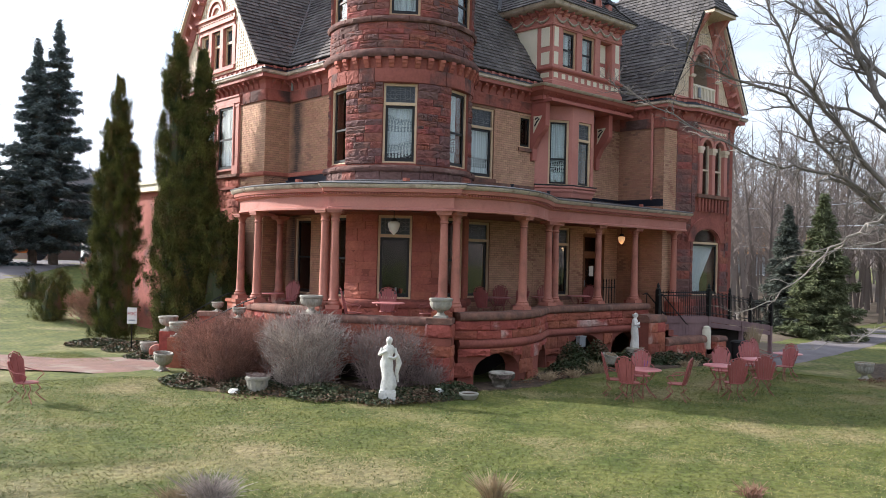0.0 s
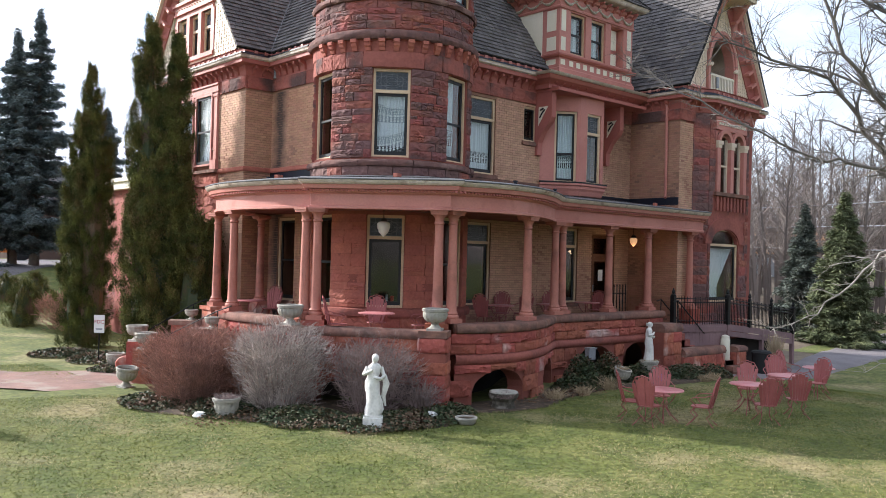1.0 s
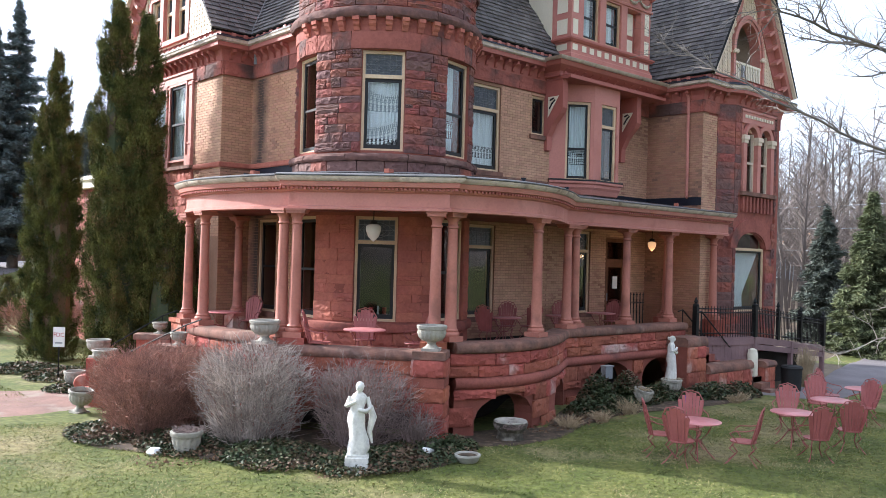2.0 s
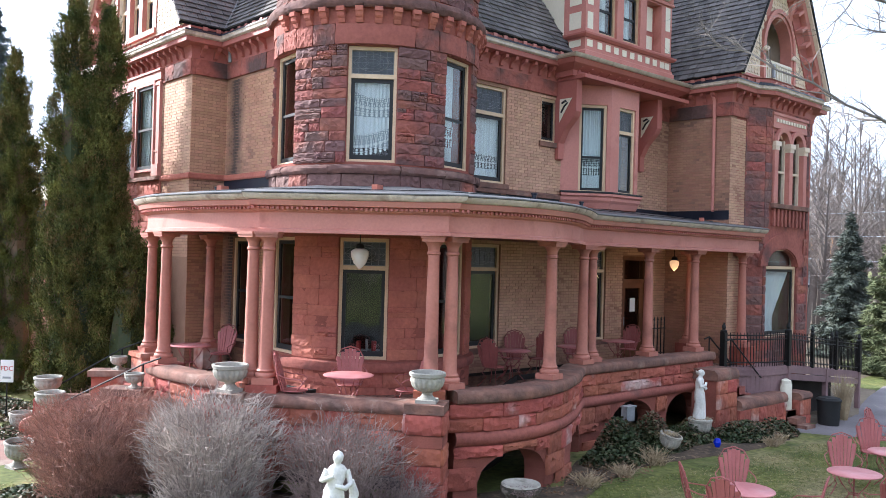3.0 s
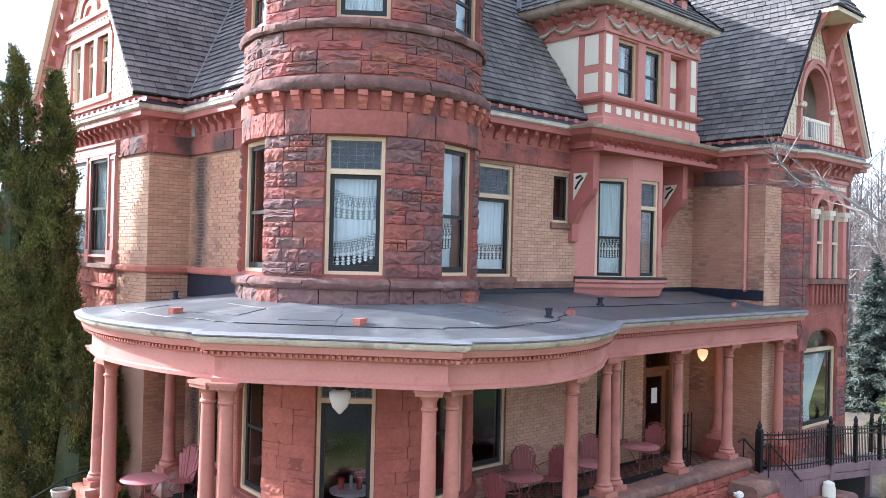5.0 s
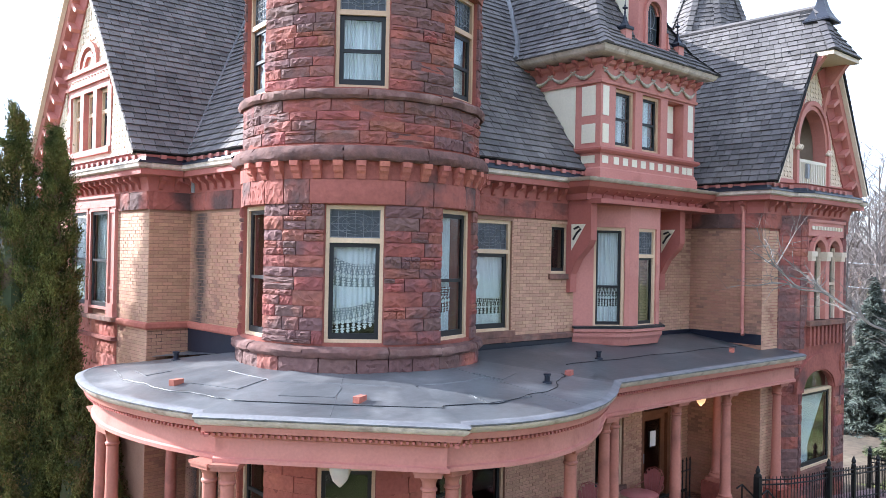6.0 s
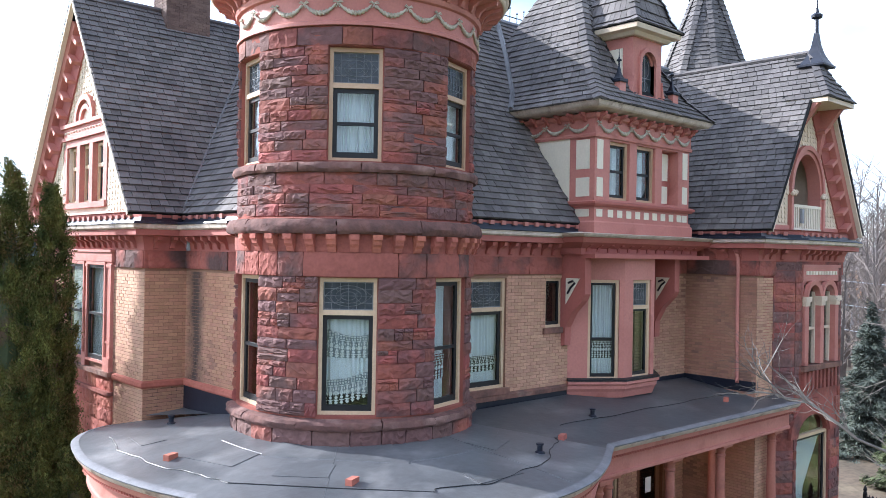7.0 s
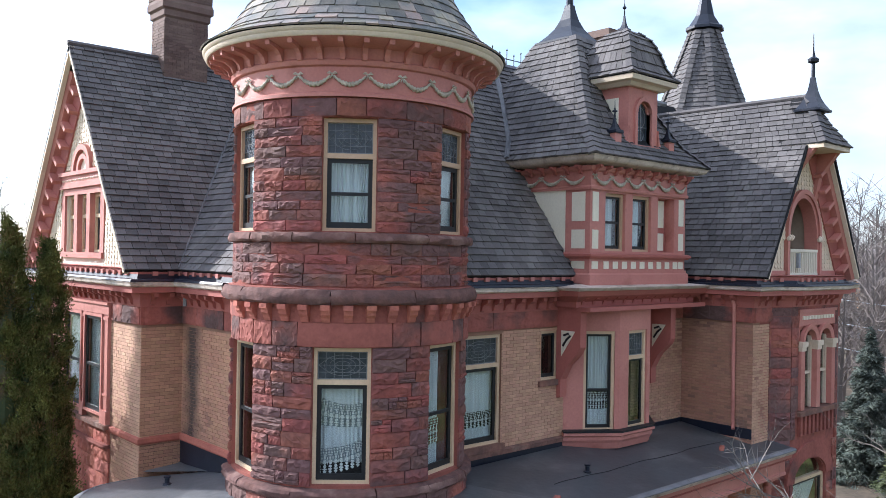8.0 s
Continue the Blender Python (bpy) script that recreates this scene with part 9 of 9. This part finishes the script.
tower_stones(2.19, 3.3, (0.2, 0.34), 0.35, 0.7, th, SMOOTHS + ROCKS_SM * 2, 0.05, sneck=0.4, gap=0.006)
tower_stones(1.28, 1.95, (0.3, 0.36), 0.4, 0.9, [], SMOOTHS[:2] + ROCKS_SM, 0.055, gap=0.006)


def path_stones(parent, path, arches, rows, wlo, whi, depth, meshes, s0=0.0, s1=None):
    total = s1 or run_length(path)[-1]
    for za, zb in rows:
        s = s0 + rng.uniform(-0.2, 0)
        while s < total - 0.05:
            w = min(rng.uniform(wlo, whi), total - s)
            c = s + w / 2
            top = max(arch_top(v, arches) for v in (max(0, s + 0.03), c, min(total, s + w - 0.03)))
            z0 = max(za, top + 0.01) if top > -0.5 else za
            if zb - z0 > 0.1 and c > 0.02 and w > 0.08:
                x, y, ux, uy = along(path, max(0.0, c))
                stone_at(parent, face_frame(x, y, ux, uy) @ Matrix.Translation((0, 0, (z0 + zb) / 2)), w - 0.008, depth * rng.uniform(0.85, 1.2), zb - z0 - 0.008, meshes)
            s += w


RB = [(-0.2, 0.22), (0.22, 0.62), (0.62, 1.0), (1.26, 1.5), (1.5, 1.76)]
path_stones(base_r, BASER, AR_R, RB, 0.4, 1.15, 0.09, ROCKS_LOW)
path_stones(base_l, BASE, [], RB, 0.5, 1.1, 0.085, ROCKS_LOW)
path_stones(base_f, FRONT, AR_F, [(-0.165, 0.21), (0.25, 0.8), (0.8, 1.04), (1.04, 1.36), (1.36, 1.67)], 0.5, 1.1, 0.1, ROCKS_LOW)
for ob, (x, y, rz) in zip(pier_obs, PIERS):
    m0 = pose(x, y, 0, 0, 0, rz)
    for k in range(4):
        mk = m0 @ pose(0, 0, 0, 0, 0, 90 * k) @ Matrix.Translation((0, -0.31, 0))
        for za, zb in ((-0.2, 0.22), (0.22, 0.55), (0.55, 0.86), (0.86, 1.16), (1.37, 1.71)):
            stone_at(ob, mk @ Matrix.Translation((0, 0, (za + zb) / 2)), 0.62, 0.07, zb - za - 0.015, ROCKS_LOW)

for x0, x1, zs in ((9.75, 10.75, ((-0.3, 0.2), (0.2, 0.6), (0.6, 1.0), (1.0, 1.35))), (10.75, 13.35, ((-0.4, 0.1), (0.1, 0.5)))):
    for za, zb in zs:
        x = x0
        while x < x1 - 0.05:
            w = min(rng.uniform(0.4, 0.9), x1 - x)
            stone_at(cheek, face_frame(x + w / 2, -3.35 if x1 < 11 else -3.45, 1, 0) @ Matrix.Translation((0, 0, (za + zb) / 2)), w - 0.012, 0.07, zb - za - 0.012, ROCKS_LOW)
            x += w
for k, (x, y, ux, uy, w) in enumerate(((14.31, -3.6, 1, 0, 0.6), (14.0, -3.33, 0, -1, 0.5))):
    for za, zb in ((-0.4, 0.05), (0.05, 0.5)):
        stone_at(end_pier, face_frame(x, y, ux, uy) @ Matrix.Translation((0, 0, (za + zb) / 2)), w, 0.06, zb - za - 0.012, ROCKS_LOW)

# rock-faced front of the right wing, with a brick strip beside it
wall_holes = BW + [(13.62 - 13.85, 16.46 - 13.85, 4.3, 5.36), (14.1 - 13.85, 16.6 - 13.85, 5.5, 6.3), (14.2 - 13.85, 16.5 - 13.85, 8.6, 9.1)]
for za, zb in split_rows(0.0, 9.12, 0.2, 0.36):
    stone_at(wall_wing, mw @ Matrix.Translation((0.91, 0.0, (za + zb) / 2)), 0.1, 0.05, zb - za - 0.01, ROCKS)
    stone_at(wall_bay, mwc @ Matrix.Translation((0.318, 0.0, (za + zb) / 2)), 0.62, 0.06, zb - za - 0.01, ROCKS)
    a = 0.0
    while a < 2.85:
        w = min(rng.uniform(0.35, 0.85), 2.87 - a)
        hit = [h for h in wall_holes if h[2] < zb - 0.03 and h[3] > za + 0.03 and h[0] < a + w and h[1] > a]
        if hit:
            h = hit[0]
            if a < h[0] - 0.08:
                w = h[0] - a
            else:
                a = max(a + 0.02, h[1])
                continue
        stone_at(wall_bay, mwf @ Matrix.Translation((a + w / 2, 0.0, (za + zb) / 2)), w - 0.01, 0.06, zb - za - 0.01, ROCKS)
        a += w

# rock-faced blocks of the frieze course under the eaves
for ob, m, a0, a1 in ((wall_gable, mg, 5.9, YN - YS), (wall_side, msd, 0.05, 0.95), (wall_inner, mi, 0.02, 2.0), (wall_right, mr, 0.3, 3.4), (wall_right, mr, 7.9, 8.8), (wall_wside, mws, 0.02, 2.08), (wall_wing, mw, 0.02, 1.0)):
    a = a0
    while a < a1 - 0.08:
        w = min(rng.uniform(0.55, 1.05), a1 - a)
        if a1 - a - w < 0.3:
            w = a1 - a
        stone_at(ob, m @ Matrix.Translation((a + w / 2, -0.02, 8.945)), w - 0.008, 0.055, 0.385, LINTELS)
        a += w

# red rock-faced base under the gable windows
for za, zb in ((5.84, 6.2), (5.42, 5.76), (5.1, 5.42), (4.75, 5.1), (4.4, 4.75)):
    a = 2.25
    while a < 5.7:
        w = min(rng.uniform(0.45, 0.9), 5.75 - a)
        if 5.75 - a - w < 0.25:
            w = 5.75 - a
        stone_at(wall_gable, mg @ Matrix.Translation((a + w / 2, 0.0, (za + zb) / 2)), w - 0.01, 0.075, zb - za - 0.01, ROCKS_SM)
        a += w

# bricks
BL, BH, BJ = 0.22, 0.076, 0.011
brick_mesh = mesh_of(Shape().box(-0.5, 0.5, -1, 0.2, -0.5, 0.5), "brick", BRICK_P)


def bricks(parent, m, a0, a1, z0, z1, holes, single=False, mat=None):
    sh = Shape(m)
    row, z = 0, z0
    while z + BH <= z1 + 0.001:
        a = a0 - (BL / 2 if row % 2 else 0)
        while a < a1:
            x0, x1 = max(a, a0), min(a + BL - BJ, a1)
            zc = z + BH / 2
            skip = False
            for h in holes:
                if h[2] - 0.02 < zc < h[3] + 0.02:
                    if x0 >= h[0] - 0.01 and x1 <= h[1] + 0.01:
                        skip = True
                    elif x0 < h[0] < x1:
                        x1 = h[0]
                    elif x0 < h[1] < x1:
                        x0 = h[1]
            if not skip and x1 - x0 > 0.03:
                d = 0.008 + rng.uniform(-0.003, 0.004)
                if single:
                    ob = new("brick", brick_mesh)
                    ob.parent = parent
                    ob.matrix_basis = m @ Matrix.Translation(((x0 + x1) / 2, 0, zc)) @ Matrix.Diagonal((x1 - x0, d, BH - BJ, 1))
                else:
                    t0, t1 = z, z + BH - BJ
                    sh.add([(x0, 0, t0), (x1, 0, t0), (x1, 0, t1), (x0, 0, t1), (x0, -d, t0), (x1, -d, t0), (x1, -d, t1), (x0, -d, t1)], [(4, 5, 6, 7), (0, 1, 5, 4), (1, 2, 6, 5), (2, 3, 7, 6), (3, 0, 4, 7)])
            a += BL
        z += BH
        row += 1
    if not single:
        tagged(part("brickwork", sh, mat or BRICK, parent), kind="stuff")


bricks(wall_gable, mg, 0.0, 7.43, 4.2, 8.75, LW + [(2.25, 5.75, 4.2, 6.45)])
bricks(wall_side, msd, 0.0, 0.95, 1.25, 8.75, [], mat=BRICK_STREAK)
bricks(wall_inner, mi, 0.0, 2.4, 1.25, 8.75, [(0.55, 1.55, 2.0, 4.7)], mat=BRICK_STREAK)
RH = [(h[0], h[1], h[2] - 0.14, h[3]) for h in RW]
bricks(wall_right, mr, 0.3, 1.6, 1.25, 8.75, RH)
bricks(wall_right, mr, 1.6, 3.72, 1.25, 5.95, RH)
bricks(wall_right, mr, 1.6, 3.72, 6.14, 8.75, RH, single=True)
bricks(wall_right, mr, 3.72, 8.8, 1.25, 8.75, RH)
bricks(wall_wside, mws, 0.0, 2.1, 1.25, 8.75, [], mat=BRICK_SOOT_SHADE)
bricks(wall_wing, mw, 0.0, 0.9, 1.25, 8.75, [])


bricks(chimney, face_frame(0.84, 9.05, 0, -1), 0, 0.8, 14.8, 16.5, [], mat=CHIM)
bricks(chimney, face_frame(0.85, 8.245, 1, 0), 0, 1.2, 14.8, 16.5, [], mat=CHIM)
bricks(chimney, face_frame(0.765, 9.13, 0, -1), 0, 0.96, 17.02, 18.58, [], mat=CHIM)
bricks(chimney, face_frame(0.77, 8.165, 1, 0), 0, 1.36, 17.02, 18.58, [], mat=CHIM)

# shingles
def shingle_quad(parent, p00, p10, p01, p11, expo=0.18, width=0.245, keep=None, name="shingles", single=0, mat=None):
    """Courses of shingles on the patch between an eave (p00, p10) and a top line (p01, p11)."""
    p00, p10, p01, p11 = (Vector(p) for p in (p00, p10, p01, p11))
    slope = ((p01 + p11) / 2 - (p00 + p10) / 2).length
    nrm = (p10 - p00).cross(p01 - p00) if (p10 - p00).length > (p11 - p01).length else (p11 - p01).cross(p01 - p00)
    nrm.normalize()
    if nrm.z < 0:
        nrm = -nrm
    rows = max(1, int(slope / expo))
    sh, count = Shape(), 0
    for r in range(rows):
        t0, t1 = r / rows, min(1.0, (r + 1.22) / rows)
        L0, L1 = p00.lerp(p01, t0), p10.lerp(p11, t0)
        M0, M1 = p00.lerp(p01, t1), p10.lerp(p11, t1)
        length = (L1 - L0).length
        if length < 0.08:
            continue
        s = -rng.uniform(0, width)
        while s < length:
            w = width * rng.uniform(0.8, 1.22)
            a, b = max(0.0, s) / length, min(length, s + w - 0.012) / length
            s += w
            if b - a < 0.02 / length:
                continue
            q0, q1, q2, q3 = L0.lerp(L1, a), L0.lerp(L1, b), M0.lerp(M1, b), M0.lerp(M1, a)
            c = (q0 + q1 + q2 + q3) / 4
            if keep and not keep(c):
                continue
            k = rng.uniform(0.036, 0.05)
            vs = [q0 + nrm * 0.004, q1 + nrm * 0.004, q0 + nrm * k, q1 + nrm * (k + rng.uniform(-0.004, 0.006)), q2 + nrm * 0.008, q3 + nrm * 0.008]
            fs = [(0, 1, 3, 2), (2, 3, 4, 5), (0, 2, 5), (1, 4, 3)]
            if count < single:
                count += 1
                o = (q0 + q1) / 2
                one = Shape()
                one.add([v - o for v in vs], fs)
                ob = new("shingle", shingle_piece(q1 - q0, q3 - q0, nrm))
                ob.parent = parent
                u, v = (q1 - q0), ((q3 + q2) / 2 - (q0 + q1) / 2)
                ob.matrix_basis = Matrix(((u.x, v.x, nrm.x, o.x), (u.y, v.y, nrm.y, o.y), (u.z, v.z, nrm.z, o.z), (0, 0, 0, 1)))
            else:
                sh.add(vs, fs)
    if sh.v:
        tagged(part(name, sh, mat or SLATE, parent), kind="stuff")


def hip_shingles(parent, a, b, na, nb, half=0.17, step=0.2):
    """Folded cap shingles laid up a hip from a to b; na, nb: outward directions of its two slopes."""
    a, b = Vector(a), Vector(b)
    d = (b - a).normalized()
    out = (Vector(na) + Vector(nb)).normalized()
    out = (out - d * out.dot(d)).normalized()
    side = d.cross(out)
    sh = Shape()
    n = max(1, int((b - a).length / step))
    for i in range(n):
        lo, hi = a.lerp(b, i / n), a.lerp(b, min(1.0, (i + 1.15) / n))
        h = half * rng.uniform(0.94, 1.06)
        L, R, dn = -side * h - out * 0.07, side * h - out * 0.07, out * 0.015
        t0, t1 = out * 0.075, out * 0.045
        sh.add([lo + L + t0, lo + t0, lo + R + t0, hi + L + t1, hi + t1, hi + R + t1, lo + L + dn, lo + dn, lo + R + dn], [(0, 1, 4, 3), (1, 2, 5, 4), (6, 7, 1, 0), (7, 8, 2, 1)])
    tagged(part("hip_shingles", sh, SLATE, parent), kind="stuff")


_piece = []


def shingle_piece(u, v, n):
    if not _piece:
        for k in (0.038, 0.044, 0.05):
            s = Shape().add([(-0.5, 0, 0.004), (0.5, 0, 0.004), (-0.5, 0, k), (0.5, 0, k + 0.003), (0.5, 1, 0.008), (-0.5, 1, 0.008)], [(0, 1, 3, 2), (2, 3, 4, 5), (0, 2, 5), (1, 4, 3)])
            _piece.append(mesh_of(s, "shingle", SLATE_P))
    return rng.choice(_piece)


shingle_quad(roof_left, (-1.44, E0, EAVE), (4.6, E0, EAVE), (-1.44, RY, RZ), (4.6, RY, RZ), keep=lambda c: c.x < c.y - 4.9, single=300)
shingle_quad(roof_inner, (-0.22, 9.2, EAVE), (-0.22, -0.2, EAVE), (-0.22 + run, 9.2, TOPZ), (-0.22 + run, -0.2, TOPZ), keep=lambda c: c.x > c.y - 5.1 and c.y > c.x)
shingle_quad(roof_right, (0.5, -0.22, EAVE), (14.6, -0.22, EAVE), (0.5, -0.22 + run, TOPZ), (14.6, -0.22 + run, TOPZ), keep=lambda c: c.x > c.y - 0.1 and (c.x < DX0 or c.x > DX1 or c.z > 12.3))
xh = WX - (WZ - hz) / WP
shingle_quad(roof_wing, (we, 3.0, EAVE), (we, YW - 0.5, EAVE), (xh, 3.0, hz), (xh, YW - 0.5, hz))
shingle_quad(roof_wing, (xh, 3.0, hz), (xh, YW - 1.02, hz), (WX, 3.0, WZ), (WX, YW - 0.24, WZ))
for (k0, z0), (k1, z1) in zip(DPROF[:-1], DPROF[1:]):
    A, B = pr(HXB * k0, HYB * k0, z0), pr(HXB * k1, HYB * k1, z1)
    shingle_quad(dormer_roof, A[3], A[0], B[3], B[0])
    shingle_quad(dormer_roof, A[0], A[1], B[0], B[1], keep=lambda c: abs(c.x - SX) > 0.68 or c.z > 14.8 or c.y < SY)
    for q, na in ((0, (-1, 0, 0.7)), (1, (1, 0, 0.7))):
        hip_shingles(dormer_roof, A[q], B[q], na, (0, -1, 0.7))
for b0, b1 in zip(BELL[:-2], BELL[1:-1]):
    A, B = q4(*b0), q4(*b1)
    shingle_quad(bell, A[3], A[0], B[3], B[0], 0.16, 0.18)
    shingle_quad(bell, A[0], A[1], B[0], B[1], 0.16, 0.18)
    hip_shingles(bell, A[0], B[0], (-1, 0, 0.5), (0, -1, 0.5), 0.13, 0.16)
    hip_shingles(bell, A[1], B[1], (1, 0, 0.5), (0, -1, 0.5), 0.13, 0.16)
hq = lambda kx, y0, z: [(WX - kx, YW + 0.3, z), (WX - kx, y0, z), (WX + kx, y0, z)]
H0, H1, H2 = hq(0.88, YW - 1.02, hz), hq(0.43, YW - 0.63, hz + 0.62), hq(0.06, YW - 0.22, WZ)
for A, B in ((H0, H1), (H1, H2)):
    shingle_quad(hood_ob, A[1], A[2], B[1], B[2])
    hip_shingles(hood_ob, A[1], B[1], (-1, 0, 0.6), (0, -1, 0.6))
for j in range(8):
    t0, t1 = 2 * math.pi * j / 8, 2 * math.pi * (j + 1) / 8
    if math.cos((t0 + t1) / 2 - math.radians(215)) > -0.1:
        f = lambda r, t, z: (SPX + r * math.cos(t), SPY + r * math.sin(t), z)
        shingle_quad(spire, f(2.07, t0, 14.9), f(2.07, t1, 14.9), f(0.53, t0, 19.0), f(0.53, t1, 19.0))
        hip_shingles(spire, f(2.1, t0, 14.9), f(0.55, t0, 19.0), (math.cos(t0 - 0.39), math.sin(t0 - 0.39), 0.4), (math.cos(t0 + 0.39), math.sin(t0 + 0.39), 0.4), 0.2)

# slates of the tower cone
prof_c = [(TR + 0.70, 14.25), (2.58, 14.57), (2.03, 15.37), (1.43, 16.72), (0.15, 19.6)]
cone_unit = [mesh_of(Shape().add([(-0.5, 0, 0.004), (0.5, 0, 0.004), (-0.5 + e, -0.02, 0.035), (0.5, 0.0, 0.038), (0.5, 1, 0.01), (-0.5, 1, 0.01)], [(0, 1, 3, 2), (2, 3, 4, 5), (0, 2, 5), (1, 4, 3)]), "slate", CONE_SLATE) for e in (0.0, 0.04, 0.1)]
seg = [(a, b, math.dist(a, b)) for a, b in zip(prof_c[:-1], prof_c[1:])]
tot, s = sum(x[2] for x in seg), 0.0
while s < tot - 0.3:
    def at_s(v):
        for a, b, L in seg:
            if v <= L:
                return (a[0] + (b[0] - a[0]) * v / L, a[1] + (b[1] - a[1]) * v / L)
            v -= L
        return seg[-1][1]
    (r0, z0), (r1, z1) = at_s(s), at_s(min(tot, s + 0.31))
    ang = 150.0 + rng.uniform(0, 5)
    while ang < 330:
        w = math.degrees(rng.uniform(0.22, 0.42) / max(r0, 0.3))
        a = radians(ang + w / 2)
        o = Vector((TC[0] + r0 * math.cos(a), TC[1] + r0 * math.sin(a), z0))
        u = Vector((-math.sin(a), math.cos(a), 0)) * (2 * r0 * math.sin(radians(w / 2)) - 0.012)
        v = Vector(((r1 - r0) * math.cos(a), (r1 - r0) * math.sin(a), z1 - z0))
        nrm = u.cross(v).normalized()
        ob = new("slate", rng.choice(cone_unit))
        ob.parent = cone
        ob.matrix_basis = Matrix(((u.x, v.x, nrm.x, o.x), (u.y, v.y, nrm.y, o.y), (u.z, v.z, nrm.z, o.z), (0, 0, 0, 1)))
        ang += w
    s += 0.245


# scalloped gable shingles
def scallops(parent, m, half, z0, apex, skip, w=0.17, expo=0.13):
    sh = Shape(m)
    r, z = 0, z0
    while z < apex - 0.2:
        hw = half * (1 - (z - z0) / (apex - z0)) - 0.04
        x = -hw + (w / 2 if r % 2 else 0)
        while x < hw:
            if not skip(x, z):
                pts = [(x + (w / 2 - 0.005) * math.cos(t), -0.045, z + 0.09 * math.sin(t)) for t in np.linspace(math.pi, 2 * math.pi, 6)]
                k = len(pts)
                sh.add(pts + [(x + w / 2 - 0.005, -0.012, z + expo * 1.1), (x - w / 2 + 0.005, -0.012, z + expo * 1.1)] + [(p[0], -0.01, p[2]) for p in pts], [tuple(range(k + 2))] + [(i, i + 1, k + 3 + i, k + 2 + i) for i in range(k - 1)])
            x += w
        z += expo
        r += 1
    tagged(part("scallop_shingles", sh, SCALLOP, parent), kind="stuff")


scallops(left_gable, mgl, 3.55, 10.0, 14.95, lambda x, z: (abs(x) < 1.55 and z < 12.4) or (x * x + (z - 12.34) ** 2 < 0.5))
scallops(wing_gable, mwg, 2.6, 10.0, 14.6, lambda x, z: (abs(x) < 1.12 and z < 11.1) or ((x / 1.1) ** 2 + ((z - 11.06) / 1.4) ** 2 < 1.0))

# checker tiles of the porch floor
tl = {0: Shape(), 1: Shape()}
poly = np.array(offset(EDGE, -0.5) + [(13.0, -0.02), (-0.02, -0.02), (-0.02, 4.9), (-0.9, 4.9)])


def inside(x, y):
    x0, y0 = poly[:, 0], poly[:, 1]
    x1, y1 = np.roll(x0, -1), np.roll(y0, -1)
    c = ((y0 > y) != (y1 > y)) & (x < (x1 - x0) * (y - y0) / (y1 - y0 + 1e-12) + x0)
    return bool(c.sum() % 2)


T = 0.15
for i in range(-24, 92):
    for j in range(-32, 36):
        x, y = i * T, j * T
        if inside(x + T / 2, y + T / 2):
            tl[(i + j) % 2].box(x + 0.004, x + T - 0.004, y + 0.004, y + T - 0.004, FLOOR - 0.02, FLOOR)
tagged(part("floor_tiles", tl[0], pm("brown_tile", (0.11, 0.05, 0.038), (0.085, 0.042, 0.032), 0.55, 3, 0.1, 30, island=0.2), porch, "checkered red and buff porch tiles"), kind="stuff")
tagged(part("floor_tiles", tl[1], pm("buff_tile", (0.22, 0.125, 0.09), (0.18, 0.105, 0.075), 0.55, 3, 0.1, 30, island=0.2), porch, "checkered red and buff porch tiles"), kind="stuff")
